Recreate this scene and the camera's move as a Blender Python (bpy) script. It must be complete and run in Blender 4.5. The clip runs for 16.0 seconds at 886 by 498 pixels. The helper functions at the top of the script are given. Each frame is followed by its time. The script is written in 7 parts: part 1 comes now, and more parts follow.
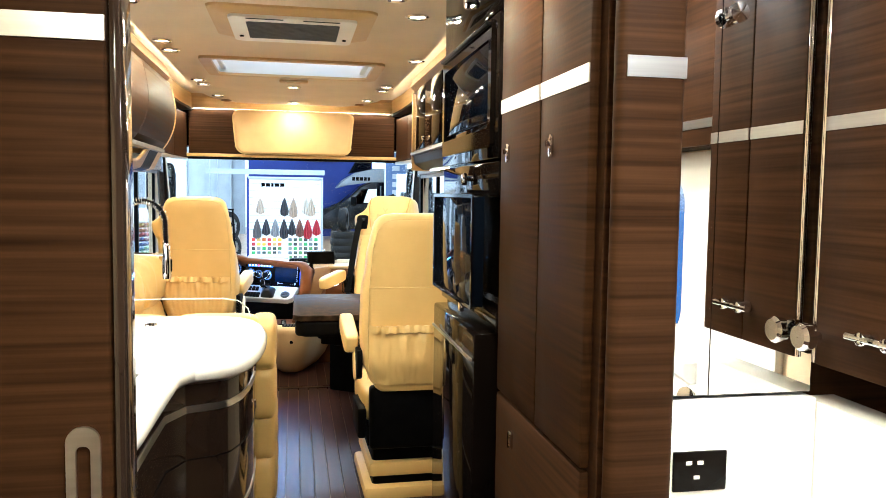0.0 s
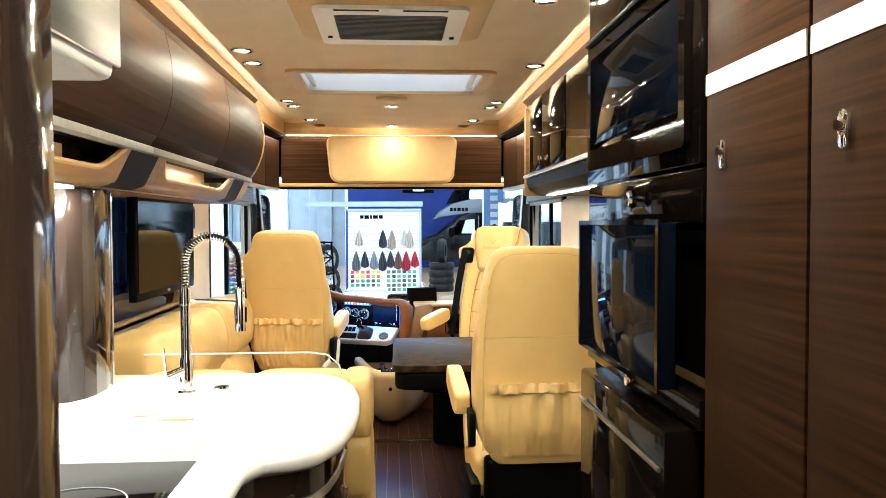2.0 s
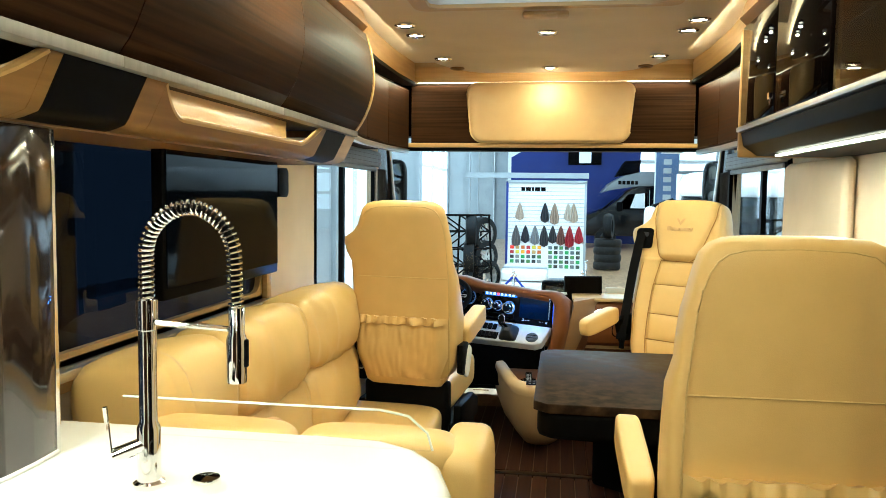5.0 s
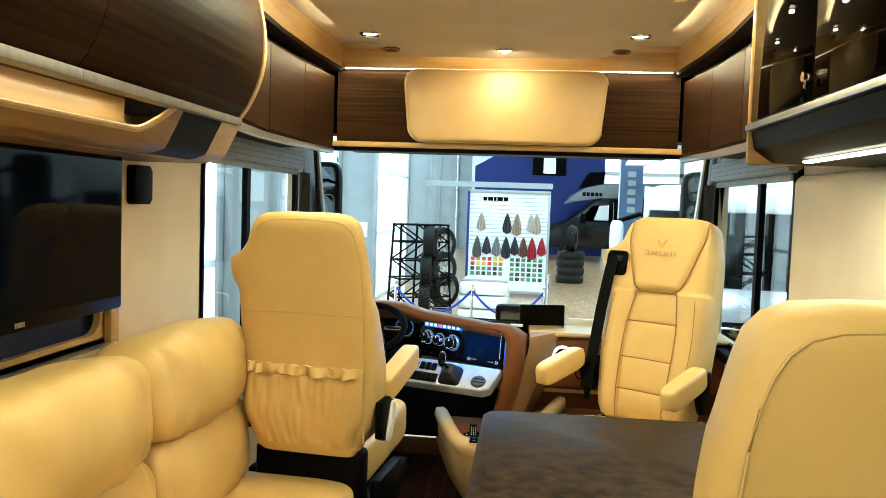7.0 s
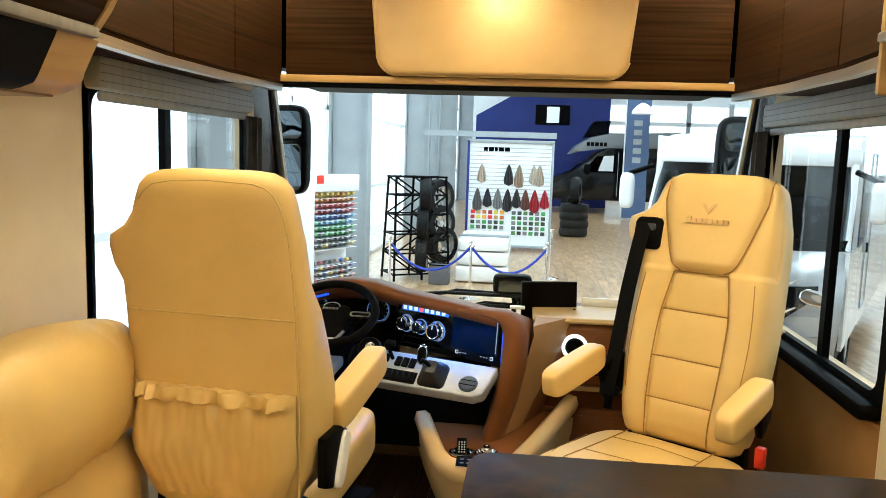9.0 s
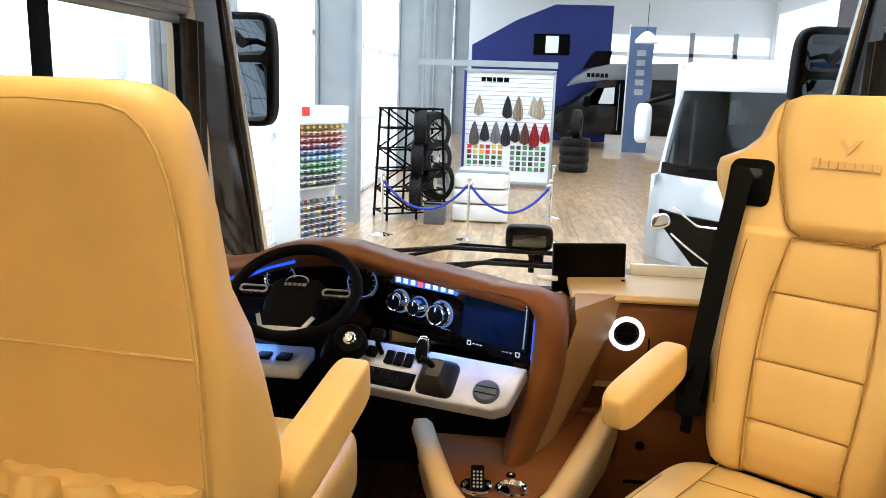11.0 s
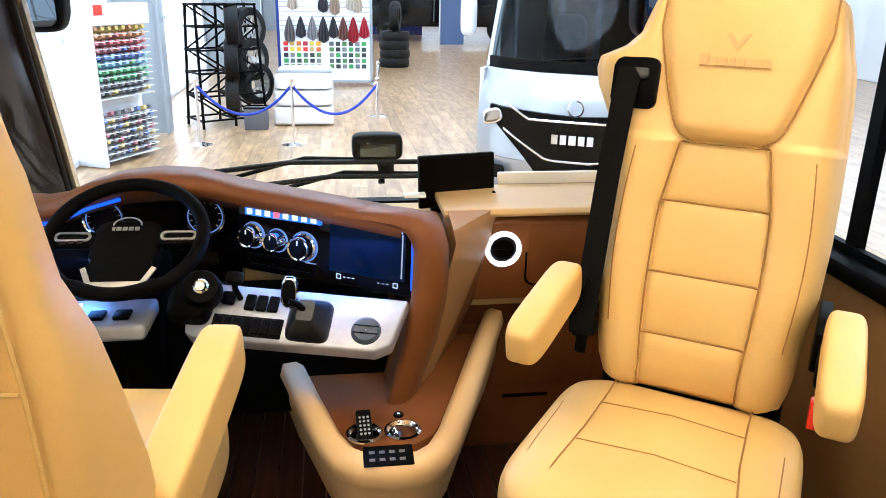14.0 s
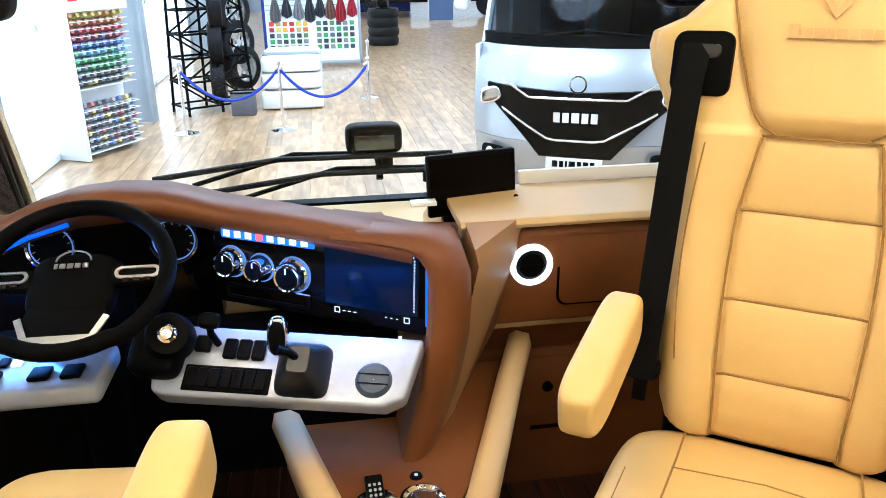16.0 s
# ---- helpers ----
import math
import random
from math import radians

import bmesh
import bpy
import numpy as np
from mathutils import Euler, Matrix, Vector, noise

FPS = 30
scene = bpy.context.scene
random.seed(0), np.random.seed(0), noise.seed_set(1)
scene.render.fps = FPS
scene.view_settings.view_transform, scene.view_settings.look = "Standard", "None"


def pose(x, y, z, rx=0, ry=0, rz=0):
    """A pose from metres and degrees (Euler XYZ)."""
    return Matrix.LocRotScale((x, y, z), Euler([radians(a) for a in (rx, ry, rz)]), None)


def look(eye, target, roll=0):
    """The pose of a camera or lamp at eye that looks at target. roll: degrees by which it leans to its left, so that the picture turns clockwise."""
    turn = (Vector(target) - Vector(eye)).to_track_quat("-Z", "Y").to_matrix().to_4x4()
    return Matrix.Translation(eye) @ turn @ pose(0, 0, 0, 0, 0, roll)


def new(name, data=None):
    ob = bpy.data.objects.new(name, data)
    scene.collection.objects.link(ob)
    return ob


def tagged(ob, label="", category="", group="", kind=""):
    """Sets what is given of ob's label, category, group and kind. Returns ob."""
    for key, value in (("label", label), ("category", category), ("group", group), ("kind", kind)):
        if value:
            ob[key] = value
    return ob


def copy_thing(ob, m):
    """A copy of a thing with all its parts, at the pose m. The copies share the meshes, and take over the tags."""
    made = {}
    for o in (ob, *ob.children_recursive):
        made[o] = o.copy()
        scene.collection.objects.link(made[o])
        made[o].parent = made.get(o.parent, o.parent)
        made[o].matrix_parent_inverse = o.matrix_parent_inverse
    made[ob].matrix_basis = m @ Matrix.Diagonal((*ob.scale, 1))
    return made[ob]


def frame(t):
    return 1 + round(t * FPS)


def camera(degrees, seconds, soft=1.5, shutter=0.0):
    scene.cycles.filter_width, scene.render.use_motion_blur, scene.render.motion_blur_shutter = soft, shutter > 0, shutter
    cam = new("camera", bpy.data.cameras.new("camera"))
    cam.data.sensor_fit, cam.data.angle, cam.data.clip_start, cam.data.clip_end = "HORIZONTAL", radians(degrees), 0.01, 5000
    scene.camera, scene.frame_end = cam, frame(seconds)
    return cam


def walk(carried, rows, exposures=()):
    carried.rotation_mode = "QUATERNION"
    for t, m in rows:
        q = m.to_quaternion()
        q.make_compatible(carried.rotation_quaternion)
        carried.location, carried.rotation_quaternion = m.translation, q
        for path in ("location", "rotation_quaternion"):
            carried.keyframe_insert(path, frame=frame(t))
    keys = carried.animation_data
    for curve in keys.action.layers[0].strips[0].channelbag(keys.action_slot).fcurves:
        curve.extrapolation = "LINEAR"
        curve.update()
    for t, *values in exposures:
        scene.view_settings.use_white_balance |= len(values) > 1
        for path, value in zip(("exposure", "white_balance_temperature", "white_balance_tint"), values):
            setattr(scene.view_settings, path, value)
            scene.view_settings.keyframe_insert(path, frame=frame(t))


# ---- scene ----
cam = camera(60.1, 16.0, soft=0.7)
PATH = [
    (0, (0.005, -0.236, 1.39), (0.385, 1.722, 1.246), 0.8),
    (0.5, (0.017, -0.122, 1.382), (0.331, 1.851, 1.276), 1.0),
    (1, (-0.011, 0.093, 1.395), (0.194, 2.08, 1.296), 0.7),
    (1.5, (-0.028, 0.224, 1.393), (0.136, 2.217, 1.337), 0.3),
    (2, (0.002, 0.362, 1.385), (0.132, 2.357, 1.318), -0.2),
    (2.5, (0.08, 0.522, 1.375), (0.094, 2.519, 1.262), -0.4),
    (3, (0.092, 0.697, 1.365), (-0.038, 2.687, 1.224), -0.2),
    (3.5, (0.075, 0.88, 1.361), (-0.172, 2.859, 1.217), -0.0),
    (3.7, (0.063, 0.943, 1.367), (-0.203, 2.92, 1.222), 0.0),
    (5.8, (0.052, 1.794, 1.377), (-0.246, 3.767, 1.24), 0.8),
    (6, (0.047, 1.863, 1.379), (-0.21, 3.841, 1.238), 0.5),
    (6.5, (0.086, 2.048, 1.399), (-0.162, 4.027, 1.255), 0.8),
    (7, (0.098, 2.242, 1.392), (-0.105, 4.228, 1.275), 1.9),
    (7.5, (0.059, 2.443, 1.402), (-0.123, 4.429, 1.253), 2.0),
    (8, (0.063, 2.613, 1.406), (-0.079, 4.601, 1.235), 2.1),
    (8.5, (0.109, 2.788, 1.408), (-0.093, 4.766, 1.191), 1.7),
    (10.8, (-0.02, 3.727, 1.352), (-0.206, 5.684, 0.984), 2.2),
    (11, (-0.022, 3.768, 1.355), (-0.2, 5.716, 0.942), 1.9),
    (11.5, (-0.083, 3.89, 1.345), (-0.225, 5.82, 0.841), 1.1),
    (12, (-0.142, 3.972, 1.344), (-0.101, 5.883, 0.755), 1.2),
    (12.5, (-0.165, 3.987, 1.346), (0.025, 5.864, 0.681), 1.0),
    (13, (-0.173, 3.999, 1.346), (0.114, 5.857, 0.664), 1.2),
    (13.5, (-0.161, 4.003, 1.353), (0.192, 5.856, 0.689), 1.5),
    (14, (-0.124, 3.991, 1.358), (0.149, 5.86, 0.702), 1.1),
    (14.5, (-0.136, 4.055, 1.354), (0.057, 5.933, 0.694), 1.0),
    (15, (-0.173, 4.131, 1.348), (0.0, 6.005, 0.672), -0.1),
    (15.5, (-0.155, 4.21, 1.344), (0.083, 6.068, 0.641), 0.0),
    (16, (-0.122, 4.331, 1.338), (0.16, 6.179, 0.626), -0.7),
]
walk(cam, [(t, look(eye, target, roll)) for t, eye, target, roll in PATH],
     [(0, 0.45, 5200, 4), (1.5, 0.35, 5200, 4), (3.5, -0.27, 5200, 2), (6.0, -0.18, 5500, -12), (8.5, -0.42, 6050, -4), (11.0, -0.45, 6400, 11), (12.5, -0.08, 6050, 13), (14.5, -0.06, 5650, 11), (16.0, -0.04, 5400, 8)])

# ---- world and light ----
world = bpy.data.worlds.new("sky")
scene.world = world
world.use_nodes = True
wn = world.node_tree
sky = wn.nodes.new("ShaderNodeTexSky")
sky.sky_type, sky.sun_disc = "NISHITA", False
sky.sun_elevation, sky.sun_rotation = radians(50), radians(200)
wn.nodes["Background"].inputs["Strength"].default_value = 0.12
wn.links.new(sky.outputs["Color"], wn.nodes["Background"].inputs["Color"])

WARM = (1.0, 0.80, 0.50)
HALL = (0.74, 0.88, 1.0)


def area(name, m, size, power, colour, size_y=None):
    """A lamp that shines along -z of m."""
    data = bpy.data.lights.new(name, "AREA")
    data.size, data.energy, data.color = size, power, colour
    data.shape = "DISK"
    if size_y:
        data.shape, data.size_y = "RECTANGLE", size_y
    ob = new(name, data)
    ob.matrix_world = m
    return ob


# places of the ceiling spots (x, y); the last two are unseen, added light
SPOTS = [(-0.54, 4.41), (-0.53, 4.59), (-0.50, 5.13), (0.0, 4.58), (0.0, 5.42), (0.50, 5.13), (0.54, 4.59), (0.55, 4.41),
         (-0.55, 3.25), (-0.55, 3.47), (0.58, 3.47), (-0.55, 2.54), (0.44, 2.55), (0.33, 2.30), (0.30, 1.30), (-0.35, 1.9), (-0.33, 1.0), (0.3, 0.1), (-0.4, -0.4)]
for sx, sy in SPOTS:
    area("spot_light", pose(sx, sy, 2.005), 0.05, 24.0 if sy < 0.2 else 14.0 if sy < 2.0 else 6.0 if sx < -0.4 and 3.0 < sy < 3.6 else 3.0, WARM)
for side in (-1, 1):
    area("cove_light", pose(side * 0.60, 3.2, 2.062, 180), 0.03, 26, WARM, 4.2)
area("cove_light", pose(0, 5.50, 2.062, 180), 0.7, 5, WARM, 0.03)
for side in (-1, 1):
    area("cab_cove_light", pose(side * 0.766, 5.06, 1.9715), 0.016, 8, WARM, 1.16)
area("cab_cove_light", pose(0, 5.672, 1.9895), 1.46, 4, WARM, 0.012)
area("worktop_light", pose(-0.86, 2.0, 1.478), 0.03, 20, (1.0, 0.90, 0.75), 1.0)
area("shelf_light", pose(0.80, 3.85, 1.522), 0.03, 8, (1.0, 0.86, 0.66), 0.9)
area("basin_light", pose(0.72, 0.35, 1.98), 0.22, 13, (1.0, 0.90, 0.78))
area("basin_light", pose(0.74, -0.9, 1.98), 0.25, 7, (1.0, 0.88, 0.70))
area("niche_lamp", pose(-0.812, 3.60, 1.612), 0.012, 2.3, WARM, 0.95)
area("panel_glow", look((-0.165, 5.715, 0.803), (-0.20, 5.63, 0.62)), 0.36, 2.6, (0.12, 0.36, 1.0), 0.008)
area("panel_glow", look((-0.86, 5.90, 0.765), (-0.84, 5.70, 0.62)), 0.30, 3.0, (0.12, 0.34, 1.0), 0.008)
area("headboard_spot", look((0, 5.42, 2.0), (0, 5.66, 1.90)), 0.04, 0.9, WARM)
# Unseen discs under the hall roof, added to light the showroom.
for hx, hy in ((-0.5, 9.5), (-0.5, 15.5), (1.0, 22.0), (4.0, 30.0), (5.5, 15.0), (6.5, 7.5)):
    area("hall_fill", pose(hx, hy, 6.2), 4.0, 540, HALL)

# ---- materials ----


def material(name, colour, rough=0.5, metal=0.0, second=None, scale=(6, 6, 6), detail=6.0, bump=0.0, bump_scale=200.0, coat=0.0,
             contrast=(0.35, 0.7), spec=0.5, rough_var=0.0, per_object=0.0, wave=False):
    m = bpy.data.materials.new(name)
    m.use_nodes = True
    t = m.node_tree
    b = t.nodes["Principled BSDF"]
    b.inputs["Base Color"].default_value = (*colour, 1)
    b.inputs["Roughness"].default_value, b.inputs["Metallic"].default_value = rough, metal
    b.inputs["Coat Weight"].default_value, b.inputs["Coat Roughness"].default_value = coat, 0.06
    b.inputs["Specular IOR Level"].default_value = spec
    co = t.nodes.new("ShaderNodeTexCoord")
    mp = t.nodes.new("ShaderNodeMapping")
    mp.inputs["Scale"].default_value = scale
    t.links.new(co.outputs["Object"], mp.inputs["Vector"])
    src = mp.outputs["Vector"]
    if per_object:
        oi = t.nodes.new("ShaderNodeObjectInfo")
        ad = t.nodes.new("ShaderNodeVectorMath")
        ad.operation = "MULTIPLY_ADD"
        t.links.new(oi.outputs["Random"], ad.inputs[0])
        ad.inputs[1].default_value = (37, 53, 71)
        t.links.new(src, ad.inputs[2])
        src = ad.outputs[0]
    if second:
        n = t.nodes.new("ShaderNodeTexNoise")
        n.inputs["Scale"].default_value, n.inputs["Detail"].default_value = 1.0, detail
        t.links.new(src, n.inputs["Vector"])
        r = t.nodes.new("ShaderNodeValToRGB")
        r.color_ramp.elements[0].position, r.color_ramp.elements[1].position = contrast
        r.color_ramp.elements[0].color, r.color_ramp.elements[1].color = (*colour, 1), (*second, 1)
        t.links.new(n.outputs["Fac"], r.inputs["Fac"])
        out = r.outputs["Color"]
        if per_object:
            hv = t.nodes.new("ShaderNodeHueSaturation")
            mr = t.nodes.new("ShaderNodeMapRange")
            mr.inputs["To Min"].default_value, mr.inputs["To Max"].default_value = 1 - per_object, 1 + per_object
            t.links.new(oi.outputs["Random"], mr.inputs["Value"])
            t.links.new(mr.outputs["Result"], hv.inputs["Value"])
            t.links.new(out, hv.inputs["Color"])
            out = hv.outputs["Color"]
        t.links.new(out, b.inputs["Base Color"])
        if rough_var:
            rr = t.nodes.new("ShaderNodeMapRange")
            rr.inputs["To Min"].default_value, rr.inputs["To Max"].default_value = rough - rough_var, rough + rough_var
            t.links.new(n.outputs["Fac"], rr.inputs["Value"])
            t.links.new(rr.outputs["Result"], b.inputs["Roughness"])
    if bump:
        n2 = t.nodes.new("ShaderNodeTexNoise")
        n2.inputs["Scale"].default_value, n2.inputs["Detail"].default_value = bump_scale, 3.0
        t.links.new(co.outputs["Object"], n2.inputs["Vector"])
        bp = t.nodes.new("ShaderNodeBump")
        bp.inputs["Strength"].default_value, bp.inputs["Distance"].default_value = bump, 0.002
        t.links.new(n2.outputs["Fac"], bp.inputs["Height"])
        t.links.new(bp.outputs["Normal"], b.inputs["Normal"])
    return m


def glow(name, colour, strength):
    m = material(name, (0.02, 0.02, 0.02), 0.4, spec=0.1)
    b = m.node_tree.nodes["Principled BSDF"]
    b.inputs["Emission Color"].default_value = (*colour, 1)
    b.inputs["Emission Strength"].default_value = strength
    return m


def glass(name, colour=(1, 1, 1), rough=0.0, alpha=0.15):
    """Thin pane: mostly clear, with a little mirror."""
    m = bpy.data.materials.new(name)
    m.use_nodes = True
    t = m.node_tree
    t.nodes.remove(t.nodes["Principled BSDF"])
    tr, gl, mx, lw, pw = (t.nodes.new(k) for k in ("ShaderNodeBsdfTransparent", "ShaderNodeBsdfGlossy", "ShaderNodeMixShader", "ShaderNodeLayerWeight", "ShaderNodeMath"))
    tr.inputs["Color"].default_value = (*colour, 1)
    gl.inputs["Roughness"].default_value = rough
    lw.inputs["Blend"].default_value = 0.5
    pw.operation = "POWER"
    pw.inputs[1].default_value = 4.0
    sc = t.nodes.new("ShaderNodeMapRange")
    sc.inputs["To Min"].default_value, sc.inputs["To Max"].default_value = 0.008, 0.45
    t.links.new(lw.outputs["Facing"], pw.inputs[0])
    t.links.new(pw.outputs[0], sc.inputs["Value"])
    t.links.new(sc.outputs["Result"], mx.inputs["Fac"])
    t.links.new(tr.outputs["BSDF"], mx.inputs[1])
    t.links.new(gl.outputs["BSDF"], mx.inputs[2])
    t.links.new(mx.outputs["Shader"], t.nodes["Material Output"].inputs["Surface"])
    return m


WOOD = material("dark_walnut", (0.010, 0.0044, 0.0021), 0.46, second=(0.056, 0.0255, 0.0112), scale=(1.8, 1.8, 95), detail=10, bump=0.08, bump_scale=90, contrast=(0.22, 0.92), rough_var=0.08, spec=0.025)
WOOD_TAN = material("tan_wood", (0.40, 0.24, 0.080), 0.38, second=(0.52, 0.33, 0.125), scale=(3, 3, 45), bump=0.05, bump_scale=120, coat=0.15)
WOOD_BROWN = material("brown_wood", (0.165, 0.082, 0.021), 0.38, second=(0.24, 0.124, 0.035), scale=(2, 2, 50), bump=0.05, spec=0.35)
PLANK = material("deck_plank", (0.022, 0.008, 0.0045), 0.36, second=(0.060, 0.022, 0.011), scale=(45, 2.0, 10), detail=7, bump=0.08, bump_scale=160, coat=0.03, per_object=0.28, spec=0.25)
CAULK = material("pale_caulk_line", (0.22, 0.155, 0.09), 0.6, second=(0.30, 0.22, 0.14), scale=(40, 8, 8))
CREAM = material("cream_leather", (0.595, 0.393, 0.130), 0.40, second=(0.685, 0.463, 0.170), scale=(5, 5, 5), bump=0.22, bump_scale=420, contrast=(0.3, 0.75), rough_var=0.06)
STITCH = material("cream_stitching", (0.55, 0.385, 0.13), 0.6, second=(0.62, 0.44, 0.17), scale=(60, 60, 60))
BROWN = material("brown_leather", (0.135, 0.044, 0.011), 0.45, second=(0.175, 0.062, 0.018), scale=(7, 7, 7), bump=0.2, bump_scale=500, rough_var=0.06, spec=0.25)
TAN = material("tan_soft_plastic", (0.52, 0.335, 0.135), 0.42, second=(0.59, 0.395, 0.175), scale=(4, 4, 4), bump=0.1, bump_scale=500)
WALLPAD = material("beige_wall_fabric", (0.72, 0.59, 0.40), 0.7, second=(0.78, 0.65, 0.46), scale=(5, 5, 5), bump=0.15, bump_scale=600)
CEILING = material("beige_ceiling_fabric", (0.66, 0.55, 0.41), 0.75, second=(0.72, 0.61, 0.46), scale=(4, 4, 4), bump=0.12, bump_scale=700)
WHITE = material("white_solid_surface", (0.82, 0.80, 0.76), 0.22, second=(0.88, 0.86, 0.83), scale=(5, 5, 5), coat=0.3)
PLASTIC_W = material("white_plastic", (0.78, 0.76, 0.72), 0.35, second=(0.83, 0.81, 0.78), scale=(6, 6, 6), bump=0.03)
CHROME = material("chrome", (0.85, 0.85, 0.86), 0.07, 1.0, second=(0.9, 0.9, 0.9), scale=(20, 20, 20))
ALU = material("brushed_aluminium", (0.62, 0.60, 0.57), 0.30, 1.0, second=(0.72, 0.70, 0.67), scale=(3, 3, 120), bump=0.05, bump_scale=300)
SILVER = material("silver_painted_panel", (0.36, 0.39, 0.46), 0.30, 0.25, second=(0.42, 0.45, 0.52), scale=(30, 30, 30), bump=0.04, bump_scale=800)
GLOSS = material("black_gloss", (0.0020, 0.0014, 0.0012), 0.05, second=(0.004, 0.0028, 0.0023), scale=(4, 4, 4), spec=0.06)
BROWN_GLOSS = material("brown_black_gloss", (0.018, 0.011, 0.008), 0.10, second=(0.026, 0.016, 0.011), scale=(4, 4, 4), coat=0.25, spec=0.35)
BLACK = material("black_plastic", (0.0014, 0.0014, 0.0016), 0.46, second=(0.0028, 0.0028, 0.003), scale=(20, 20, 20), bump=0.1, bump_scale=600, spec=0.04)
RUBBER = material("black_rubber", (0.0025, 0.0025, 0.0026), 0.6, second=(0.007, 0.007, 0.0072), scale=(20, 20, 20), bump=0.1, bump_scale=300, spec=0.2)
WEB = material("black_belt_webbing", (0.0015, 0.0015, 0.0017), 0.75, second=(0.0035, 0.0035, 0.004), scale=(60, 60, 300), bump=0.2, bump_scale=900, spec=0.08)
EMBOSS = material("embossed_leather", (0.52, 0.325, 0.12), 0.5, second=(0.57, 0.37, 0.14), scale=(30, 30, 30))
SCREEN = material("dark_screen", (0.0012, 0.0020, 0.0045), 0.05, second=(0.003, 0.005, 0.010), scale=(6, 6, 6), spec=0.04)
DISPLAY = glow("dim_blue_display", (0.010, 0.09, 0.36), 0.06)
for socket, value in (("Base Color", (0.001, 0.002, 0.006, 1)), ("Specular IOR Level", 0.12), ("Roughness", 0.12)):
    DISPLAY.node_tree.nodes["Principled BSDF"].inputs[socket].default_value = value
STONE = material("dark_slate_table", (0.011, 0.0066, 0.0042), 0.46, second=(0.072, 0.042, 0.024), scale=(22, 22, 22), detail=14, bump=0.15, bump_scale=120, contrast=(0.36, 0.92), rough_var=0.16, spec=0.05)
# Mirror tone darkened; it carries the dark reflections of the outside mirrors.
MIRROR_DIM = material("dimmed_mirror", (0.10, 0.12, 0.14), 0.03, 1.0)
MIRROR = material("mirror", (0.86, 0.86, 0.86), 0.015, 1.0)
CARAMEL = material("caramel_leather", (0.30, 0.155, 0.055), 0.45, second=(0.36, 0.19, 0.07), scale=(6, 6, 6), bump=0.15, bump_scale=500, spec=0.25)
TRIM = material("satin_grey_trim", (0.17, 0.155, 0.14), 0.5, second=(0.21, 0.19, 0.175), scale=(3, 60, 3), bump=0.05, spec=0.2)
CONSOLE = material("pale_tan_moulding", (0.64, 0.43, 0.20), 0.36, second=(0.70, 0.48, 0.24), scale=(4, 4, 4), bump=0.1, bump_scale=500)
PANE = glass("clear_pane")
PANE_DARK = glass("smoked_pane", (0.10, 0.11, 0.13))
PANE_VITRINE = glass("vitrine_pane", (0.55, 0.48, 0.40))
LED = glow("warm_led", (1.0, 0.84, 0.60), 14)
COVE = glow("cove_led", (1.0, 0.80, 0.52), 7)
LED_BLUE = glow("blue_led", (0.015, 0.10, 1.0), 1.5)
LED_DIM = glow("dim_blue_led", (0.25, 0.45, 1.0), 0.6)
PANE_BLACK = glass("black_privacy_pane", (0.045, 0.055, 0.075))
LED_WHITE = glow("white_led", (0.88, 0.94, 1.0), 7)
ICON = glow("lit_icon", (0.75, 0.85, 1.0), 1.6)
BLIND = material("grey_blind_plastic", (0.34, 0.355, 0.365), 0.5, second=(0.40, 0.415, 0.425), scale=(3, 40, 3), spec=0.25)
DEEP = material("deep_black_lacquer", (0.0016, 0.0011, 0.0009), 0.04, second=(0.003, 0.002, 0.0017), scale=(4, 4, 4), spec=0.02)
VAN_CAP = material("grey_silver_van_paint", (0.15, 0.16, 0.17), 0.4, second=(0.18, 0.19, 0.20), scale=(1, 1, 1), coat=0.2)
LED_BAR = glow("blue_button_bar", (0.05, 0.25, 1.0), 1.1)
# Darker leather tone; the shade of the seat creases is put into this colour.
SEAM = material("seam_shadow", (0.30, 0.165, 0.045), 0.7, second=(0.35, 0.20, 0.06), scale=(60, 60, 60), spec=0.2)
HIDE = material("black_glove_leather", (0.002, 0.003, 0.0055), 0.30, second=(0.005, 0.007, 0.012), scale=(30, 30, 30), bump=0.6, bump_scale=45, spec=0.5)
WHEEL = material("black_grip_leather", (0.0016, 0.0015, 0.0015), 0.6, second=(0.003, 0.0028, 0.0028), scale=(30, 30, 30), bump=0.2, bump_scale=500, spec=0.03)
BLUE_VAN = material("blue_vehicle_paint", (0.006, 0.09, 0.34), 0.2, second=(0.008, 0.12, 0.42), scale=(1, 1, 1), coat=0.6)
PANE_CAB = glass("tinted_windscreen", (0.42, 0.46, 0.48))
RED = glow("red_lit_button", (1.0, 0.08, 0.12), 2.5)
RED_P = material("red_plastic", (0.75, 0.03, 0.015), 0.4, second=(0.8, 0.05, 0.02), scale=(20, 20, 20))
GREY = material("grey_steel_paint", (0.30, 0.33, 0.35), 0.5, second=(0.36, 0.39, 0.41), scale=(2, 2, 2), bump=0.03)
BLUE_WALL = material("blue_wall_paint", (0.006, 0.02, 0.17), 0.6, second=(0.008, 0.026, 0.20), scale=(1, 1, 1), bump=0.05, bump_scale=40)
BLUE_ROPE = material("blue_velvet_rope", (0.01, 0.03, 0.34), 0.7, second=(0.015, 0.05, 0.45), scale=(50, 50, 50), bump=0.3, bump_scale=300)
OAK = material("oak_floor", (0.30, 0.17, 0.08), 0.30, second=(0.55, 0.37, 0.20), scale=(12, 2.2, 4), detail=7, bump=0.05, bump_scale=60, per_object=0.22, coat=0.25)
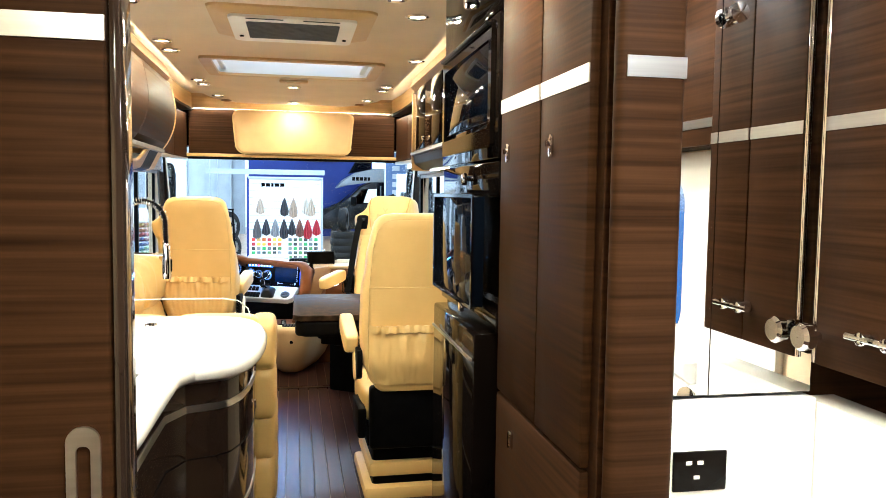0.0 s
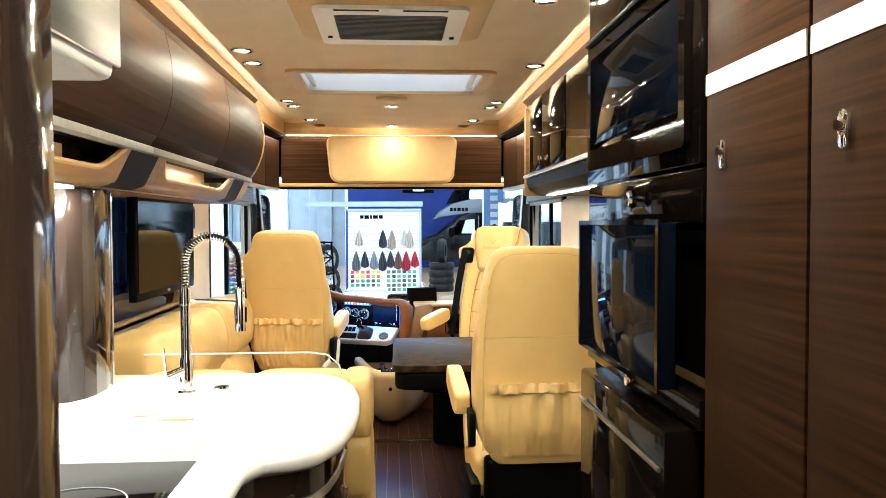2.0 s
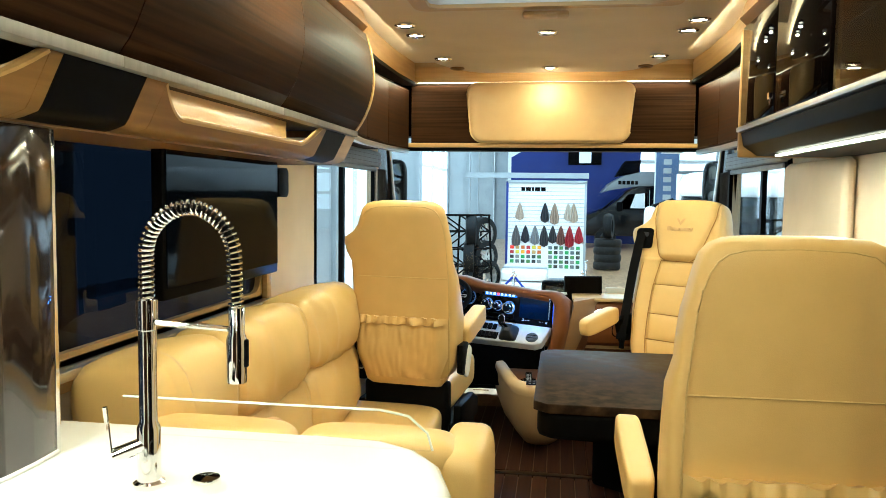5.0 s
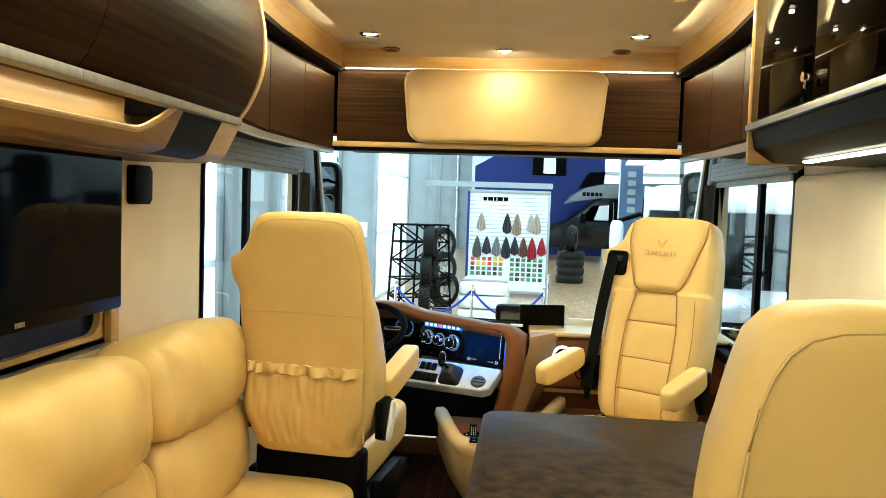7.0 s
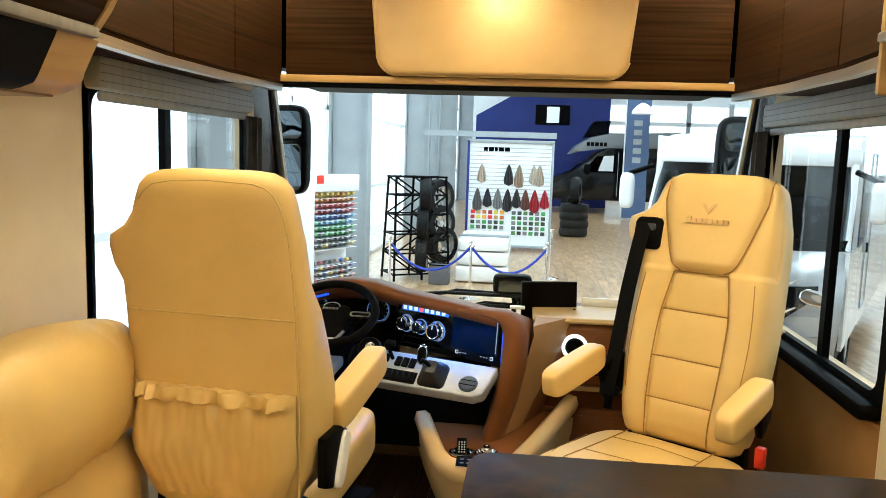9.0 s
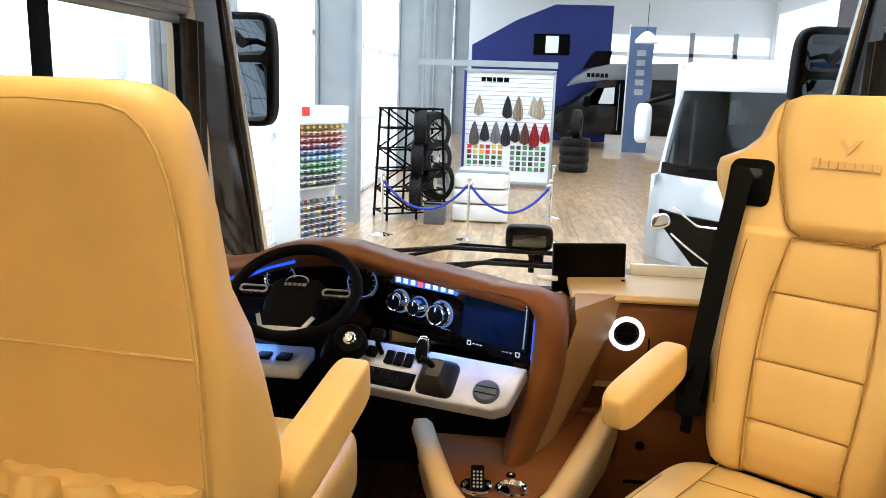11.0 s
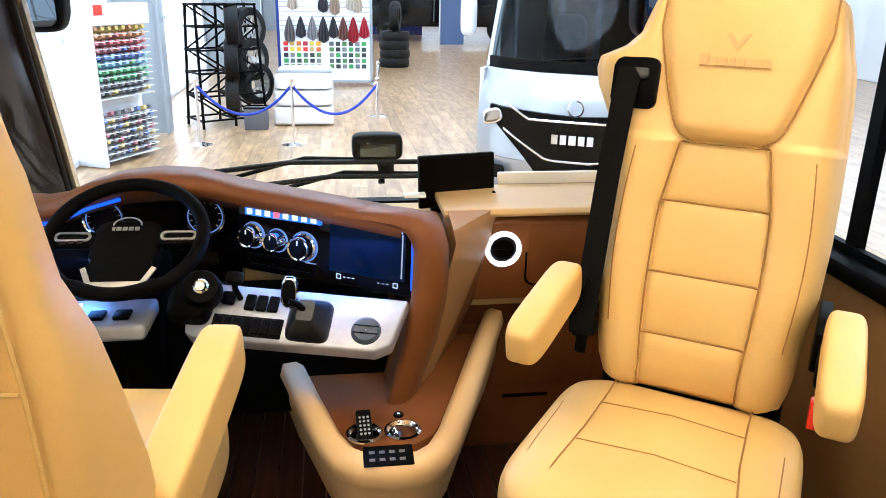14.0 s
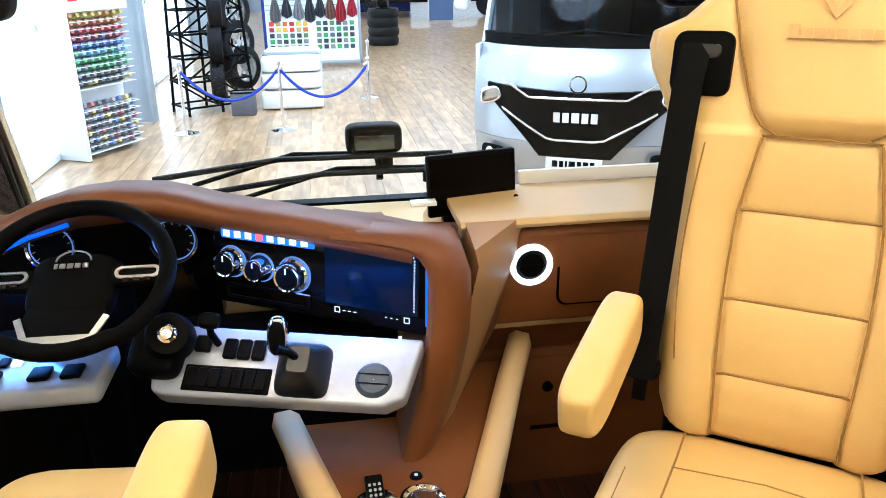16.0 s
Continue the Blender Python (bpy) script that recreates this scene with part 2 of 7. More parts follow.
BODY_W = material("white_vehicle_paint", (0.80, 0.82, 0.84), 0.22, second=(0.84, 0.86, 0.88), scale=(1, 1, 1), coat=0.7)
BODY_S = material("silver_vehicle_paint", (0.42, 0.43, 0.44), 0.28, 0.5, second=(0.48, 0.49, 0.50), scale=(1, 1, 1), coat=0.6)
BODY_K = material("black_vehicle_paint", (0.002, 0.002, 0.0025), 0.12, second=(0.003, 0.003, 0.0035), scale=(1, 1, 1), spec=0.3)
WALL_W = material("white_hall_wall", (0.80, 0.82, 0.84), 0.7, second=(0.84, 0.86, 0.87), scale=(1, 1, 1), bump=0.05, bump_scale=60)
DAY = glow("overcast_daylight", (0.80, 0.92, 1.0), 2.8)


def paint(name, colour, rough=0.6):
    return material(name, colour, rough, second=tuple(min(1, c * 1.2 + 0.01) for c in colour), scale=(25, 25, 25), bump=0.1, bump_scale=200)


# ---- mesh helpers ----


def part(name, bm, mat, parent=None, label="", smooth=None):
    me = bpy.data.meshes.new(name)
    bmesh.ops.recalc_face_normals(bm, faces=bm.faces)
    bm.to_mesh(me)
    bm.free()
    me.materials.append(mat)
    me.set_sharp_from_angle(angle=radians(38 if smooth is None else smooth))
    for p in me.polygons:
        p.use_smooth = True
    ob = new(name, me)
    ob.parent = parent
    if label:
        tagged(ob, label)
    return ob


def thing(name, label, category, place=None, group="", kind=""):
    ob = new(name)
    ob.empty_display_size = 0.05
    if place is not None:
        ob.matrix_basis = place
    return tagged(ob, label, category, group, kind)


def box(x0, x1, y0, y1, z0, z1, bevel=0.0, seg=2, m=None):
    bm = bmesh.new()
    bmesh.ops.create_cube(bm, size=1)
    for v in bm.verts:
        v.co = ((x0 + x1) / 2 + v.co.x * (x1 - x0), (y0 + y1) / 2 + v.co.y * (y1 - y0), (z0 + z1) / 2 + v.co.z * (z1 - z0))
    if bevel:
        bmesh.ops.bevel(bm, geom=bm.edges[:], offset=bevel, segments=seg, profile=0.5, affect="EDGES")
    if m is not None:
        bm.transform(m)
    return bm


def merge(*bms):
    out = bmesh.new()
    for b in bms:
        me = bpy.data.meshes.new("tmp")
        b.to_mesh(me)
        b.free()
        out.from_mesh(me)
        bpy.data.meshes.remove(me)
    return out


def cyl(r, h, m=None, r2=None, n=24, bevel=0.0):
    bm = bmesh.new()
    bmesh.ops.create_cone(bm, cap_ends=True, segments=n, radius1=r, radius2=r if r2 is None else r2, depth=h)
    if bevel:
        es = [e for e in bm.edges if abs(e.verts[0].co.z - e.verts[1].co.z) < 1e-6]
        bmesh.ops.bevel(bm, geom=es, offset=bevel, segments=2, profile=0.5, affect="EDGES")
    if m is not None:
        bm.transform(m)
    return bm


def rings(loops, closed=True, cap=True):
    """A skin over loops of points (all of one length)."""
    bm = bmesh.new()
    vs = [[bm.verts.new(p) for p in lp] for lp in loops]
    n = len(loops[0])
    for a, b in zip(vs, vs[1:]):
        for i in range(n if closed else n - 1):
            j = (i + 1) % n
            bm.faces.new((a[i], a[j], b[j], b[i]))
    if cap and closed:
        bm.faces.new(vs[0])
        bm.faces.new(vs[-1])
    return bm


def sgn(v, p):
    return math.copysign(abs(v) ** p, v)


def loft(sections, n=32, e=0.5):
    """Sections (z, x_left, x_right, y_back, y_front) as rounded outlines, joined upwards."""
    loops = []
    for z, xl, xr, yb, yf in sections:
        lp = []
        for i in range(n):
            a = 2 * math.pi * i / n
            u, v = sgn(math.cos(a), e), sgn(math.sin(a), e)
            lp.append(((xl + xr) / 2 + u * (xr - xl) / 2, (yb + yf) / 2 + v * (yf - yb) / 2, z))
        loops.append(lp)
    return rings(loops)


def pad(w, h, d, m=None, n=14, e=0.45, puff=0.0, wrinkle=0.0):
    """A cushion w wide (x), h high (z), d thick (y), rounded all round."""
    bm = bmesh.new()
    bmesh.ops.create_cube(bm, size=2)
    bmesh.ops.subdivide_edges(bm, edges=bm.edges[:], cuts=n, use_grid_fill=True)
    for v in bm.verts:
        c = v.co
        s = Vector((c.x, c.y, c.z)).normalized()
        q = Vector((sgn(s.x, e), sgn(s.y, e), sgn(s.z, e)))
        k = max(abs(q.x), abs(q.y), abs(q.z))
        q = q / k if k > 1 else q
        f = 1 + puff * (1 - abs(q.x) ** 2) * (1 - abs(q.z) ** 2)
        p = Vector((q.x * w / 2, q.y * d / 2 * f, q.z * h / 2))
        if wrinkle:
            p.y += wrinkle * noise.noise(Vector((p.x * 14, p.y * 4, p.z * 5))) + wrinkle * 0.6 * noise.noise(Vector((p.x * 40, 3, p.z * 9)))
        v.co = p
    if m is not None:
        bm.transform(m)
    return bm


def tube(points, r, n=8, close=False):
    pts = [Vector(p) for p in points]
    loops = []
    up = Vector((0.03, 0.05, 1))
    for i, p in enumerate(pts):
        d = (pts[min(i + 1, len(pts) - 1)] - pts[max(i - 1, 0)]).normalized()
        a = d.cross(up)
        if a.length < 0.15:
            a = d.cross(Vector((1, 0.1, 0)))
        a.normalize()
        b = d.cross(a)
        loops.append([p + r * (math.cos(2 * math.pi * k / n) * a + math.sin(2 * math.pi * k / n) * b) for k in range(n)])
    return rings(loops)


def lathe(profile, n=28, m=None):
    """A turned shape; ends that do not meet the axis are joined into a ring or left open."""
    if profile[0][0] > 0.002 and profile[-1][0] > 0.002:
        profile = list(profile) + [profile[0]]
    bm = rings([[(r * math.cos(2 * math.pi * i / n), r * math.sin(2 * math.pi * i / n), z) for i in range(n)] for r, z in profile], cap=False)
    bmesh.ops.remove_doubles(bm, verts=bm.verts, dist=1e-6)
    if m is not None:
        bm.transform(m)
    return bm


def prism(outline, axis, a, b, bevel=0.0, seg=2):
    """An outline in the two other axes, in cyclic order, drawn along axis from a to b."""
    def put(p, q):
        return {"x": (q, p[0], p[1]), "y": (p[0], q, p[1]), "z": (p[0], p[1], q)}[axis]
    bm = rings([[put(p, a) for p in outline], [put(p, b) for p in outline]])
    if bevel:
        bmesh.ops.bevel(bm, geom=bm.edges[:], offset=bevel, segments=seg, profile=0.5, affect="EDGES")
    return bm


def rounded(w, h, r, k=5):
    """A rounded rectangle's outline round the origin."""
    pts = []
    for cx, cy, a0 in ((w / 2 - r, h / 2 - r, 0), (-w / 2 + r, h / 2 - r, 90), (-w / 2 + r, -h / 2 + r, 180), (w / 2 - r, -h / 2 + r, 270)):
        for i in range(k + 1):
            a = radians(a0 + 90 * i / k)
            pts.append((cx + r * math.cos(a), cy + r * math.sin(a)))
    return pts


def slab(w, h, r, d, m, bevel=0.003):
    """A rounded plate w by h, d thick, in its own x and y; its face looks along +z of m."""
    bm = prism(rounded(w, h, r), "z", 0, d)
    if bevel:
        top = [e for e in bm.edges if all(abs(v.co.z - d) < 1e-6 for v in e.verts)]
        bmesh.ops.bevel(bm, geom=top, offset=bevel, segments=2, profile=0.5, affect="EDGES")
    bm.transform(m)
    return bm


def framed(w, h, r, wi, hi, ri, d, m, dx=0, dy=0):
    """A rounded ring plate: outer w by h, opening wi by hi."""
    o, i = rounded(w, h, r), [(p[0] + dx, p[1] + dy) for p in rounded(wi, hi, ri)]
    bm = rings([[(*p, 0) for p in o], [(*p, d) for p in o], [(*p, d) for p in i], [(*p, 0) for p in i], [(*p, 0) for p in o]], cap=False)
    bmesh.ops.remove_doubles(bm, verts=bm.verts, dist=1e-5)
    bm.transform(m)
    return bm


def bars(x, z, widths, height, gap, m, t=0.002):
    """A row of plain strokes for writing that cannot be given."""
    out = []
    for w in widths:
        out.append(box(x, x + w, z, z + height, 0, t))
        x += w + gap
    bm = merge(*out)
    bm.transform(m)
    return bm


def face(o, u, v):
    """A pose whose x runs along u and y along v, at o; its z looks along u x v."""
    u, v = Vector(u).normalized(), Vector(v).normalized()
    w = u.cross(v).normalized()
    v = w.cross(u)
    return Matrix.Translation(o) @ Matrix((u, v, w)).transposed().to_4x4()


def wall_y(x0, x1, y0, y1, z0, z1, holes):
    """A wall along y, x0 to x1 thick, with square holes (y0, y1, z0, z1) cut right through."""
    ys = sorted({y0, y1, *[h[0] for h in holes], *[h[1] for h in holes]})
    zs = sorted({z0, z1, *[h[2] for h in holes], *[h[3] for h in holes]})
    bm = bmesh.new()
    solid = {(i, j): not any(h[0] <= (ys[i] + ys[i + 1]) / 2 <= h[1] and h[2] <= (zs[j] + zs[j + 1]) / 2 <= h[3] for h in holes)
             for i in range(len(ys) - 1) for j in range(len(zs) - 1)}
    cache = {}

    def v(x, y, z):
        return cache.setdefault((x, y, z), bm.verts.new((x, y, z))) if (x, y, z) not in cache else cache[(x, y, z)]
    for (i, j), s in solid.items():
        if not s:
            continue
        a, b, c, d = ys[i], ys[i + 1], zs[j], zs[j + 1]
        for x in (x0, x1):
            bm.faces.new((v(x, a, c), v(x, b, c), v(x, b, d), v(x, a, d)))
        for (di, dj), (p, q) in {(-1, 0): ((a, c), (a, d)), (1, 0): ((b, c), (b, d)), (0, -1): ((a, c), (b, c)), (0, 1): ((a, d), (b, d))}.items():
            if not solid.get((i + di, j + dj), False):
                bm.faces.new((v(x0, *p), v(x1, *p), v(x1, *q), v(x0, *q)))
    return bm

# ---- vehicle shell ----
WX = 1.08
floor = tagged(part("floor", box(-WX, WX, -2.0, 6.75, -0.08, -0.012), CAULK), "dark ship-deck floor with pale lines", "floor", kind="structure")
ceiling = tagged(part("ceiling", merge(
    box(-0.61, 0.61, -2.0, 2.5, 2.03, 2.05),
    box(-0.61, 0.61, 2.5, 3.60, 2.03, 2.05), box(-0.61, -0.42, 3.60, 4.16, 2.03, 2.05), box(0.42, 0.61, 3.60, 4.16, 2.03, 2.05),
    prism([(-0.61, 4.16), (0.61, 4.16), (0.61, 4.85), (0.60, 5.05), (0.57, 5.25), (0.51, 5.42), (0.42, 5.55), (0.36, 5.60), (-0.36, 5.60), (-0.42, 5.55), (-0.51, 5.42), (-0.57, 5.25), (-0.60, 5.05), (-0.61, 4.85)], "z", 2.03, 2.05)),
    CEILING), "beige padded ceiling panel", "ceiling", kind="structure")
tagged(part("roof", merge(box(-WX, -0.42, -2.0, 6.7, 2.10, 2.16), box(0.42, WX, -2.0, 6.7, 2.10, 2.16), box(-0.42, 0.42, -2.0, 3.60, 2.10, 2.16), box(-0.42, 0.42, 4.16, 6.7, 2.10, 2.16)), CEILING),
       "beige roof lining above the cove", "ceiling", kind="structure")
LEFT_HOLES = [(1.72, 2.46, 0.98, 1.44), (2.95, 4.30, 0.98, 1.52), (4.98, 6.15, 0.80, 1.56)]
RIGHT_HOLES = [(-0.40, 0.09, 1.01, 1.44), (5.10, 6.25, 0.78, 1.56)]
tagged(part("wall_left", wall_y(-WX - 0.05, -WX, -2.0, 6.5, 0, 2.10, LEFT_HOLES), WALLPAD), "beige padded side wall with windows", "wall", kind="structure")
tagged(part("wall_right", wall_y(WX, WX + 0.05, -2.0, 6.5, 0, 2.10, RIGHT_HOLES), WALLPAD), "beige padded side wall with a cab window", "wall", kind="structure")
tagged(part("wall_rear", box(-WX, WX, -2.06, -2.0, 0, 2.10), WOOD), "dark walnut rear wall", "wall", kind="structure")
tagged(part("wall_front", merge(prism([(-WX, 6.5), (-0.95, 6.93), (-0.5, 7.06), (0.5, 7.06), (0.95, 6.93), (WX, 6.5), (WX + 0.05, 6.5), (1.0, 6.98), (0.52, 7.12), (-0.52, 7.12), (-1.0, 6.98), (-WX - 0.05, 6.5)], "z", -0.05, 0.50),
                            prism([(-WX, 6.3), (-0.8, 6.5), (0.8, 6.5), (WX, 6.3), (WX, 6.5), (0.85, 6.72), (-0.85, 6.72), (-WX, 6.5)], "z", 1.76, 2.12)), BLACK), "dark front wall below and above the windscreen", "wall", kind="structure")


def pane_window(name, x, y0, y1, z0, z1, label, pane, blind=False, frame_mat=BLACK):
    t = thing(name, label, "window", kind="structure")
    s = 1 if x > 0 else -1
    m = face((x, (y0 + y1) / 2, (z0 + z1) / 2), (0, -s, 0), (0, 0, 1))
    m = face((x, (y0 + y1) / 2, (z0 + z1) / 2), (0, s, 0), (0, 0, 1)) if s < 0 else m
    w, h = y1 - y0, z1 - z0
    part("window_frame", framed(w + 0.06, h + 0.06, 0.05, w - 0.03, h - 0.03, 0.05, 0.02, m), frame_mat, t)
    g = part("pane", box(x + s * 0.020, x + s * 0.026, y0, y1, z0, z1), pane, t)
    g.visible_shadow = False
    return t


pane_window("window_1", -WX, 1.72, 2.46, 0.98, 1.44, "smoked kitchen window in a pale rounded frame", PANE_DARK, frame_mat=PLASTIC_W)
w2 = pane_window("window_2", -WX, 2.95, 4.30, 0.98, 1.52, "large smoked lounge window behind the television", PANE_BLACK, frame_mat=WOOD_TAN)
for k, (yy0, yy1, zz, dx) in enumerate([(2.92, 4.33, 0.955, 0.045), (2.92, 4.33, 0.925, 0.03)]):
    part("window_sill", box(-WX + 0.001, -WX + dx, yy0, yy1, zz - 0.014, zz + 0.012, 0.005), TAN if k else ALU, w2)
for k, (xx, holes, nm) in enumerate(((-WX, LEFT_HOLES[2], "window_3"), (WX, RIGHT_HOLES[1], "window_4"))):
    y0, y1, z0, z1 = holes
    w3 = pane_window(nm, xx, y0, y1, z0, z1, "cab side window with a roller blind cassette", PANE)
    s = 1 if xx > 0 else -1
    a, b = sorted((xx - s * 0.002, xx - s * 0.055))
    part("blind_cassette", box(a, b, y0 - 0.03, y1 - 0.05, z1 - 0.015, z1 + 0.075, 0.012), BLIND, w3, "grey roller blind cassette")
    part("blind_bar", box(a + 0.02, b - 0.02, y0, y1 - 0.08, z1 - 0.045, z1 - 0.018, 0.008), BLIND, w3)
    for k in range(3):
        part("blind_groove", box(a - 0.002, b + 0.002, y0 - 0.025, y1 - 0.055, z1 + 0.005 + k * 0.022, z1 + 0.007 + k * 0.022), TRIM, w3)
    part("window_divider", box(xx - 0.012, xx + 0.012, y0 + 0.42, y0 + 0.46, z0, z1), BLACK, w3)
    part("armrest_sill", box(a - 0.02 * (s > 0), b + 0.02 * (s < 0), y0 - 0.02, y1 + 0.1, z0 - 0.05, z0 - 0.004, 0.012), BLACK, w3, "black window sill")
    part("curtain", rings([[(xx - s * (0.05 + 0.012 * math.sin(i * 1.9)), y1 - 0.12 + 0.012 * i, z) for i in range(14)] + [(xx - s * (0.058 + 0.012 * math.sin(i * 1.9)), y1 - 0.12 + 0.012 * i, z) for i in range(13, -1, -1)] for z in (z0, z1 - 0.03)]), paint("dark_curtain" + nm, (0.03, 0.026, 0.024), 0.8), w3, "dark folded cab curtain")

# windscreen and its posts
ws = thing("windscreen", "wide clear one-piece windscreen", "windscreen", kind="structure")
arc_b = [(-1.07, 6.52), (-0.98, 6.80), (-0.8, 6.95), (-0.45, 7.05), (0, 7.08), (0.45, 7.05), (0.8, 6.95), (0.98, 6.80), (1.07, 6.52)]
arc_t = [(-1.05, 6.38), (-0.96, 6.52), (-0.8, 6.60), (-0.45, 6.66), (0, 6.68), (0.45, 6.66), (0.8, 6.60), (0.96, 6.52), (1.05, 6.38)]
g = part("pane", rings([[(x, y, 0.49) for x, y in arc_b] + [(x, y + 0.008, 0.49) for x, y in arc_b[::-1]], [(x, y, 1.78) for x, y in arc_t] + [(x, y + 0.008, 1.78) for x, y in arc_t[::-1]]]), PANE, ws)
g.visible_shadow = False
for s in (-1, 1):
    post = thing("door_post", "grey windscreen post with a black seal", "post", kind="structure")
    part("post_cover", rings([[(s * x, y, z) for x, y in q] for z, q in ((0.55, [(1.10, 6.40), (1.0, 6.62), (1.02, 6.74), (1.12, 6.66)]), (1.2, [(1.10, 6.28), (1.03, 6.46), (1.04, 6.60), (1.12, 6.52)]), (1.80, [(1.10, 6.16), (1.04, 6.30), (1.06, 6.46), (1.12, 6.40)]))]), BROWN_GLOSS, post)
    part("seal", tube([(s * 1.005, 6.63, 0.6), (s * 1.03, 6.47, 1.2), (s * 1.045, 6.31, 1.78)], 0.012), RUBBER, post)
    part("seal", tube([(s * 1.00, 6.70, 0.6), (s * 1.03, 6.55, 1.2), (s * 1.05, 6.38, 1.78)], 0.016), ALU, post)

# ---- ceiling fittings ----
for s in (-1, 1):
    tagged(part("cove_strip", box(*sorted((s * 0.57, s * 0.595)), 1.2, 5.1, 2.051, 2.056), COVE), "warm light strip in the ceiling cove", "light strip", kind="structure")
    tagged(part("cornice", merge(prism([(s * 0.70, 2.035), (s * 0.72, 2.095), (s * 0.80, 2.095), (s * 0.80, 2.0), (s * 0.735, 2.0)], "y", 0.9, 4.46)), WOOD_BROWN), "brown wooden cornice above the cabinets", "trim", kind="structure")
for s in (-1, 1):
    tagged(part("cove_band", rings([[(s * x, y, z) for x, y in [(0.745, 4.466), (0.765, 4.9), (0.760, 5.3), (0.735, 5.66), (0.80, 5.66), (0.84, 5.3), (0.85, 4.9), (0.81, 4.466)]] for z in (1.992, 2.097)]), WOOD_TAN), "lit tan wooden band above the cab cabinets", "trim", kind="structure")
    # Solid strip; the shade of the gap is its black colour.
    tagged(part("shadow_gap", rings([[(s * x, y, z) for x, y in [(0.742, 4.466), (0.762, 4.9), (0.757, 5.3), (0.732, 5.66), (0.80, 5.66), (0.84, 5.3), (0.85, 4.9), (0.81, 4.466)]] for z in (1.974, 1.9915)]), BLACK), "solid black strip for the shadow gap above the cab cabinets", "trim", kind="structure")
tagged(part("cornice_front", prism([(5.668, 1.992), (5.668, 2.075), (5.64, 2.095), (5.75, 2.095), (5.75, 1.992)], "x", -0.757, 0.757), WOOD_TAN), "lit tan wooden band above the cab cabinet", "trim", kind="structure")
tagged(part("cove_strip", box(-0.72, 0.72, 5.664, 5.667, 1.9855, 1.9912), COVE), "warm light line above the cab cabinet", "light strip", kind="structure")

lamp = thing("ceiling_spotlight", "small round chrome ceiling spotlight, lit", "spotlight", pose(*SPOTS[0], 2.03), "ceiling spotlights")
part("ring", lathe([(0.030, 0.0), (0.040, -0.001), (0.042, -0.006), (0.036, -0.011), (0.029, -0.009), (0.027, 0.0)]), CHROME, lamp)
part("lens", lathe([(0.001, -0.008), (0.018, -0.008), (0.027, -0.005), (0.028, -0.001), (0.001, -0.001)]), LED, lamp, "lit frosted lens")
for sx, sy in SPOTS[1:]:
    copy_thing(lamp, pose(sx, sy, 2.03))
for s in (-1, 1):
    sp = thing("ceiling_speaker", "small round dark ceiling speaker", "speaker", pose(s * 0.47, 5.42 if s < 0 else 5.42, 2.03), "ceiling speakers")
    part("ring", lathe([(0.022, 0.0), (0.036, -0.001), (0.038, -0.006), (0.030, -0.010), (0.024, -0.007)]), WOOD_BROWN, sp)
    part("grille", lathe([(0.001, -0.006), (0.024, -0.004), (0.024, 0.0), (0.001, 0.0)]), BLACK, sp)

ac = thing("air_conditioner", "beige ceiling air conditioner with a dark grille", "air conditioner")
part("body", rings([[(x * k, 2.79 + y * k2, z) for x, y in rounded(0.60, 0.54, 0.05)] for z, k, k2 in ((2.03, 1, 1), (2.022, 0.99, 0.99), (2.010, 0.84, 0.88), (2.006, 0.78, 0.84))]), TAN, ac)
part("bezel", framed(0.455, 0.44, 0.03, 0.34, 0.30, 0.02, 0.010, pose(0, 2.79, 2.006, 180)), PLASTIC_W, ac, "pale inner bezel")
part("grille", merge(box(-0.168, 0.168, 2.642, 2.938, 2.000, 2.005), *[box(-0.168, 0.168, 2.645 + i * 0.015, 2.652 + i * 0.015, 1.995, 2.0) for i in range(20)]), paint("grey_mesh", (0.05, 0.05, 0.055)), ac, "dark grey mesh grille")
for s in (-1, 1):
    part("air_slot", box(s * 0.10 - 0.065, s * 0.10 + 0.065, 2.582, 2.594, 1.9945, 1.9958), BLACK, ac)
    part("button", cyl(0.008, 0.005, pose(s * 0.198, 2.90, 1.994)), BLACK, ac)

hatch = thing("skylight", "roof skylight with a beige frame and open blind", "skylight", kind="structure")
part("frame", framed(0.90, 0.57, 0.05, 0.79, 0.49, 0.03, 0.014, pose(0, 3.88, 2.031, 180)), TAN, hatch)
part("shaft", merge(box(-0.42, -0.40, 3.62, 4.14, 2.03, 2.22), box(0.40, 0.42, 3.62, 4.14, 2.03, 2.22), box(-0.40, 0.40, 3.62, 3.635, 2.03, 2.22), box(-0.40, 0.40, 4.125, 4.14, 2.03, 2.22)), PLASTIC_W, hatch)
part("blind_rail", merge(box(-0.385, -0.36, 3.64, 4.12, 2.045, 2.065, 0.004), box(0.36, 0.385, 3.64, 4.12, 2.045, 2.065, 0.004)), ALU, hatch, "grey blind rails")
part("blind", merge(*[prism([(3.64 + i * 0.012, 2.048), (3.646 + i * 0.012, 2.062), (3.652 + i * 0.012, 2.048), (3.646 + i * 0.012, 2.059)], "x", -0.36, 0.36) for i in range(5)]), paint("pleated_blind", (0.5, 0.46, 0.42)), hatch, "folded pleated blind")
# Dome emits light itself, in place of daylight falling through it.
part("dome", box(-0.41, 0.41, 3.63, 4.13, 2.22, 2.23), glow("glowing_milky_dome", (0.93, 0.97, 1.0), 1.6), hatch, "milky roof dome, its daylight given as glow")
part("handle", merge(box(-0.08, 0.08, 4.16, 4.23, 1.996, 2.012, 0.008), box(-0.04, 0.04, 4.14, 4.20, 1.99, 2.0, 0.006)), TAN, hatch)
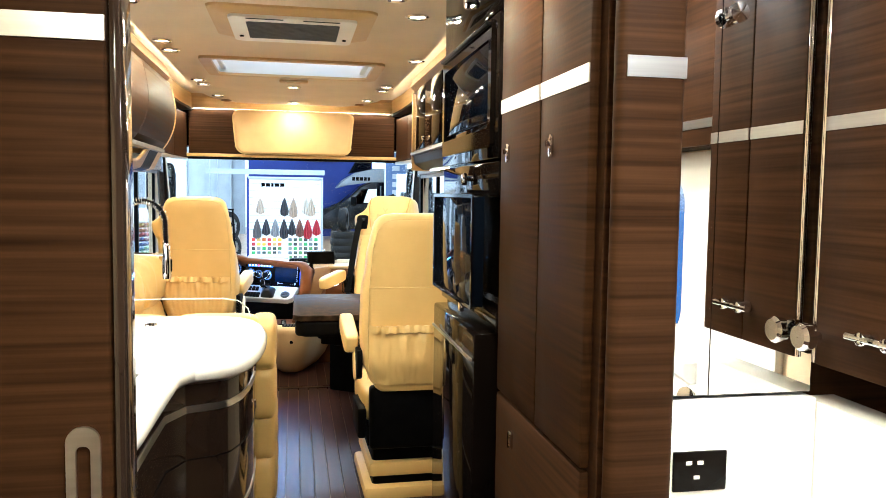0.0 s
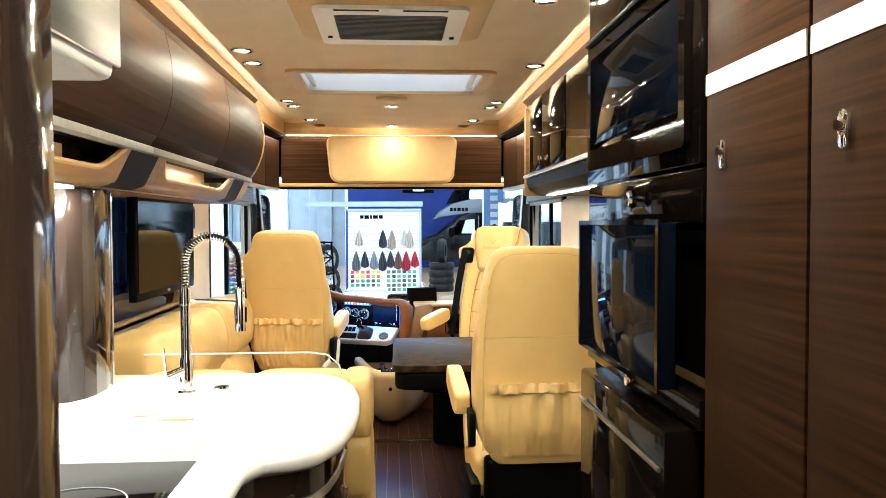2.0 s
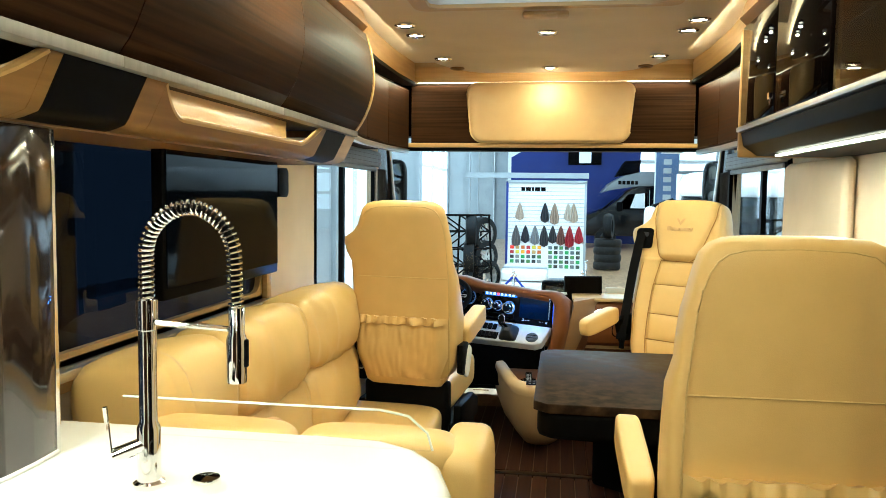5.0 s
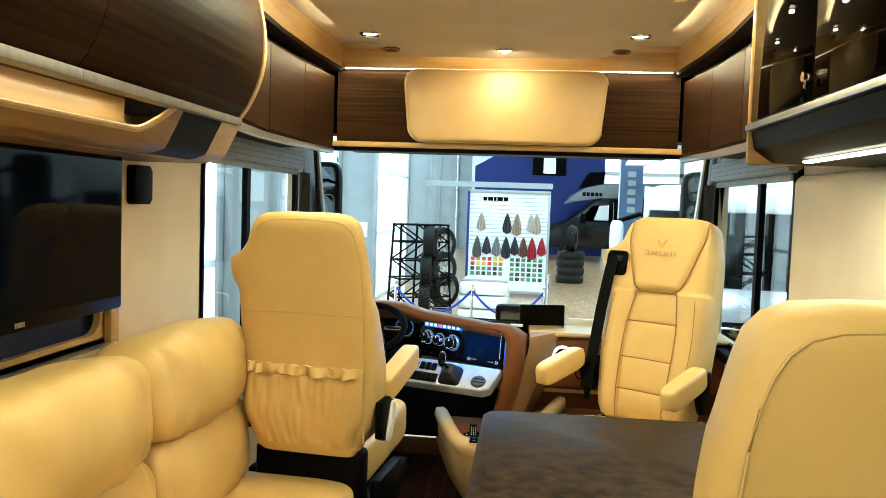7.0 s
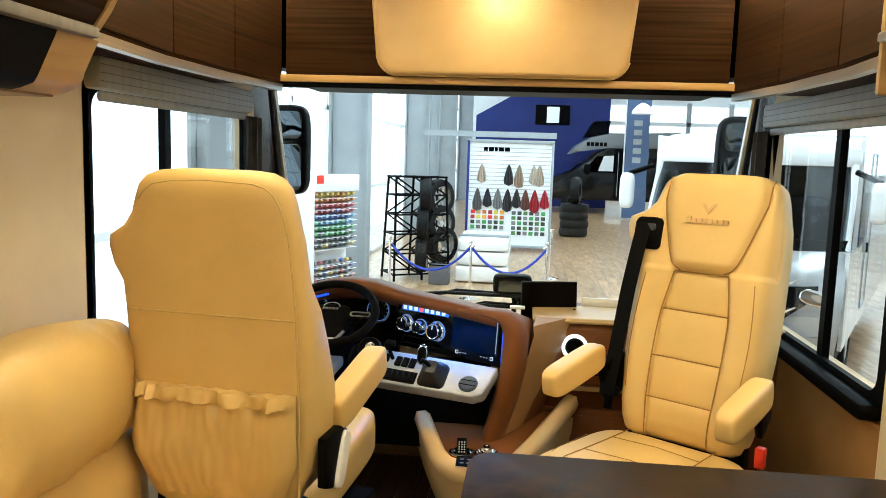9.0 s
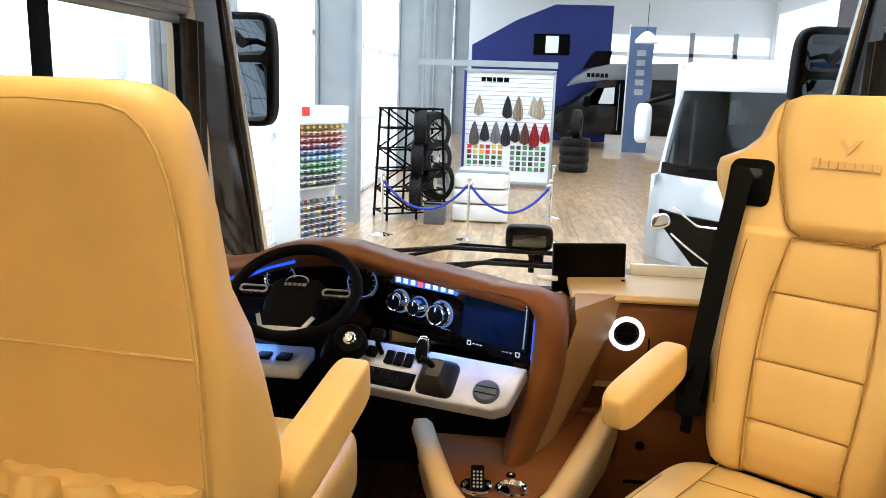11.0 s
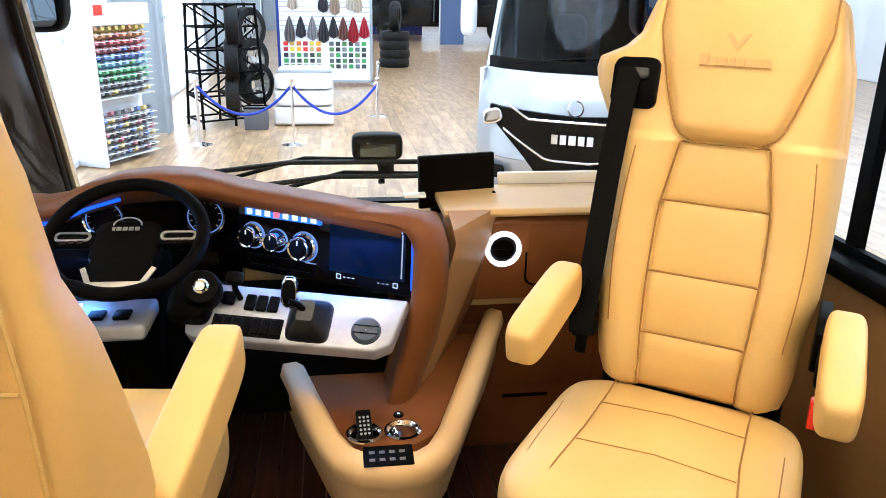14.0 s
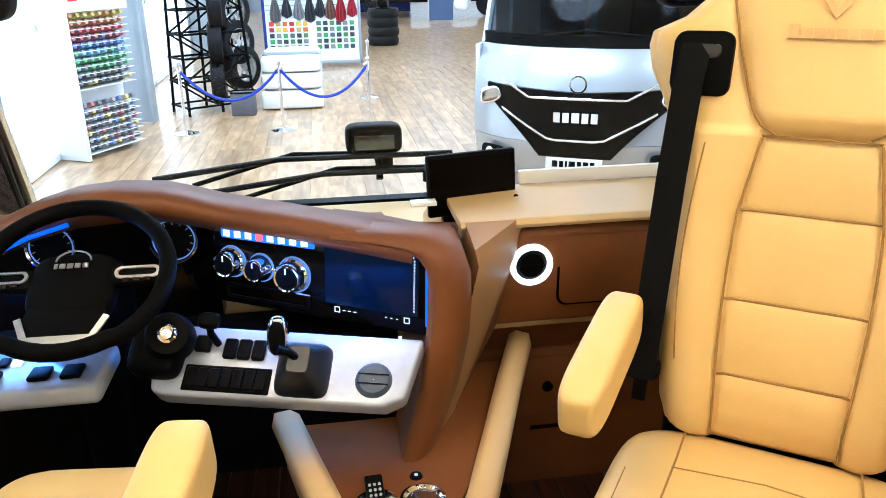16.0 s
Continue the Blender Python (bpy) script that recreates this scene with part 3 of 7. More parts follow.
part("label", box(-0.14, -0.05, 3.70, 3.75, 2.212, 2.219), PLASTIC_W, hatch)

# ---- upper cabinets ----


def profile_bulge(k=12, x0=-0.745, x1=-0.70, z0=1.625, z1=2.0, out=0.05):
    return [(x0 + (x1 - x0) * i / k + out * math.sin(math.pi * (i / k) ** 0.85), z0 + (z1 - z0) * i / k) for i in range(k + 1)]


def upper_cabinet(y0, y1, label):
    c = thing("wall_cabinet", label, "cabinet", group="upper cabinets")
    pr = profile_bulge()
    body = [(x - 0.022, z) for x, z in pr]
    part("body", prism(body + [(-1.078, 2.0), (-1.078, 1.625)], "y", y0, y1), WOOD, c)
    part("door", prism(pr + [(x - 0.02, z) for x, z in pr[::-1]], "y", y0 + 0.002, y1 - 0.002, 0.0015, 1), WOOD, c, "bowed dark walnut flap door")
    part("edge_strip", box(-0.775, -0.733, y0, y1, 1.602, 1.624, 0.003), TRIM, c, "grey metal edge strip")
    return c


for y0, y1 in ((0.95, 1.94), (1.94, 2.79), (2.79, 3.62), (3.62, 4.44)):
    upper_cabinet(y0, y1, "bowed dark walnut wall cabinet with a metal edge")
pr = [(x + 0.004, z) for x, z in profile_bulge()]
tagged(part("cabinet_end_panel", prism(pr + [(-1.078, 2.0), (-1.078, 1.60), (-0.76, 1.60)], "y", 4.441, 4.462, 0.003), WOOD_TAN), "rounded tan-edged end panel of the cabinet row", "panel", kind="structure")

# sloping fascia with lit niches under the left cabinets
fascia = thing("cabinet_fascia", "tan sloping fascia with lit open niches", "shelf", kind="structure")


def fascia_x(z):
    """The face of the fascia leans back towards its foot and rounds under."""
    return -0.752 - 0.055 * (1.602 - z) / 0.11 - 0.05 * max(0.0, (1.512 - z) / 0.02) ** 2


def fascia_piece(y0, y1, mat, name, niche=None, label=""):
    """A stretch of the fascia; niche: (start, end) of an opening whose lower edge sweeps up at both ends."""
    n = 40 if niche else 2
    loops = []
    for i in range(n + 1):
        y = y0 + (y1 - y0) * i / n
        top = niche_top(y, niche) if niche else 1.6015
        zs = [1.492 + (top - 1.492) * (k / 8) ** 1.4 for k in range(9)]
        front = [(fascia_x(z), y, z) for z in zs]
        loops.append(front + [(x - 0.02, yy, z + 0.003) for x, yy, z in front[::-1]])
    return part(name, rings(loops), mat, fascia, label, 50)


def niche_top(y, niche):
    d = min(y - niche[0], niche[1] - y)
    return 1.538 + 0.0635 * (1 - min(1.0, max(0.0, d) / 0.13)) ** 1.6


for y0, y1, mat, nm in ((0.95, 1.30, WOOD_BROWN, "panel"), (2.61, 2.642, WOOD_BROWN, "panel"), (2.643, 2.90, BLACK, "dark_panel"), (2.901, 2.98, WOOD_BROWN, "panel"), (4.05, 4.09, WOOD_BROWN, "panel"), (4.091, 4.335, BLACK, "dark_panel"), (4.336, 4.47, WOOD_TAN, "end_panel")):
    fascia_piece(y0, y1, mat, nm)
for y0, y1 in ((1.301, 2.609), (2.981, 4.049)):
    fascia_piece(y0, y1, WOOD_BROWN, "niche_lip", (y0, y1), "brown lip that sweeps up at its ends")
    # Paler wood on this edge stands for the hidden strip's light on it.
    part("niche_edge", tube([(fascia_x(niche_top(y, (y0, y1))) - 0.008, y, niche_top(y, (y0, y1)) + 0.001) for y in [y0 + (y1 - y0) * i / 48 for i in range(49)]], 0.0085), WOOD_TAN, fascia, "niche edge, paler to carry the strip's light")
    part("niche_back", prism([(-0.885, 1.6245), (-0.885, 1.50), (-0.90, 1.50), (-0.90, 1.6245)], "y", y0, y1), BROWN_GLOSS if y0 < 2.5 else WOOD_TAN, fascia, "niche back lit from above")
    part("niche_light", box(-0.806, -0.799, y0 + 0.05, y1 - 0.05, 1.612, 1.617), COVE, fascia, "hidden light strip")
    part("niche_floor", box(-0.884, -0.83, y0, y1, 1.506, 1.512), BLACK if y0 < 2.5 else WOOD_BROWN, fascia)
part("socket_plate", box(-0.875, -0.868, 2.25, 2.45, 1.535, 1.598), WOOD_TAN, fascia, "tan plate with two screws")
part("underside", box(-1.078, -0.845, 0.95, 4.46, 1.490, 1.498), WOOD_BROWN, fascia)
tagged(part("worktop_light_strip", box(-0.90, -0.86, 1.5, 2.5, 1.482, 1.488), LED), "bright light strip under the kitchen cabinets", "light strip", kind="structure")

# cab cabinets above the windscreen
cabc = thing("cab_cabinet", "dark walnut cabinet across the cab front", "cabinet")
part("body", box(-0.76, 0.76, 5.69, 6.3, 1.665, 1.985, 0.003), WOOD, cabc)
part("edge_strip", box(-0.78, 0.78, 5.675, 5.70, 1.640, 1.664, 0.003), WOOD_TAN, cabc, "pale lower edge strip")
part("lower_rail", box(-0.80, 0.80, 5.685, 5.73, 1.622, 1.640, 0.003), BLACK, cabc)
part("underside", box(-0.80, 0.80, 5.731, 6.30, 1.652, 1.6645), BLACK, cabc, "black underside")
for s in (-1, 1):
    cc = thing("corner_cabinet", "dark walnut corner cabinet in the cab", "cabinet", group="cab corner cabinets")
    part("body", rings([[(s * x, y, z) for x, y in [(0.79, 4.466), (0.83, 4.9), (0.82, 5.3), (0.775, 5.69), (1.078, 5.69), (1.078, 4.466)]] for z in (1.63, 1.955)]), WOOD, cc)
    for a, b in (((0.788, 4.50), (0.826, 4.95)), ((0.826, 4.955), (0.812, 5.34)), ((0.812, 5.345), (0.775, 5.68))):
        u = Vector((s * (b[0] - a[0]), b[1] - a[1], 0))
        part("door", box(0, u.length, -0.155, 0.155, 0, 0.006, 0.002, 1, face((s * a[0], a[1], 1.795), u, (0, 0, 1)) @ pose(0, 0, -0.001 if s > 0 else -0.005)), WOOD, cc)
    part("edge_strip", rings([[(s * x, y, z) for x, y in [(0.783, 4.466), (0.823, 4.9), (0.813, 5.3), (0.768, 5.68), (0.80, 5.68), (0.84, 5.3), (0.85, 4.9), (0.81, 4.466)]] for z in (1.606, 1.629)]), ALU, cc)
hb = thing("headrest_panel", "cream padded panel on the cab cabinet", "padded panel")
part("padding", rings([[(x * (1 - 0.075 * max(0.0, -z - 0.02) / 0.14) * k, 5.688 - d, 1.826 + z * k) for x, z in rounded(0.89, 0.318, 0.055, 6)] for d, k in ((0, 1), (0.035, 1), (0.047, 0.985), (0.054, 0.955), (0.056, 0.90))]), TAN, hb, "", 60)
part("piping", tube([(x * (1 - 0.075 * max(0.0, -z - 0.02) / 0.14) * 1.001, 5.652, 1.826 + z * 1.001) for x, z in rounded(0.89, 0.318, 0.055, 6)], 0.0035), STITCH, hb)

# gloss cabinet and glass case on the other side
rc = thing("gloss_wall_cabinet", "black gloss wall cabinet with a metal edge", "cabinet")
part("body", box(0.735, 1.078, 3.50, 4.46, 1.64, 2.0, 0.003), WOOD, rc)
for y0, y1 in ((3.52, 4.0), (4.004, 4.452)):
    part("door", box(0.715, 0.734, y0, y1, 1.645, 2.0, 0.003), DEEP, rc, "black gloss flap door")
part("end_edge", box(0.712, 1.078, 4.462, 4.478, 1.53, 2.0, 0.006), WOOD_TAN, rc, "tan wooden end edge")
part("edge_strip", box(0.705, 0.74, 2.72, 4.47, 1.622, 1.640, 0.004), ALU, rc, "aluminium edge strip")
part("underside", prism([(0.72, 1.62), (0.73, 1.57), (0.78, 1.535), (1.078, 1.53), (1.078, 1.62)], "y", 2.72, 4.46, 0.004), BLACK, rc, "rounded black underside")
part("light_strip", box(0.79, 0.81, 3.1, 4.25, 1.524, 1.5295), LED, rc, "bright light strip")
knob = part("knob", merge(cyl(0.011, 0.012, pose(0.708, 4.03, 1.70, 0, 90)), cyl(0.004, 0.02, pose(0.709, 4.03, 1.683, 0, 0))), CHROME, rc, "small chrome knob")
vit = thing("glass_case", "lit glass case with drinking glasses", "display case")
part("back", box(1.05, 1.078, 2.72, 3.49, 1.64, 2.0), MIRROR, vit, "mirrored back")
part("shelf", box(0.74, 1.05, 2.73, 3.48, 1.80, 1.806), PANE_VITRINE, vit, "glass shelf")
part("door", box(0.716, 0.722, 2.73, 3.49, 1.645, 2.0), PANE_VITRINE, vit, "glass door")
part("base", box(0.735, 1.05, 2.72, 3.49, 1.641, 1.65), ALU, vit)
goblet = thing("wine_glass", "clear stemmed wine glass", "glass", pose(0.85, 2.85, 1.6505), "glasses in the case")
part("bowl", lathe([(0.001, 0.0), (0.030, 0.0), (0.028, 0.004), (0.004, 0.007), (0.004, 0.06), (0.02, 0.075), (0.032, 0.10), (0.028, 0.135), (0.0265, 0.135), (0.030, 0.10), (0.018, 0.078), (0.001, 0.066)], 20), PANE, goblet)
for gx, gy, gz in ((0.80, 2.98, 1.6505), (0.88, 3.1, 1.6505), (0.80, 3.22, 1.6505), (0.88, 3.33, 1.6505), (0.82, 2.92, 1.8065), (0.86, 3.06, 1.8065), (0.81, 3.2, 1.8065), (0.86, 3.35, 1.8065)):
    copy_thing(goblet, pose(gx, gy, gz))

# ---- tall units beside the aisle ----
FX = 0.475


def round_knob(parent, x, y, z, r=0.017):
    k = part("knob", lathe([(0.001, 0.0), (0.006, 0.0), (0.006, 0.012), (r, 0.014), (r, 0.022), (r * 0.8, 0.026), (0.001, 0.024)], 20, face((x, y, z), (0, 1, 0), (0, 0, 1)) @ pose(0, 0, 0, 180)), CHROME, parent, "round chrome knob")
    return k


def tall_unit(y0, y1, mat, name, label):
    u = thing(name, label, "cabinet")
    part("body", box(FX + 0.02, 1.078, y0, y1, 0.0, 2.028), mat, u)
    return u


ward = tall_unit(0.93, 1.50, WOOD, "wardrobe", "tall dark walnut wardrobe with a pale inlay")
for y0, y1, ky in ((0.955, 1.208, 1.135), (1.212, 1.498, 1.43)):
    d = part("door", box(FX, FX + 0.019, y0, y1, 0.93, 2.02, 0.006), WOOD, ward, "tall walnut door")
    part("inlay", box(FX - 0.0015, FX + 0.004, y0 + 0.003, y1 - 0.003, 1.575, 1.606), ALU, d, "pale metal inlay")
    part("lock", merge(slab(0.017, 0.042, 0.008, 0.006, face((FX, ky, 1.482), (0, -1, 0), (0, 0, 1)), 0.002), cyl(0.006, 0.012, pose(FX - 0.006, ky, 1.486, 0, 90))), CHROME, d, "oval chrome push lock")
for z0, z1 in ((0.52, 0.925), (0.10, 0.515)):
    d = part("drawer", box(FX, FX + 0.019, 0.955, 1.498, z0, z1, 0.006), WOOD, ward, "walnut drawer front")
    part("lock", slab(0.017, 0.042, 0.008, 0.008, face((FX, 1.36, z1 - 0.075), (0, -1, 0), (0, 0, 1)), 0.002), CHROME, d)
part("side_gap", box(FX + 0.03, FX + 0.06, 0.900, 0.929, 0.0, 2.028), BLACK, ward)

tower = tall_unit(1.502, 2.20, GLOSS, "appliance_tower", "tall black gloss kitchen tower with built-in oven")
part("top_door", box(FX, FX + 0.018, 1.51, 2.19, 1.82, 2.02, 0.004), GLOSS, tower, "black gloss top flap")
round_knob(tower, FX, 1.80, 1.90)
oven = part("oven", box(FX - 0.004, FX + 0.018, 1.51, 2.19, 1.475, 1.815, 0.004), GLOSS, tower, "built-in oven with a dark glass door")
part("oven_window", slab(0.54, 0.20, 0.01, 0.006, face((FX - 0.004, 1.85, 1.665), (0, -1, 0), (0, 0, 1)), 0.001), SCREEN, oven)
part("oven_frame", framed(0.60, 0.30, 0.012, 0.55, 0.21, 0.01, 0.010, face((FX - 0.004, 1.85, 1.655), (0, -1, 0), (0, 0, 1))), GLOSS, oven)
part("oven_handle", box(FX - 0.024, FX - 0.012, 1.56, 2.14, 1.79, 1.80, 0.003), BLACK, oven)
dr = part("drawer", box(FX, FX + 0.018, 1.51, 2.19, 1.385, 1.470, 0.004), GLOSS, tower, "black gloss drawer")
round_knob(dr, FX, 1.80, 1.43)
part("swivel_screen", box(0.425, 0.455, 1.56, 2.07, 1.115, 1.385, 0.004), SCREEN, tower, "black glass pull-out screen")
part("screen_frame", framed(0.52, 0.28, 0.006, 0.495, 0.262, 0.004, 0.004, face((0.426, 1.815, 1.25), (0, -1, 0), (0, 0, 1))), GLOSS, tower)
part("slot", box(FX - 0.002, FX + 0.018, 1.51, 2.19, 1.06, 1.11, 0.004), GLOSS, tower)
round_knob(tower, FX - 0.002, 1.80, 1.083, 0.015)
fr = part("fridge_door", box(0.428, FX + 0.018, 1.54, 2.08, 0.12, 1.055, 0.008), GLOSS, tower, "black gloss refrigerator door")
part("fridge_trim", box(0.422, 0.427, 1.55, 2.07, 0.985, 0.992), ALU, fr)

# ---- bathroom side seen at the start ----
col = thing("wood_column", "rounded dark walnut column with a pale inlay", "column", kind="structure")
part("column", box(0.487, 0.600, 0.868, 0.899, 0, 2.03, 0.014, 4), WOOD, col)
part("inlay", box(0.500, 0.598, 0.8665, 0.875, 1.572, 1.604), ALU, col, "pale metal inlay")
mirror = thing("mirror_cabinet", "tall mirrored bathroom cabinet with two doors", "mirror")
MP = face((0.735, 0.900, 1.53), (1, 0, 0), (0, 0, 1))
part("body", box(-0.13, 0.13, -0.468, 0.49, -0.12, -0.006, 0.0, 1, MP), BROWN_GLOSS, mirror)
part("glass", box(-0.127, -0.062, -0.465, 0.49, -0.005, 0.0, 0.0, 1, MP), MIRROR, mirror, "mirror pane")
part("glass", box(-0.060, 0.127, -0.465, 0.49, -0.005, 0.0, 0.0, 1, MP), MIRROR, mirror, "mirror pane")
for kx, kz in ((0.105, -0.36), (-0.045, 0.15)):
    part("knob", lathe([(0.001, 0.0), (0.006, 0.0), (0.006, 0.012), (0.016, 0.014), (0.016, 0.024), (0.001, 0.026)], 20, MP @ pose(kx, kz, 0)), CHROME, mirror)
tagged(part("basin_wall", merge(box(0.601, 0.865, 0.885, 0.925, 0.60, 1.058, 0.003), box(0.866, 0.93, 0.52, 0.925, 0.60, 1.052, 0.006)), WHITE), "white splash walls of the wash basin", "wall", kind="structure")
basin = thing("wash_basin", "white moulded bathroom wash basin", "basin")
part("top", box(0.602, 0.864, 0.05, 0.883, 0.79, 0.86, 0.02, 3), WHITE, basin)
part("rear_shelf", box(0.865, 1.077, 0.05, 0.515, 0.80, 0.90, 0.012, 3), WHITE, basin, "white shelf behind the basin")
part("cupboard", box(0.615, 0.864, 0.08, 0.883, 0.0, 0.79, 0.006), WOOD, basin)
sw = thing("switch_panel", "dark touch switch panel with pale symbols", "switch panel")
part("plate", box(0.606, 0.700, 0.878, 0.8845, 0.912, 0.978, 0.002), GLOSS, sw)
for ix, iz in ((0.632, 0.960), (0.652, 0.960), (0.646, 0.936)):
    part("symbol", box(ix - 0.005, ix + 0.005, 0.8765, 0.8778, iz - 0.003, iz + 0.003), PLASTIC_W, sw)
bt = thing("basin_tap", "small chrome bathroom tap", "tap")
part("body", lathe([(0.001, 0), (0.02, 0), (0.02, 0.02), (0.013, 0.03), (0.013, 0.07), (0.001, 0.075)], 20, pose(0.72, 0.66, 0.86)), CHROME, bt)
part("spout", tube([(0.72, 0.66, 0.915), (0.72, 0.59, 0.92), (0.72, 0.54, 0.90)], 0.009), CHROME, bt)
part("lever", tube([(0.72, 0.66, 0.935), (0.70, 0.62, 0.955)], 0.005), CHROME, bt)
part("cross_handle", merge(cyl(0.006, 0.05, pose(0.665, 0.67, 0.90, 0, 90)), cyl(0.006, 0.05, pose(0.665, 0.67, 0.90, 90)), cyl(0.015, 0.03, pose(0.665, 0.67, 0.875))), CHROME, bt)
cup = thing("tooth_mug", "white ceramic tooth mug on the basin shelf", "mug", pose(0.955, 0.30, 0.9005))
part("mug", lathe([(0.001, 0), (0.034, 0), (0.038, 0.004), (0.042, 0.085), (0.039, 0.085), (0.035, 0.008), (0.001, 0.006)], 28), WHITE, cup)
st = thing("shelf_tap", "chrome mixer tap lying low on the basin shelf", "tap")
part("body", merge(cyl(0.026, 0.10, pose(0.93, 0.42, 0.93, 90, 0, 60), bevel=0.004), cyl(0.020, 0.03, pose(0.93, 0.42, 0.916))), CHROME, st)
part("spout", tube([(0.95, 0.43, 0.94), (0.99, 0.46, 0.955), (1.01, 0.48, 0.95)], 0.011), CHROME, st)
part("lever", tube([(0.93, 0.38, 0.945), (0.90, 0.34, 0.965)], 0.006), CHROME, st)
hc = thing("bathroom_wall_cabinet", "dark walnut bathroom wall cabinet with chrome knobs", "cabinet")
part("body", box(0.866, 1.077, 0.575, 0.884, 1.125, 2.025, 0.003), WOOD, hc)
for y0, y1, ky in ((0.577, 0.714, 0.69), (0.717, 0.872, 0.74)):
    d = part("door", box(0.848, 0.865, y0, y1, 1.118, 2.02, 0.003), WOOD, hc, "walnut cabinet door")
    part("inlay", box(0.8465, 0.8485, y0 + 0.002, y1 - 0.002, 1.500, 1.522), ALU, d, "pale metal inlay")
    part("knob", merge(cyl(0.011, 0.03, pose(0.832, ky, 1.185, 0, 90), bevel=0.003), cyl(0.006, 0.06, pose(0.822, ky, 1.185, 90), n=14)), CHROME, d, "chrome bar knob")
part("end_knob", lathe([(0.001, 0.0), (0.008, 0.0), (0.008, 0.014), (0.021, 0.018), (0.023, 0.034), (0.018, 0.040), (0.001, 0.040)], 24, face((0.848, 0.865, 1.165), (0, 1, 0), (0, 0, 1)) @ pose(0, 0, 0, 180)), CHROME, hc, "round chrome knob")
part("edge_profile", tube([(0.852, 0.8785, 1.12), (0.852, 0.8785, 2.02)], 0.0055, 10), CHROME, hc, "slim chrome corner profile")
bw = thing("bathroom_window", "small bathroom window in a white surround", "window", kind="structure")
part("surround", framed(1.16, 0.62, 0.04, 0.49, 0.43, 0.07, 0.02, face((1.079, -0.06, 1.20), (0, -1, 0), (0, 0, 1)), 0.095, 0.025), PLASTIC_W, bw)
part("seal", framed(0.51, 0.45, 0.07, 0.475, 0.415, 0.06, 0.006, face((1.076, -0.155, 1.225), (0, -1, 0), (0, 0, 1))), BLACK, bw)
part("pane", box(1.10, 1.106, -0.40, 0.09, 1.01, 1.44), PANE, bw).visible_shadow = False
bc = thing("bathroom_cabinet", "dark walnut bathroom cabinet above the window", "cabinet")
part("body", box(1.0, 1.077, -0.9, 0.57, 1.515, 2.0, 0.004), WOOD, bc)
for y0, y1 in ((-0.898, -0.17), (-0.167, 0.14), (0.143, 0.568)):
    d = part("door", box(0.985, 0.999, y0, y1, 1.517, 1.998, 0.003), WOOD, bc)
    part("inlay", box(0.983, 0.9855, y0 + 0.002, y1 - 0.002, 1.56, 1.582), ALU, d, "pale metal inlay")
    part("knob", cyl(0.013, 0.024, pose(0.973, y1 - 0.05, 1.64, 0, 90), bevel=0.003), CHROME, d)

# partition close by at the start
pt = thing("sliding_partition", "dark walnut partition panel with a pale inlay", "partition", kind="structure")
part("panel", box(-0.405, -0.225, 0.80, 0.84, 0.0, 2.025, 0.008, 3), WOOD, pt)
part("panel", box(-1.078, -0.415, 0.79, 0.84, 0.0, 2.025, 0.008, 3), WOOD, pt)
part("edge_trim", box(-0.224, -0.208, 0.795, 0.86, 0.0, 2.025, 0.006, 2), BROWN_GLOSS, pt)
part("inlay", box(-0.400, -0.228, 0.797, 0.803, 1.575, 1.606), ALU, pt, "pale metal inlay")
part("inlay", box(-0.9, -0.42, 0.787, 0.793, 1.575, 1.606), ALU, pt, "pale metal inlay")
part("handle", framed(0.042, 0.20, 0.02, 0.018, 0.15, 0.008, 0.006, face((-0.262, 0.80, 0.985), (1, 0, 0), (0, 0, 1))), ALU, pt, "recessed metal pull handle")
wl = thing("white_wall_unit", "white rounded unit behind the partition", "cabinet")
part("body", box(-0.60, -0.29, 0.995, 1.20, 1.535, 2.0, 0.012, 3), PLASTIC_W, wl)
part("door", box(-0.592, -0.298, 0.982, 0.994, 1.545, 1.99, 0.005, 2), PLASTIC_W, wl, "white flush door")
part("edge_trim", box(-0.2895, -0.284, 0.996, 1.199, 1.55, 1.985, 0.002), ALU, wl)

# ---- kitchen ----


EDGE = [(-0.37, 1.15, 1, 0), (-0.325, 1.28, 1, 0), (-0.31, 1.45, 1, 0), (-0.308, 1.75, 1, 0), (-0.305, 1.95, 1, -0.1), (-0.275, 2.02, 0.7, -0.7), (-0.22, 2.04, 0.1, -1), (-0.17, 2.075, 0.4, -0.9), (-0.125, 2.16, 0.75, -0.65),
        (-0.10, 2.28, 0.95, -0.3), (-0.09, 2.42, 1, 0), (-0.092, 2.58, 1, 0.1), (-0.11, 2.72, 0.95, 0.25), (-0.145, 2.83, 0.8, 0.6), (-0.20, 2.90, 0.5, 0.87), (-0.28, 2.945, 0.2, 1), (-0.42, 2.955, 0, 1)]


def counter_outline(inset=0.0):
    """The free edge of the worktop, drawn in by inset, closed along the wall."""
    return [(-1.075, 1.15)] + [(x - inset * nx, y - inset * ny) for x, y, nx, ny in EDGE] + [(-1.075, 2.955 - inset)]


kit = thing("kitchen_unit", "dark walnut curved kitchen unit with metal inlay", "cabinet")
part("body", prism(counter_outline(0.045), "z", 0.0, 0.834), BROWN_GLOSS, kit, "dark brown gloss curved front")
part("plinth", prism(counter_outline(0.039), "z", 0.0, 0.06), BLACK, kit)
for z0, z1, d in ((0.826, 0.831, 0.041), (0.742, 0.763, 0.0415), (0.40, 0.412, 0.0415)):
    o, oi = counter_outline(d)[2:17], counter_outline(d + 0.02)[2:17]
    part("inlay", prism(o + oi[::-1], "z", z0, z1), ALU, kit, "curved metal inlay")
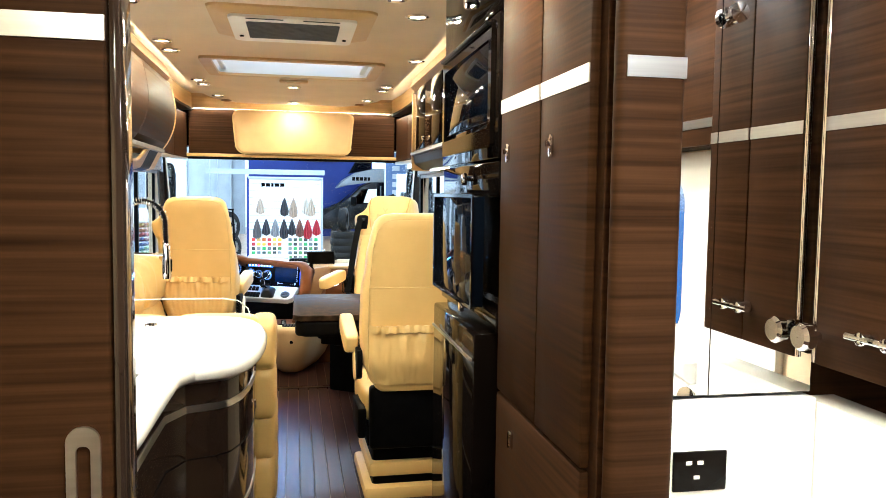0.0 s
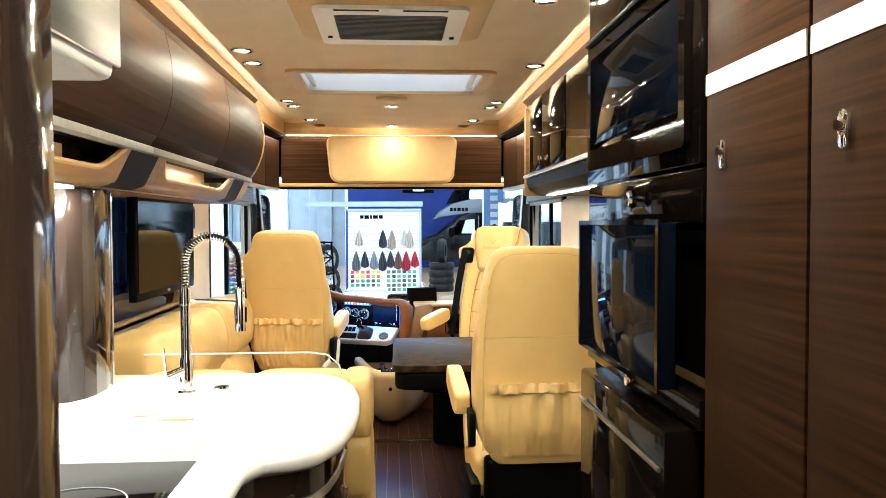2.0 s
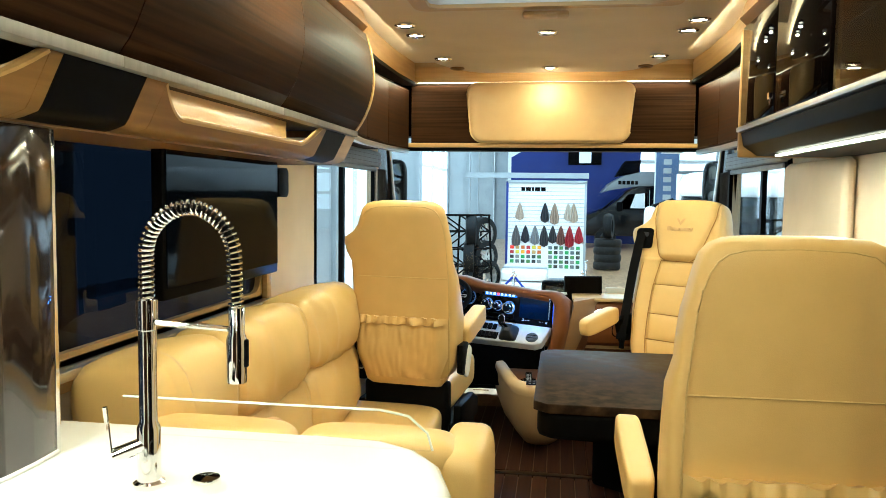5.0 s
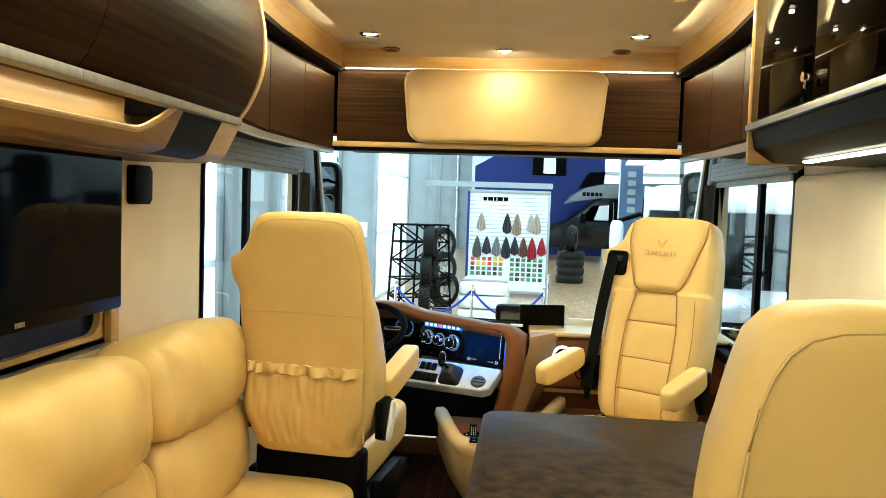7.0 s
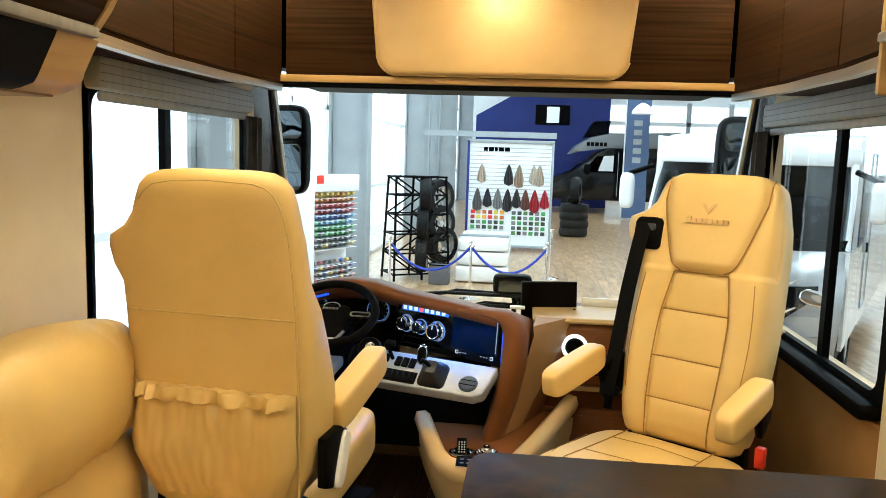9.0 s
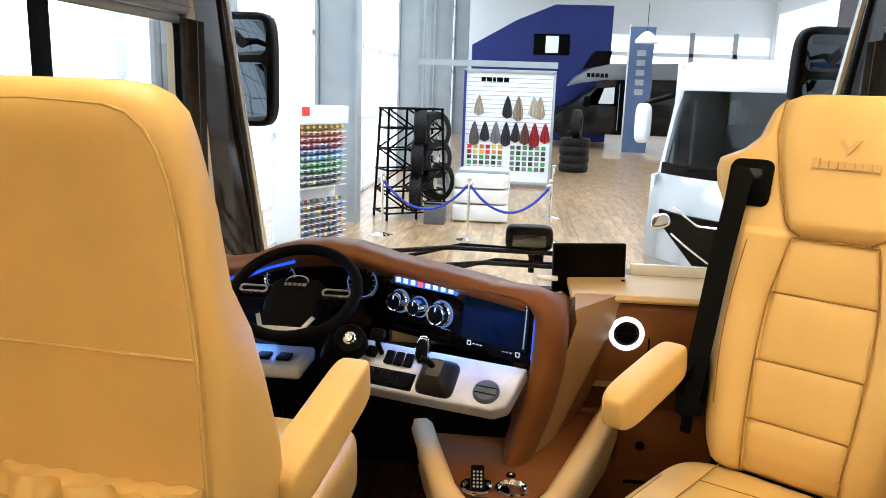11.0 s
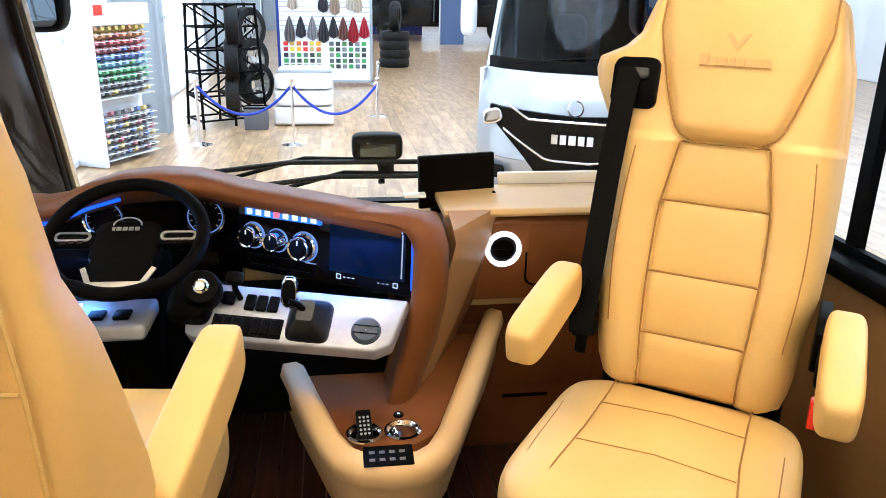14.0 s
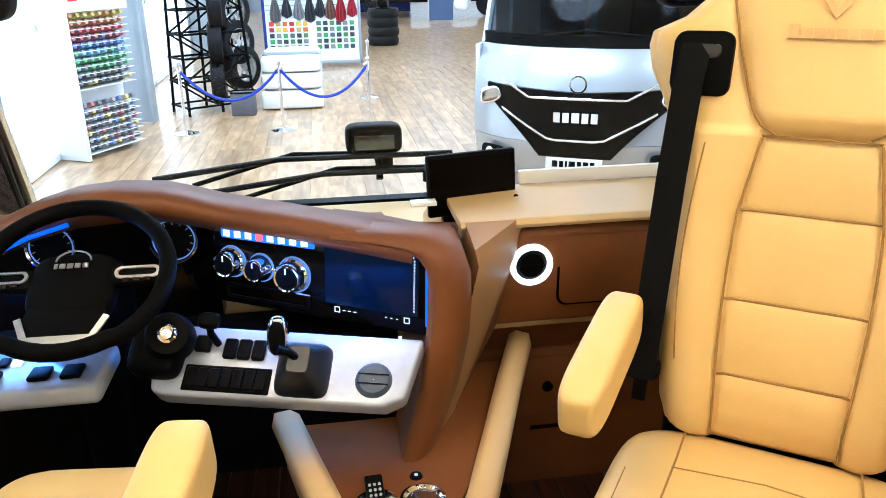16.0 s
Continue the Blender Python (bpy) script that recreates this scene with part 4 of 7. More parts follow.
for z in (0.79, 0.66):
    part("lock", slab(0.014, 0.030, 0.006, 0.008, face((-0.133, 2.43, z), (0, 1, 0), (0, 0, 1)), 0.002), CHROME, kit)
part("drawer_line", prism(counter_outline(0.043)[2:17] + counter_outline(0.055)[2:17][::-1], "z", 0.60, 0.604), BLACK, kit)
top = thing("worktop", "white solid worktop with a rounded free end", "worktop")
out = counter_outline(0.0275)
bmt = merge(prism(out[3:] + [(-1.075, 2.13), (-0.43, 2.13), (-0.41, 2.11), (-0.408, 1.45)], "z", 0.8352, 0.8896), box(-1.075, -0.84, 1.15, 2.13, 0.85, 0.89),
            prism([(-0.84, 1.15), (-0.398, 1.15), (-0.352, 1.28), (-0.3375, 1.45), (-0.408, 1.45), (-0.408, 1.30), (-0.84, 1.30)], "z", 0.8352, 0.8896))
part("slab", bmt, WHITE, top)
part("rounded_edge", tube([(x, y, 0.8625) for x, y in out[1:18]], 0.0272, 16), WHITE, top)
hob = thing("glass_hob", "black glass hob with ring marks", "hob")
part("glass", box(-0.838, -0.412, 1.31, 2.128, 0.838, 0.845, 0.002), GLOSS, hob)
for hx, hy, hr in ((-0.62, 1.86, 0.10), (-0.62, 1.52, 0.085)):
    part("ring_mark", lathe([(hr, 0.0), (hr + 0.003, 0.0), (hr + 0.003, 0.0006), (hr, 0.0006)], 40, pose(hx, hy, 0.8455)), GREY, hob)
tin = thing("coffee_machine", "silver coffee machine sunk beside the hob", "appliance")
part("body", box(-0.90, -0.80, 1.75, 2.02, 0.8905, 0.93, 0.012, 3), ALU, tin)
part("lid", box(-0.89, -0.845, 1.85, 2.0, 0.9305, 0.937, 0.003), BLACK, tin)
screen = thing("glass_screen", "low clear glass screen behind the worktop", "glass screen")
part("pane", prism([(-0.80, 0.891), (-0.80, 0.965), (-0.27, 0.965), (-0.21, 0.955), (-0.175, 0.925), (-0.168, 0.891)], "y", 2.872, 2.880), PANE, screen)
# Opaque pale tube; the bright look of the clear edge is its colour.
part("edge", tube([(-0.80, 2.876, 0.965), (-0.27, 2.876, 0.965), (-0.215, 2.876, 0.956), (-0.178, 2.876, 0.925), (-0.168, 2.876, 0.892)], 0.0026, 8), material("bright_glass_edge", (0.62, 0.66, 0.60), 0.2, second=(0.7, 0.74, 0.68), scale=(9, 9, 9)), screen, "clear glass edge, its brightness painted pale")

tap = thing("kitchen_tap", "chrome kitchen tap with a spring hose", "tap")
TX, TY = -0.60, 2.62
part("base", lathe([(0.001, 0), (0.026, 0), (0.026, 0.008), (0.019, 0.012), (0.019, 0.10), (0.0145, 0.11), (0.0145, 0.26), (0.017, 0.262), (0.017, 0.31), (0.001, 0.315)], 24, pose(TX, TY, 0.891)), CHROME, tap)
hose = [(TX + 0.0775 - 0.0775 * math.cos(math.pi * i / 24), TY - 0.01 * i / 24, 1.27 + 0.0775 * 1.05 * math.sin(math.pi * i / 24)) for i in range(25)]
path = [(TX, TY, 1.20), (TX, TY, 1.24)] + hose + [(TX + 0.155, TY - 0.01, 1.23), (TX + 0.158, TY - 0.01, 1.19)]
part("hose", tube(path, 0.007, 10), BLACK, tap)
pv = [Vector(p) for p in path]
lens = [0.0]
for a, b in zip(pv, pv[1:]):
    lens.append(lens[-1] + (b - a).length)


def along(d):
    for i in range(len(pv) - 1):
        if d <= lens[i + 1] or i == len(pv) - 2:
            f = (d - lens[i]) / (lens[i + 1] - lens[i])
            return pv[i].lerp(pv[i + 1], f), (pv[i + 1] - pv[i]).normalized()


coil = []
for i in range(46 * 8 + 1):
    p, d = along(lens[-1] * i / (46 * 8))
    a = Vector((0, 1, 0))
    b = d.cross(a).normalized()
    ang = 2 * math.pi * i / 8
    coil.append(p + 0.0115 * (math.cos(ang) * a + math.sin(ang) * b))
part("spring", tube(coil, 0.0022, 5), CHROME, tap, "chrome coil spring")
part("spray_head", lathe([(0.001, 0.0), (0.015, 0.0), (0.016, 0.01), (0.016, 0.07), (0.0125, 0.08), (0.0125, 0.12), (0.009, 0.125), (0.001, 0.125)], 20, pose(TX + 0.158, TY - 0.01, 1.075)), CHROME, tap)
part("spray_button", box(TX + 0.170, TX + 0.177, TY - 0.016, TY - 0.004, 1.10, 1.145, 0.003), BLACK, tap)
part("holder", tube([(TX, TY, 1.165), (TX + 0.145, TY - 0.01, 1.160)], 0.005), CHROME, tap)
part("lever", merge(cyl(0.013, 0.05, pose(TX - 0.025, TY - 0.015, 0.955, 0, 70, 20)), tube([(TX - 0.05, TY - 0.03, 0.955), (TX - 0.055, TY - 0.035, 1.03)], 0.004)), CHROME, tap)
part("drain_knob", lathe([(0.001, 0), (0.02, 0), (0.024, 0.012), (0.022, 0.022), (0.001, 0.024)], 20, pose(TX + 0.10, TY + 0.0, 0.891)), CHROME, tap)
sinkc = thing("sink_cover", "white sink cover with two finger holes", "sink cover")
part("cover", slab(0.40, 0.30, 0.03, 0.003, pose(-0.55, 2.36, 0.891), 0.001), WHITE, sinkc)
for hx, hy, a, b in ((-0.64, 2.36, 0.03, 0.012), (-0.545, 2.31, 0.045, 0.016)):
    part("finger_hole", prism([(hx + a * math.cos(i * 0.524), hy + b * math.sin(i * 0.524)) for i in range(12)], "z", 0.8941, 0.8948), WOOD_BROWN, sinkc)

scr = thing("curved_screen", "curved brown-black gloss splash screen", "partition")
arc = [(-1.03, 2.515), (-0.98, 2.492), (-0.93, 2.490), (-0.885, 2.508), (-0.858, 2.545), (-0.846, 2.60), (-0.845, 2.67), (-0.85, 2.74)]
part("panel", prism(arc + [(x - 0.012, y + 0.014) for x, y in arc[::-1]], "z", 0.8915, 1.487, 0.002, 1), BROWN_GLOSS, scr)
part("edge_trim", tube([(-0.856, 2.745, 0.892), (-0.856, 2.745, 1.486)], 0.008), CHROME, scr, "slim chrome edge")
part("foot_seal", tube([(x, y - 0.004 if x < -0.87 else y, 0.894) for x, y in arc], 0.004), PLASTIC_W, scr)
wp = thing("kitchen_wall_panel", "white splash panel round the kitchen window", "panel", kind="structure")
part("panel", wall_y(-1.0795, -1.066, 0.95, 2.49, 0.89, 1.49, [(1.70, 2.48, 0.955, 1.465)]), PLASTIC_W, wp)
part("curtain", rings([[(-1.072 + 0.006 * math.sin(i * 2.1), 1.74 + i * 0.012, z) for i in range(16)] + [(-1.066 + 0.006 * math.sin(i * 2.1), 1.74 + i * 0.012, z) for i in range(15, -1, -1)] for z in (0.985, 1.435)]), paint("grey_curtain", (0.05, 0.045, 0.045)), wp, "grey folded curtain")
part("stay", cyl(0.007, 0.32, pose(-1.06, 2.33, 1.22)), PLASTIC_W, wp, "white window stay")
part("lip", box(-1.078, -1.04, 2.40, 2.47, 1.0, 1.03, 0.005), BLACK, wp)

# ---- television and lounge wall ----
tv = thing("television", "flat black television in front of the window", "television")
part("case", box(-1.02, -0.985, 3.38, 4.23, 1.08, 1.545, 0.008), BLACK, tv)
part("screen", box(-0.984, -0.981, 3.395, 4.215, 1.115, 1.535), SCREEN, tv, "dark glossy screen")
part("maker_mark", bars(0, 0, (0.006, 0.006, 0.006, 0.006), 0.011, 0.003, face((-0.984, 3.78, 1.092), (0, 1, 0), (0, 0, 1))), ALU, tv)
part("mount", box(-1.079, -1.02, 3.55, 3.8, 1.15, 1.35), BLACK, tv)
for y, z in ((4.475, 1.42), (2.78, 1.42)):
    spk = thing("wall_speaker", "black rounded wall speaker", "speaker", group="wall speakers")
    part("body", slab(0.105, 0.118, 0.015, 0.028, face((-1.079, y, z), (0, 1, 0), (0, 0, 1)), 0.006), BLACK, spk)
for z in (1.22, 1.04):
    sw2 = thing("wall_switch", "small black wall switch", "switch", group="wall switches")
    part("body", slab(0.05, 0.06, 0.008, 0.02, face((-1.079, 2.80, z), (0, 1, 0), (0, 0, 1)), 0.004), BLACK, sw2)
tagged(part("wall_trim", merge(box(-1.079, -1.055, 4.30, 4.345, 0.9, 1.50, 0.004), box(-1.079, -1.06, 2.86, 2.92, 0.9, 1.50, 0.004)), WOOD_TAN), "tan upright trim beside the window", "trim", kind="structure")
tagged(part("wall_cushion", box(1.03, 1.079, 4.30, 5.03, 0.55, 1.53, 0.03, 4), WALLPAD), "rounded beige padded wall panel", "panel", kind="structure")

tagged(part("door_panel", box(1.055, 1.079, 5.035, 6.25, 0.06, 0.725, 0.01, 3), CARAMEL), "caramel leather panel under the cab window", "panel", kind="structure")

# ---- sofa ----
sofa = thing("corner_sofa", "cream leather corner sofa with padded backs", "sofa")
part("base", merge(box(-1.05, -0.47, 3.0, 4.70, 0.0, 0.30, 0.02), box(-1.05, -0.16, 2.965, 3.52, 0.0, 0.30, 0.02)), CREAM, sofa)
for y0, y1 in ((3.50, 4.12), (4.12, 4.74)):
    part("seat_cushion", pad(y1 - y0, 0.185, 0.60, pose(-0.71, (y0 + y1) / 2, 0.385, 0, 0, 90), 12, 0.32, 0.0, 0.004), CREAM, sofa)
part("seat_cushion", pad(0.62, 0.185, 0.50, pose(-0.45, 3.27, 0.385), 12, 0.32, 0, 0.004), CREAM, sofa)
for y0, y1 in ((3.02, 3.44), (3.44, 4.10), (4.10, 4.76)):
    yc, w = (y0 + y1) / 2, y1 - y0
    part("back_cushion", pad(w, 0.30, 0.25, pose(-0.915, yc, 0.85, 0, -10) @ pose(0, 0, 0, 0, 0, 90), 22, 0.50, 0.32, 0.019), CREAM, sofa, "plump upper back cushion")
    part("lower_cushion", pad(w, 0.30, 0.22, pose(-0.89, yc, 0.59, 0, -8) @ pose(0, 0, 0, 0, 0, 90), 20, 0.46, 0.25, 0.013), CREAM, sofa, "plump lower back cushion")
for x0, x1 in ((-0.86, -0.49), (-0.49, -0.13)):
    part("back_cushion", pad(x1 - x0, 0.16, 0.13, pose((x0 + x1) / 2, 3.028, 0.80), 14, 0.45, 0.05, 0.005), CREAM, sofa, "rounded upper back cushion")
    part("lower_cushion", pad(x1 - x0, 0.34, 0.15, pose((x0 + x1) / 2, 3.035, 0.60), 12, 0.42, 0.05, 0.004), CREAM, sofa)
for z, h in ((0.75, 0.23), (0.55, 0.24), (0.36, 0.24), (0.16, 0.26)):
    part("end_roll", pad(0.11, h, 0.26 if z > 0.5 else 0.42, pose(-0.125, 3.09 if z > 0.5 else 3.20, z), 10, 0.45, 0.0), CREAM, sofa, "stitched end bolster")
cushion = thing("scatter_cushion", "pinkish tan scatter cushion on the sofa", "cushion", pose(-0.71, 3.47, 0.585, -20, -15, 100))
part("cover", pad(0.34, 0.27, 0.11, None, 12, 0.6, 0.25, 0.006), paint("pinkish_tan_cloth", (0.46, 0.27, 0.13), 0.7), cushion)

# ---- seats ----


def stitch_line(points, parent, r=0.0021, name="seam"):
    return part(name, tube(points, r, 6), STITCH, parent)


RECLINE = 11


def captain_seat(label, place, dz=0.0, belt_side=-1, front=True, lock=False, arm=(0.262, 0.345, 0.775), length=0.50):
    """A pilot seat facing its own +y; the origin is on the floor below the rear of its back. belt_side: the side of the belt outlet, seen from behind."""
    s = thing("captain_seat", label, "seat", place, "captain seats")
    b = belt_side
    prof = [(0.565, 0.13, 0.13, 0.035, 0.10), (0.575, 0.155, 0.155, 0.022, 0.125), (0.60, 0.175, 0.175, 0.014, 0.15), (0.66, 0.205, 0.20, 0.006, 0.165), (0.75, 0.217, 0.215, 0.0, 0.16), (0.85, 0.222, 0.22, -0.004, 0.15), (0.95, 0.222, 0.22, -0.007, 0.142), (1.03, 0.225, 0.218, -0.010, 0.135),
            (1.09, 0.240, 0.216, -0.012, 0.128), (1.13, 0.262, 0.214, -0.014, 0.124), (1.17, 0.272, 0.210, -0.016, 0.120), (1.195, 0.268, 0.207, -0.017, 0.117), (1.22, 0.230, 0.200, -0.018, 0.114), (1.25, 0.208, 0.194, -0.019, 0.110), (1.285, 0.198, 0.186, -0.020, 0.105), (1.315, 0.188, 0.176, -0.018, 0.10), (1.335, 0.172, 0.158, -0.010, 0.094), (1.347, 0.145, 0.132, 0.004, 0.084), (1.352, 0.10, 0.09, 0.022, 0.066)]
    if front:
        prof = [(0.495, 0.165, 0.165, 0.05, 0.125), (0.51, 0.185, 0.185, 0.035, 0.15), (0.55, 0.198, 0.196, 0.02, 0.163), (0.60, 0.205, 0.203, 0.012, 0.168)] + [(z, o + 0.006 + (0.022 if 1.08 < z < 1.21 else 0.008 if 1.02 < z < 1.24 else 0), i + 0.006, yb, yf) for z, o, i, yb, yf in prof[3:]]
    if not front:
        deep = {0.60: 0.25, 0.66: 0.26, 0.75: 0.235, 0.85: 0.20, 0.95: 0.17, 1.03: 0.15}
        prof = [(z, o + (0.012 if z in deep else 0), i + (0.012 if z in deep else 0), yb, deep.get(z, yf)) for z, o, i, yb, yf in prof]
    sec = [(z + dz, -(o if b < 0 else i), (i if b < 0 else o), yb, yf) for z, o, i, yb, yf in prof]
    back = part("backrest", loft(sec, 40, 0.36), CREAM, s, "tall cream leather backrest")
    if not front and b < 0:
        for v in back.data.vertices:
            if v.co.x > 0:
                v.co.x -= 0.32 * max(0.0, v.co.y - 0.02) * min(1.0, max(0.0, (v.co.z - 0.9) / 0.25))

    def rear(x, z, d=0.0):
        for p, q in zip(prof, prof[1:]):
            if p[0] <= z <= q[0]:
                f = (z - p[0]) / (q[0] - p[0])
                return (x, p[3] + (q[3] - p[3]) * f - d, z + dz)
    stitch_line([rear(x, 1.03, 0.0005) for x in (-0.205, -0.1, 0, 0.1, 0.2)], back)
    stitch_line([rear(x, z, -0.001) for x, z in ((-b * 0.205, 0.62), (-b * 0.208, 0.8), (-b * 0.203, 1.03), (-b * 0.196, 1.12), (-b * 0.188, 1.2), (-b * 0.179, 1.245), (-b * 0.168, 1.277), (-b * 0.153, 1.301), (-b * 0.132, 1.317), (-b * 0.10, 1.325), (0, 1.329), (b * 0.10, 1.325), (b * 0.14, 1.317), (b * 0.162, 1.30), (b * 0.174, 1.282))], back)
    # gathered pocket on the rear
    loops = []
    for j, z in enumerate((0.60, 0.605, 0.62, 0.64, 0.67, 0.70, 0.73, 0.76, 0.79, 0.815, 0.83, 0.836, 0.85, 0.862, 0.866, 0.86)):
        lp = []
        hw = 0.165 + min(1, (z - 0.60) / 0.1) * 0.038
        for i in range(61):
            x = -hw + 2 * hw * i / 60
            f = (z - 0.60) / 0.26
            band = 0.832 < z < 0.87
            gather = math.sin(x * 128 + 1.6 * math.sin(x * 41)) * (0.0055 if band else 0.0022 * f ** 4)
            folds = 0.022 * f * noise.noise(Vector((x * 15, z * 5, 4.0 + b))) + 0.013 * noise.noise(Vector((x * 20 + z * 24 * (1 if x > 0 else -1), z * 12, 9.0 + b))) + 0.006 * noise.noise(Vector((x * 60, z * 14, 2.0)))
            bul = 0.034 * math.sin(math.pi * min(1, 0.08 + f * 0.8)) ** 0.7 + 0.006
            edge = min(1, (hw - abs(x)) / 0.03) ** 0.5 if abs(x) < hw else 0
            y = rear(x, max(z, 0.566))[1]
            out_ = bul + gather + folds + (0.013 if band else 0)
            lp.append((x, y - max(0.002, out_ * edge) if j < 15 else y + 0.004, z + dz + (0.002 * math.sin(x * 150) if z > 0.82 else 0)))
        loops.append(lp)
    part("pocket", rings(loops, closed=False), CREAM, s, "gathered cream leather map pocket", 60)
    for x in (-0.105, 0.10):
        stitch_line([rear(x * (0.94 + 0.06 * k), z, 0.022) for k, z in ((0, 0.64), (0.5, 0.72), (1, 0.80))], back)
    part("lower_skirt", loft([(0.565 + dz, -0.15, 0.165, 0.02, 0.12), (0.58 + dz, -0.17, 0.175, 0.010, 0.14), (0.60 + dz, -0.178, 0.18, 0.008, 0.15)], 28, 0.3), CREAM, s)
    part("rear_cover", box(-0.19, 0.19, 0.05, 0.13, 0.29 + dz, 0.575 + dz, 0.02, 3), BLACK, s, "black plastic cover under the back")
    # cushion
    part("cushion", pad(0.49 if front else 0.36, 0.17, length, pose(0 if front else -0.035, 0.14 + length / 2, (0.442 if front else 0.47) + dz, 3), 16, 0.36, 0.0, 0.003), CREAM, s, "broad cream leather seat cushion")
    if front:
        for x in (-0.137, 0.137):
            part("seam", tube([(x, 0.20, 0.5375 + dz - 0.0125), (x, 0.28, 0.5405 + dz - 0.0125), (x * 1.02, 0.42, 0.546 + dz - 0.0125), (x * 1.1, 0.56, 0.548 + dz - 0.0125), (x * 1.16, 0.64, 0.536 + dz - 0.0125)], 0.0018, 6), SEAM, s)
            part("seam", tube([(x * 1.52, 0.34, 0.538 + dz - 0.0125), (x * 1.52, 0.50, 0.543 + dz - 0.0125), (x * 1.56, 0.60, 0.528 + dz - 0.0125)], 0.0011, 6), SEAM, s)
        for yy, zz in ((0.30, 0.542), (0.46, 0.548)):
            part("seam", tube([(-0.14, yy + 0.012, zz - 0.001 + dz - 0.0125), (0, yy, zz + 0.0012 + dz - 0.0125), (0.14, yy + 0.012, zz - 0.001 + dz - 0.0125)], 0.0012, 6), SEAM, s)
    if front:
        def wide(z):
            for p, q in zip(prof, prof[1:]):
                if p[0] <= z <= q[0]:
                    f = (z - p[0]) / (q[0] - p[0])
                    return tuple(p[k] + (q[k] - p[k]) * f for k in (1, 2, 4))

        def inner(z):
            """Half the width of the quilted middle."""
            return 0.100 + 0.010 * math.sin(math.pi * min(1.0, max(0.0, (z - 0.56) / 0.47))) - 0.014 * max(0.0, (z - 0.89) / 0.14)

        def cap_half(z):
            return 0.100 + 0.062 * min(1.0, max(0.0, (z - 1.055) / 0.20)) ** 0.8 - 0.035 * max(0.0, (1.058 - z) / 0.028) ** 2
        JOINS = (0.625, 0.755, 0.905)

        def skin(x, z):
            """Depth of the padded front at x and z."""
            o, i_, yf = wide(z)
            hw = (o if x * b > 0 else i_) - 0.004
            u = min(1.0, abs(x) / hw)
            if z < 1.03:
                w = inner(z)
                edges = sorted((0.495,) + JOINS + (1.03,))
                cell = [(p, q) for p, q in zip(edges, edges[1:]) if p <= z <= q][:1] or [(0.495, 0.625)]
                f = (z - cell[0][0]) / (cell[0][1] - cell[0][0])
                if abs(x) < w:
                    puff = 0.009 * max(0.0, math.sin(math.pi * f)) ** 0.32 * (1 - (abs(x) / w) ** 8) ** 0.5
                else:
                    g = (abs(x) - w) / max(0.01, hw - w)
                    puff = 0.034 * max(0.0, math.sin(math.pi * min(1.0, 0.06 + g * 0.72))) ** 0.7
            else:
                w = cap_half(z)
                puff = 0.030 * (1 - min(1.0, abs(x) / w) ** 5) ** 0.5 * min(1.0, (z - 1.03) / 0.03) ** 0.5 if abs(x) < w else 0.020 * max(0.0, math.sin(math.pi * min(1.0, 0.05 + (abs(x) - w) / max(0.02, hw - w) * 0.7))) ** 0.6
            return yf + 0.003 + puff - 0.045 * u ** 9 - 0.10 * max(0.0, u - 0.93)
        loops = []
        for z in sorted([0.498 + (1.346 - 0.498) * k / 110 for k in range(111)] + [q + d for q in JOINS for d in (-0.0045, 0.0002, 0.0045)]):
            o, i_, yf = wide(z)
            r_, l_ = (o - 0.003 if b > 0 else i_ - 0.003), (i_ - 0.003 if b > 0 else o - 0.003)
            xs_ = [-l_ + (l_ + r_) * m_ / 72 for m_ in range(73)]
            loops.append([(x, skin(x, z), z + dz) for x in xs_] + [(r_ * 0.98, 0.04, z + dz), (-l_ * 0.98, 0.04, z + dz)])
        part("front_cover", rings(loops), CREAM, s, "quilted cream leather front with padded sides", 60)

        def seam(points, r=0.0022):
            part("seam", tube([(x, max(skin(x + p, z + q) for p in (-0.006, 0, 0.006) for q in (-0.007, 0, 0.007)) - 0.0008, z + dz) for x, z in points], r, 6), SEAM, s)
        # Dark tubes paint the crease shade into the grooves between the quilted panels.
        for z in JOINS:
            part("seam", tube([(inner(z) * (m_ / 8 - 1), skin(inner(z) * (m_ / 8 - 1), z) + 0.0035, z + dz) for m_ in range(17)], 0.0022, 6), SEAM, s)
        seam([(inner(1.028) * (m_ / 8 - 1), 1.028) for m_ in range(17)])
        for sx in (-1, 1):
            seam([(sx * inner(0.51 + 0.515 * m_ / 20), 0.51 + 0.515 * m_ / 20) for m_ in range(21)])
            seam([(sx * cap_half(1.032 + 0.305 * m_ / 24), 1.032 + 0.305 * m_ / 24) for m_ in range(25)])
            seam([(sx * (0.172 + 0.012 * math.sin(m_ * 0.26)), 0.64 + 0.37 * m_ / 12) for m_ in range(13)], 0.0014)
        em = face((0.072, skin(0.05, 1.19) + 0.0032, 1.182 + dz), (-1, 0, 0), (0, -0.055, 1))
        ex = 0.0
        for ew in (0.016, 0.015, 0.015, 0.012, 0.015, 0.012, 0.015, 0.013):
            part("emblem_stroke", bars(ex, 0, (ew,), 0.022 if ex == 0 else 0.016, 0.003, em, 0.004), EMBOSS, s)
            ex += ew + 0.003
        eb = prism([(0.042, 0.064), (0.066, 0.030), (0.090, 0.064), (0.078, 0.064), (0.066, 0.046), (0.054, 0.064)], "z", 0, 0.003)
        eb.transform(em)
        part("emblem_wing", eb, EMBOSS, s)
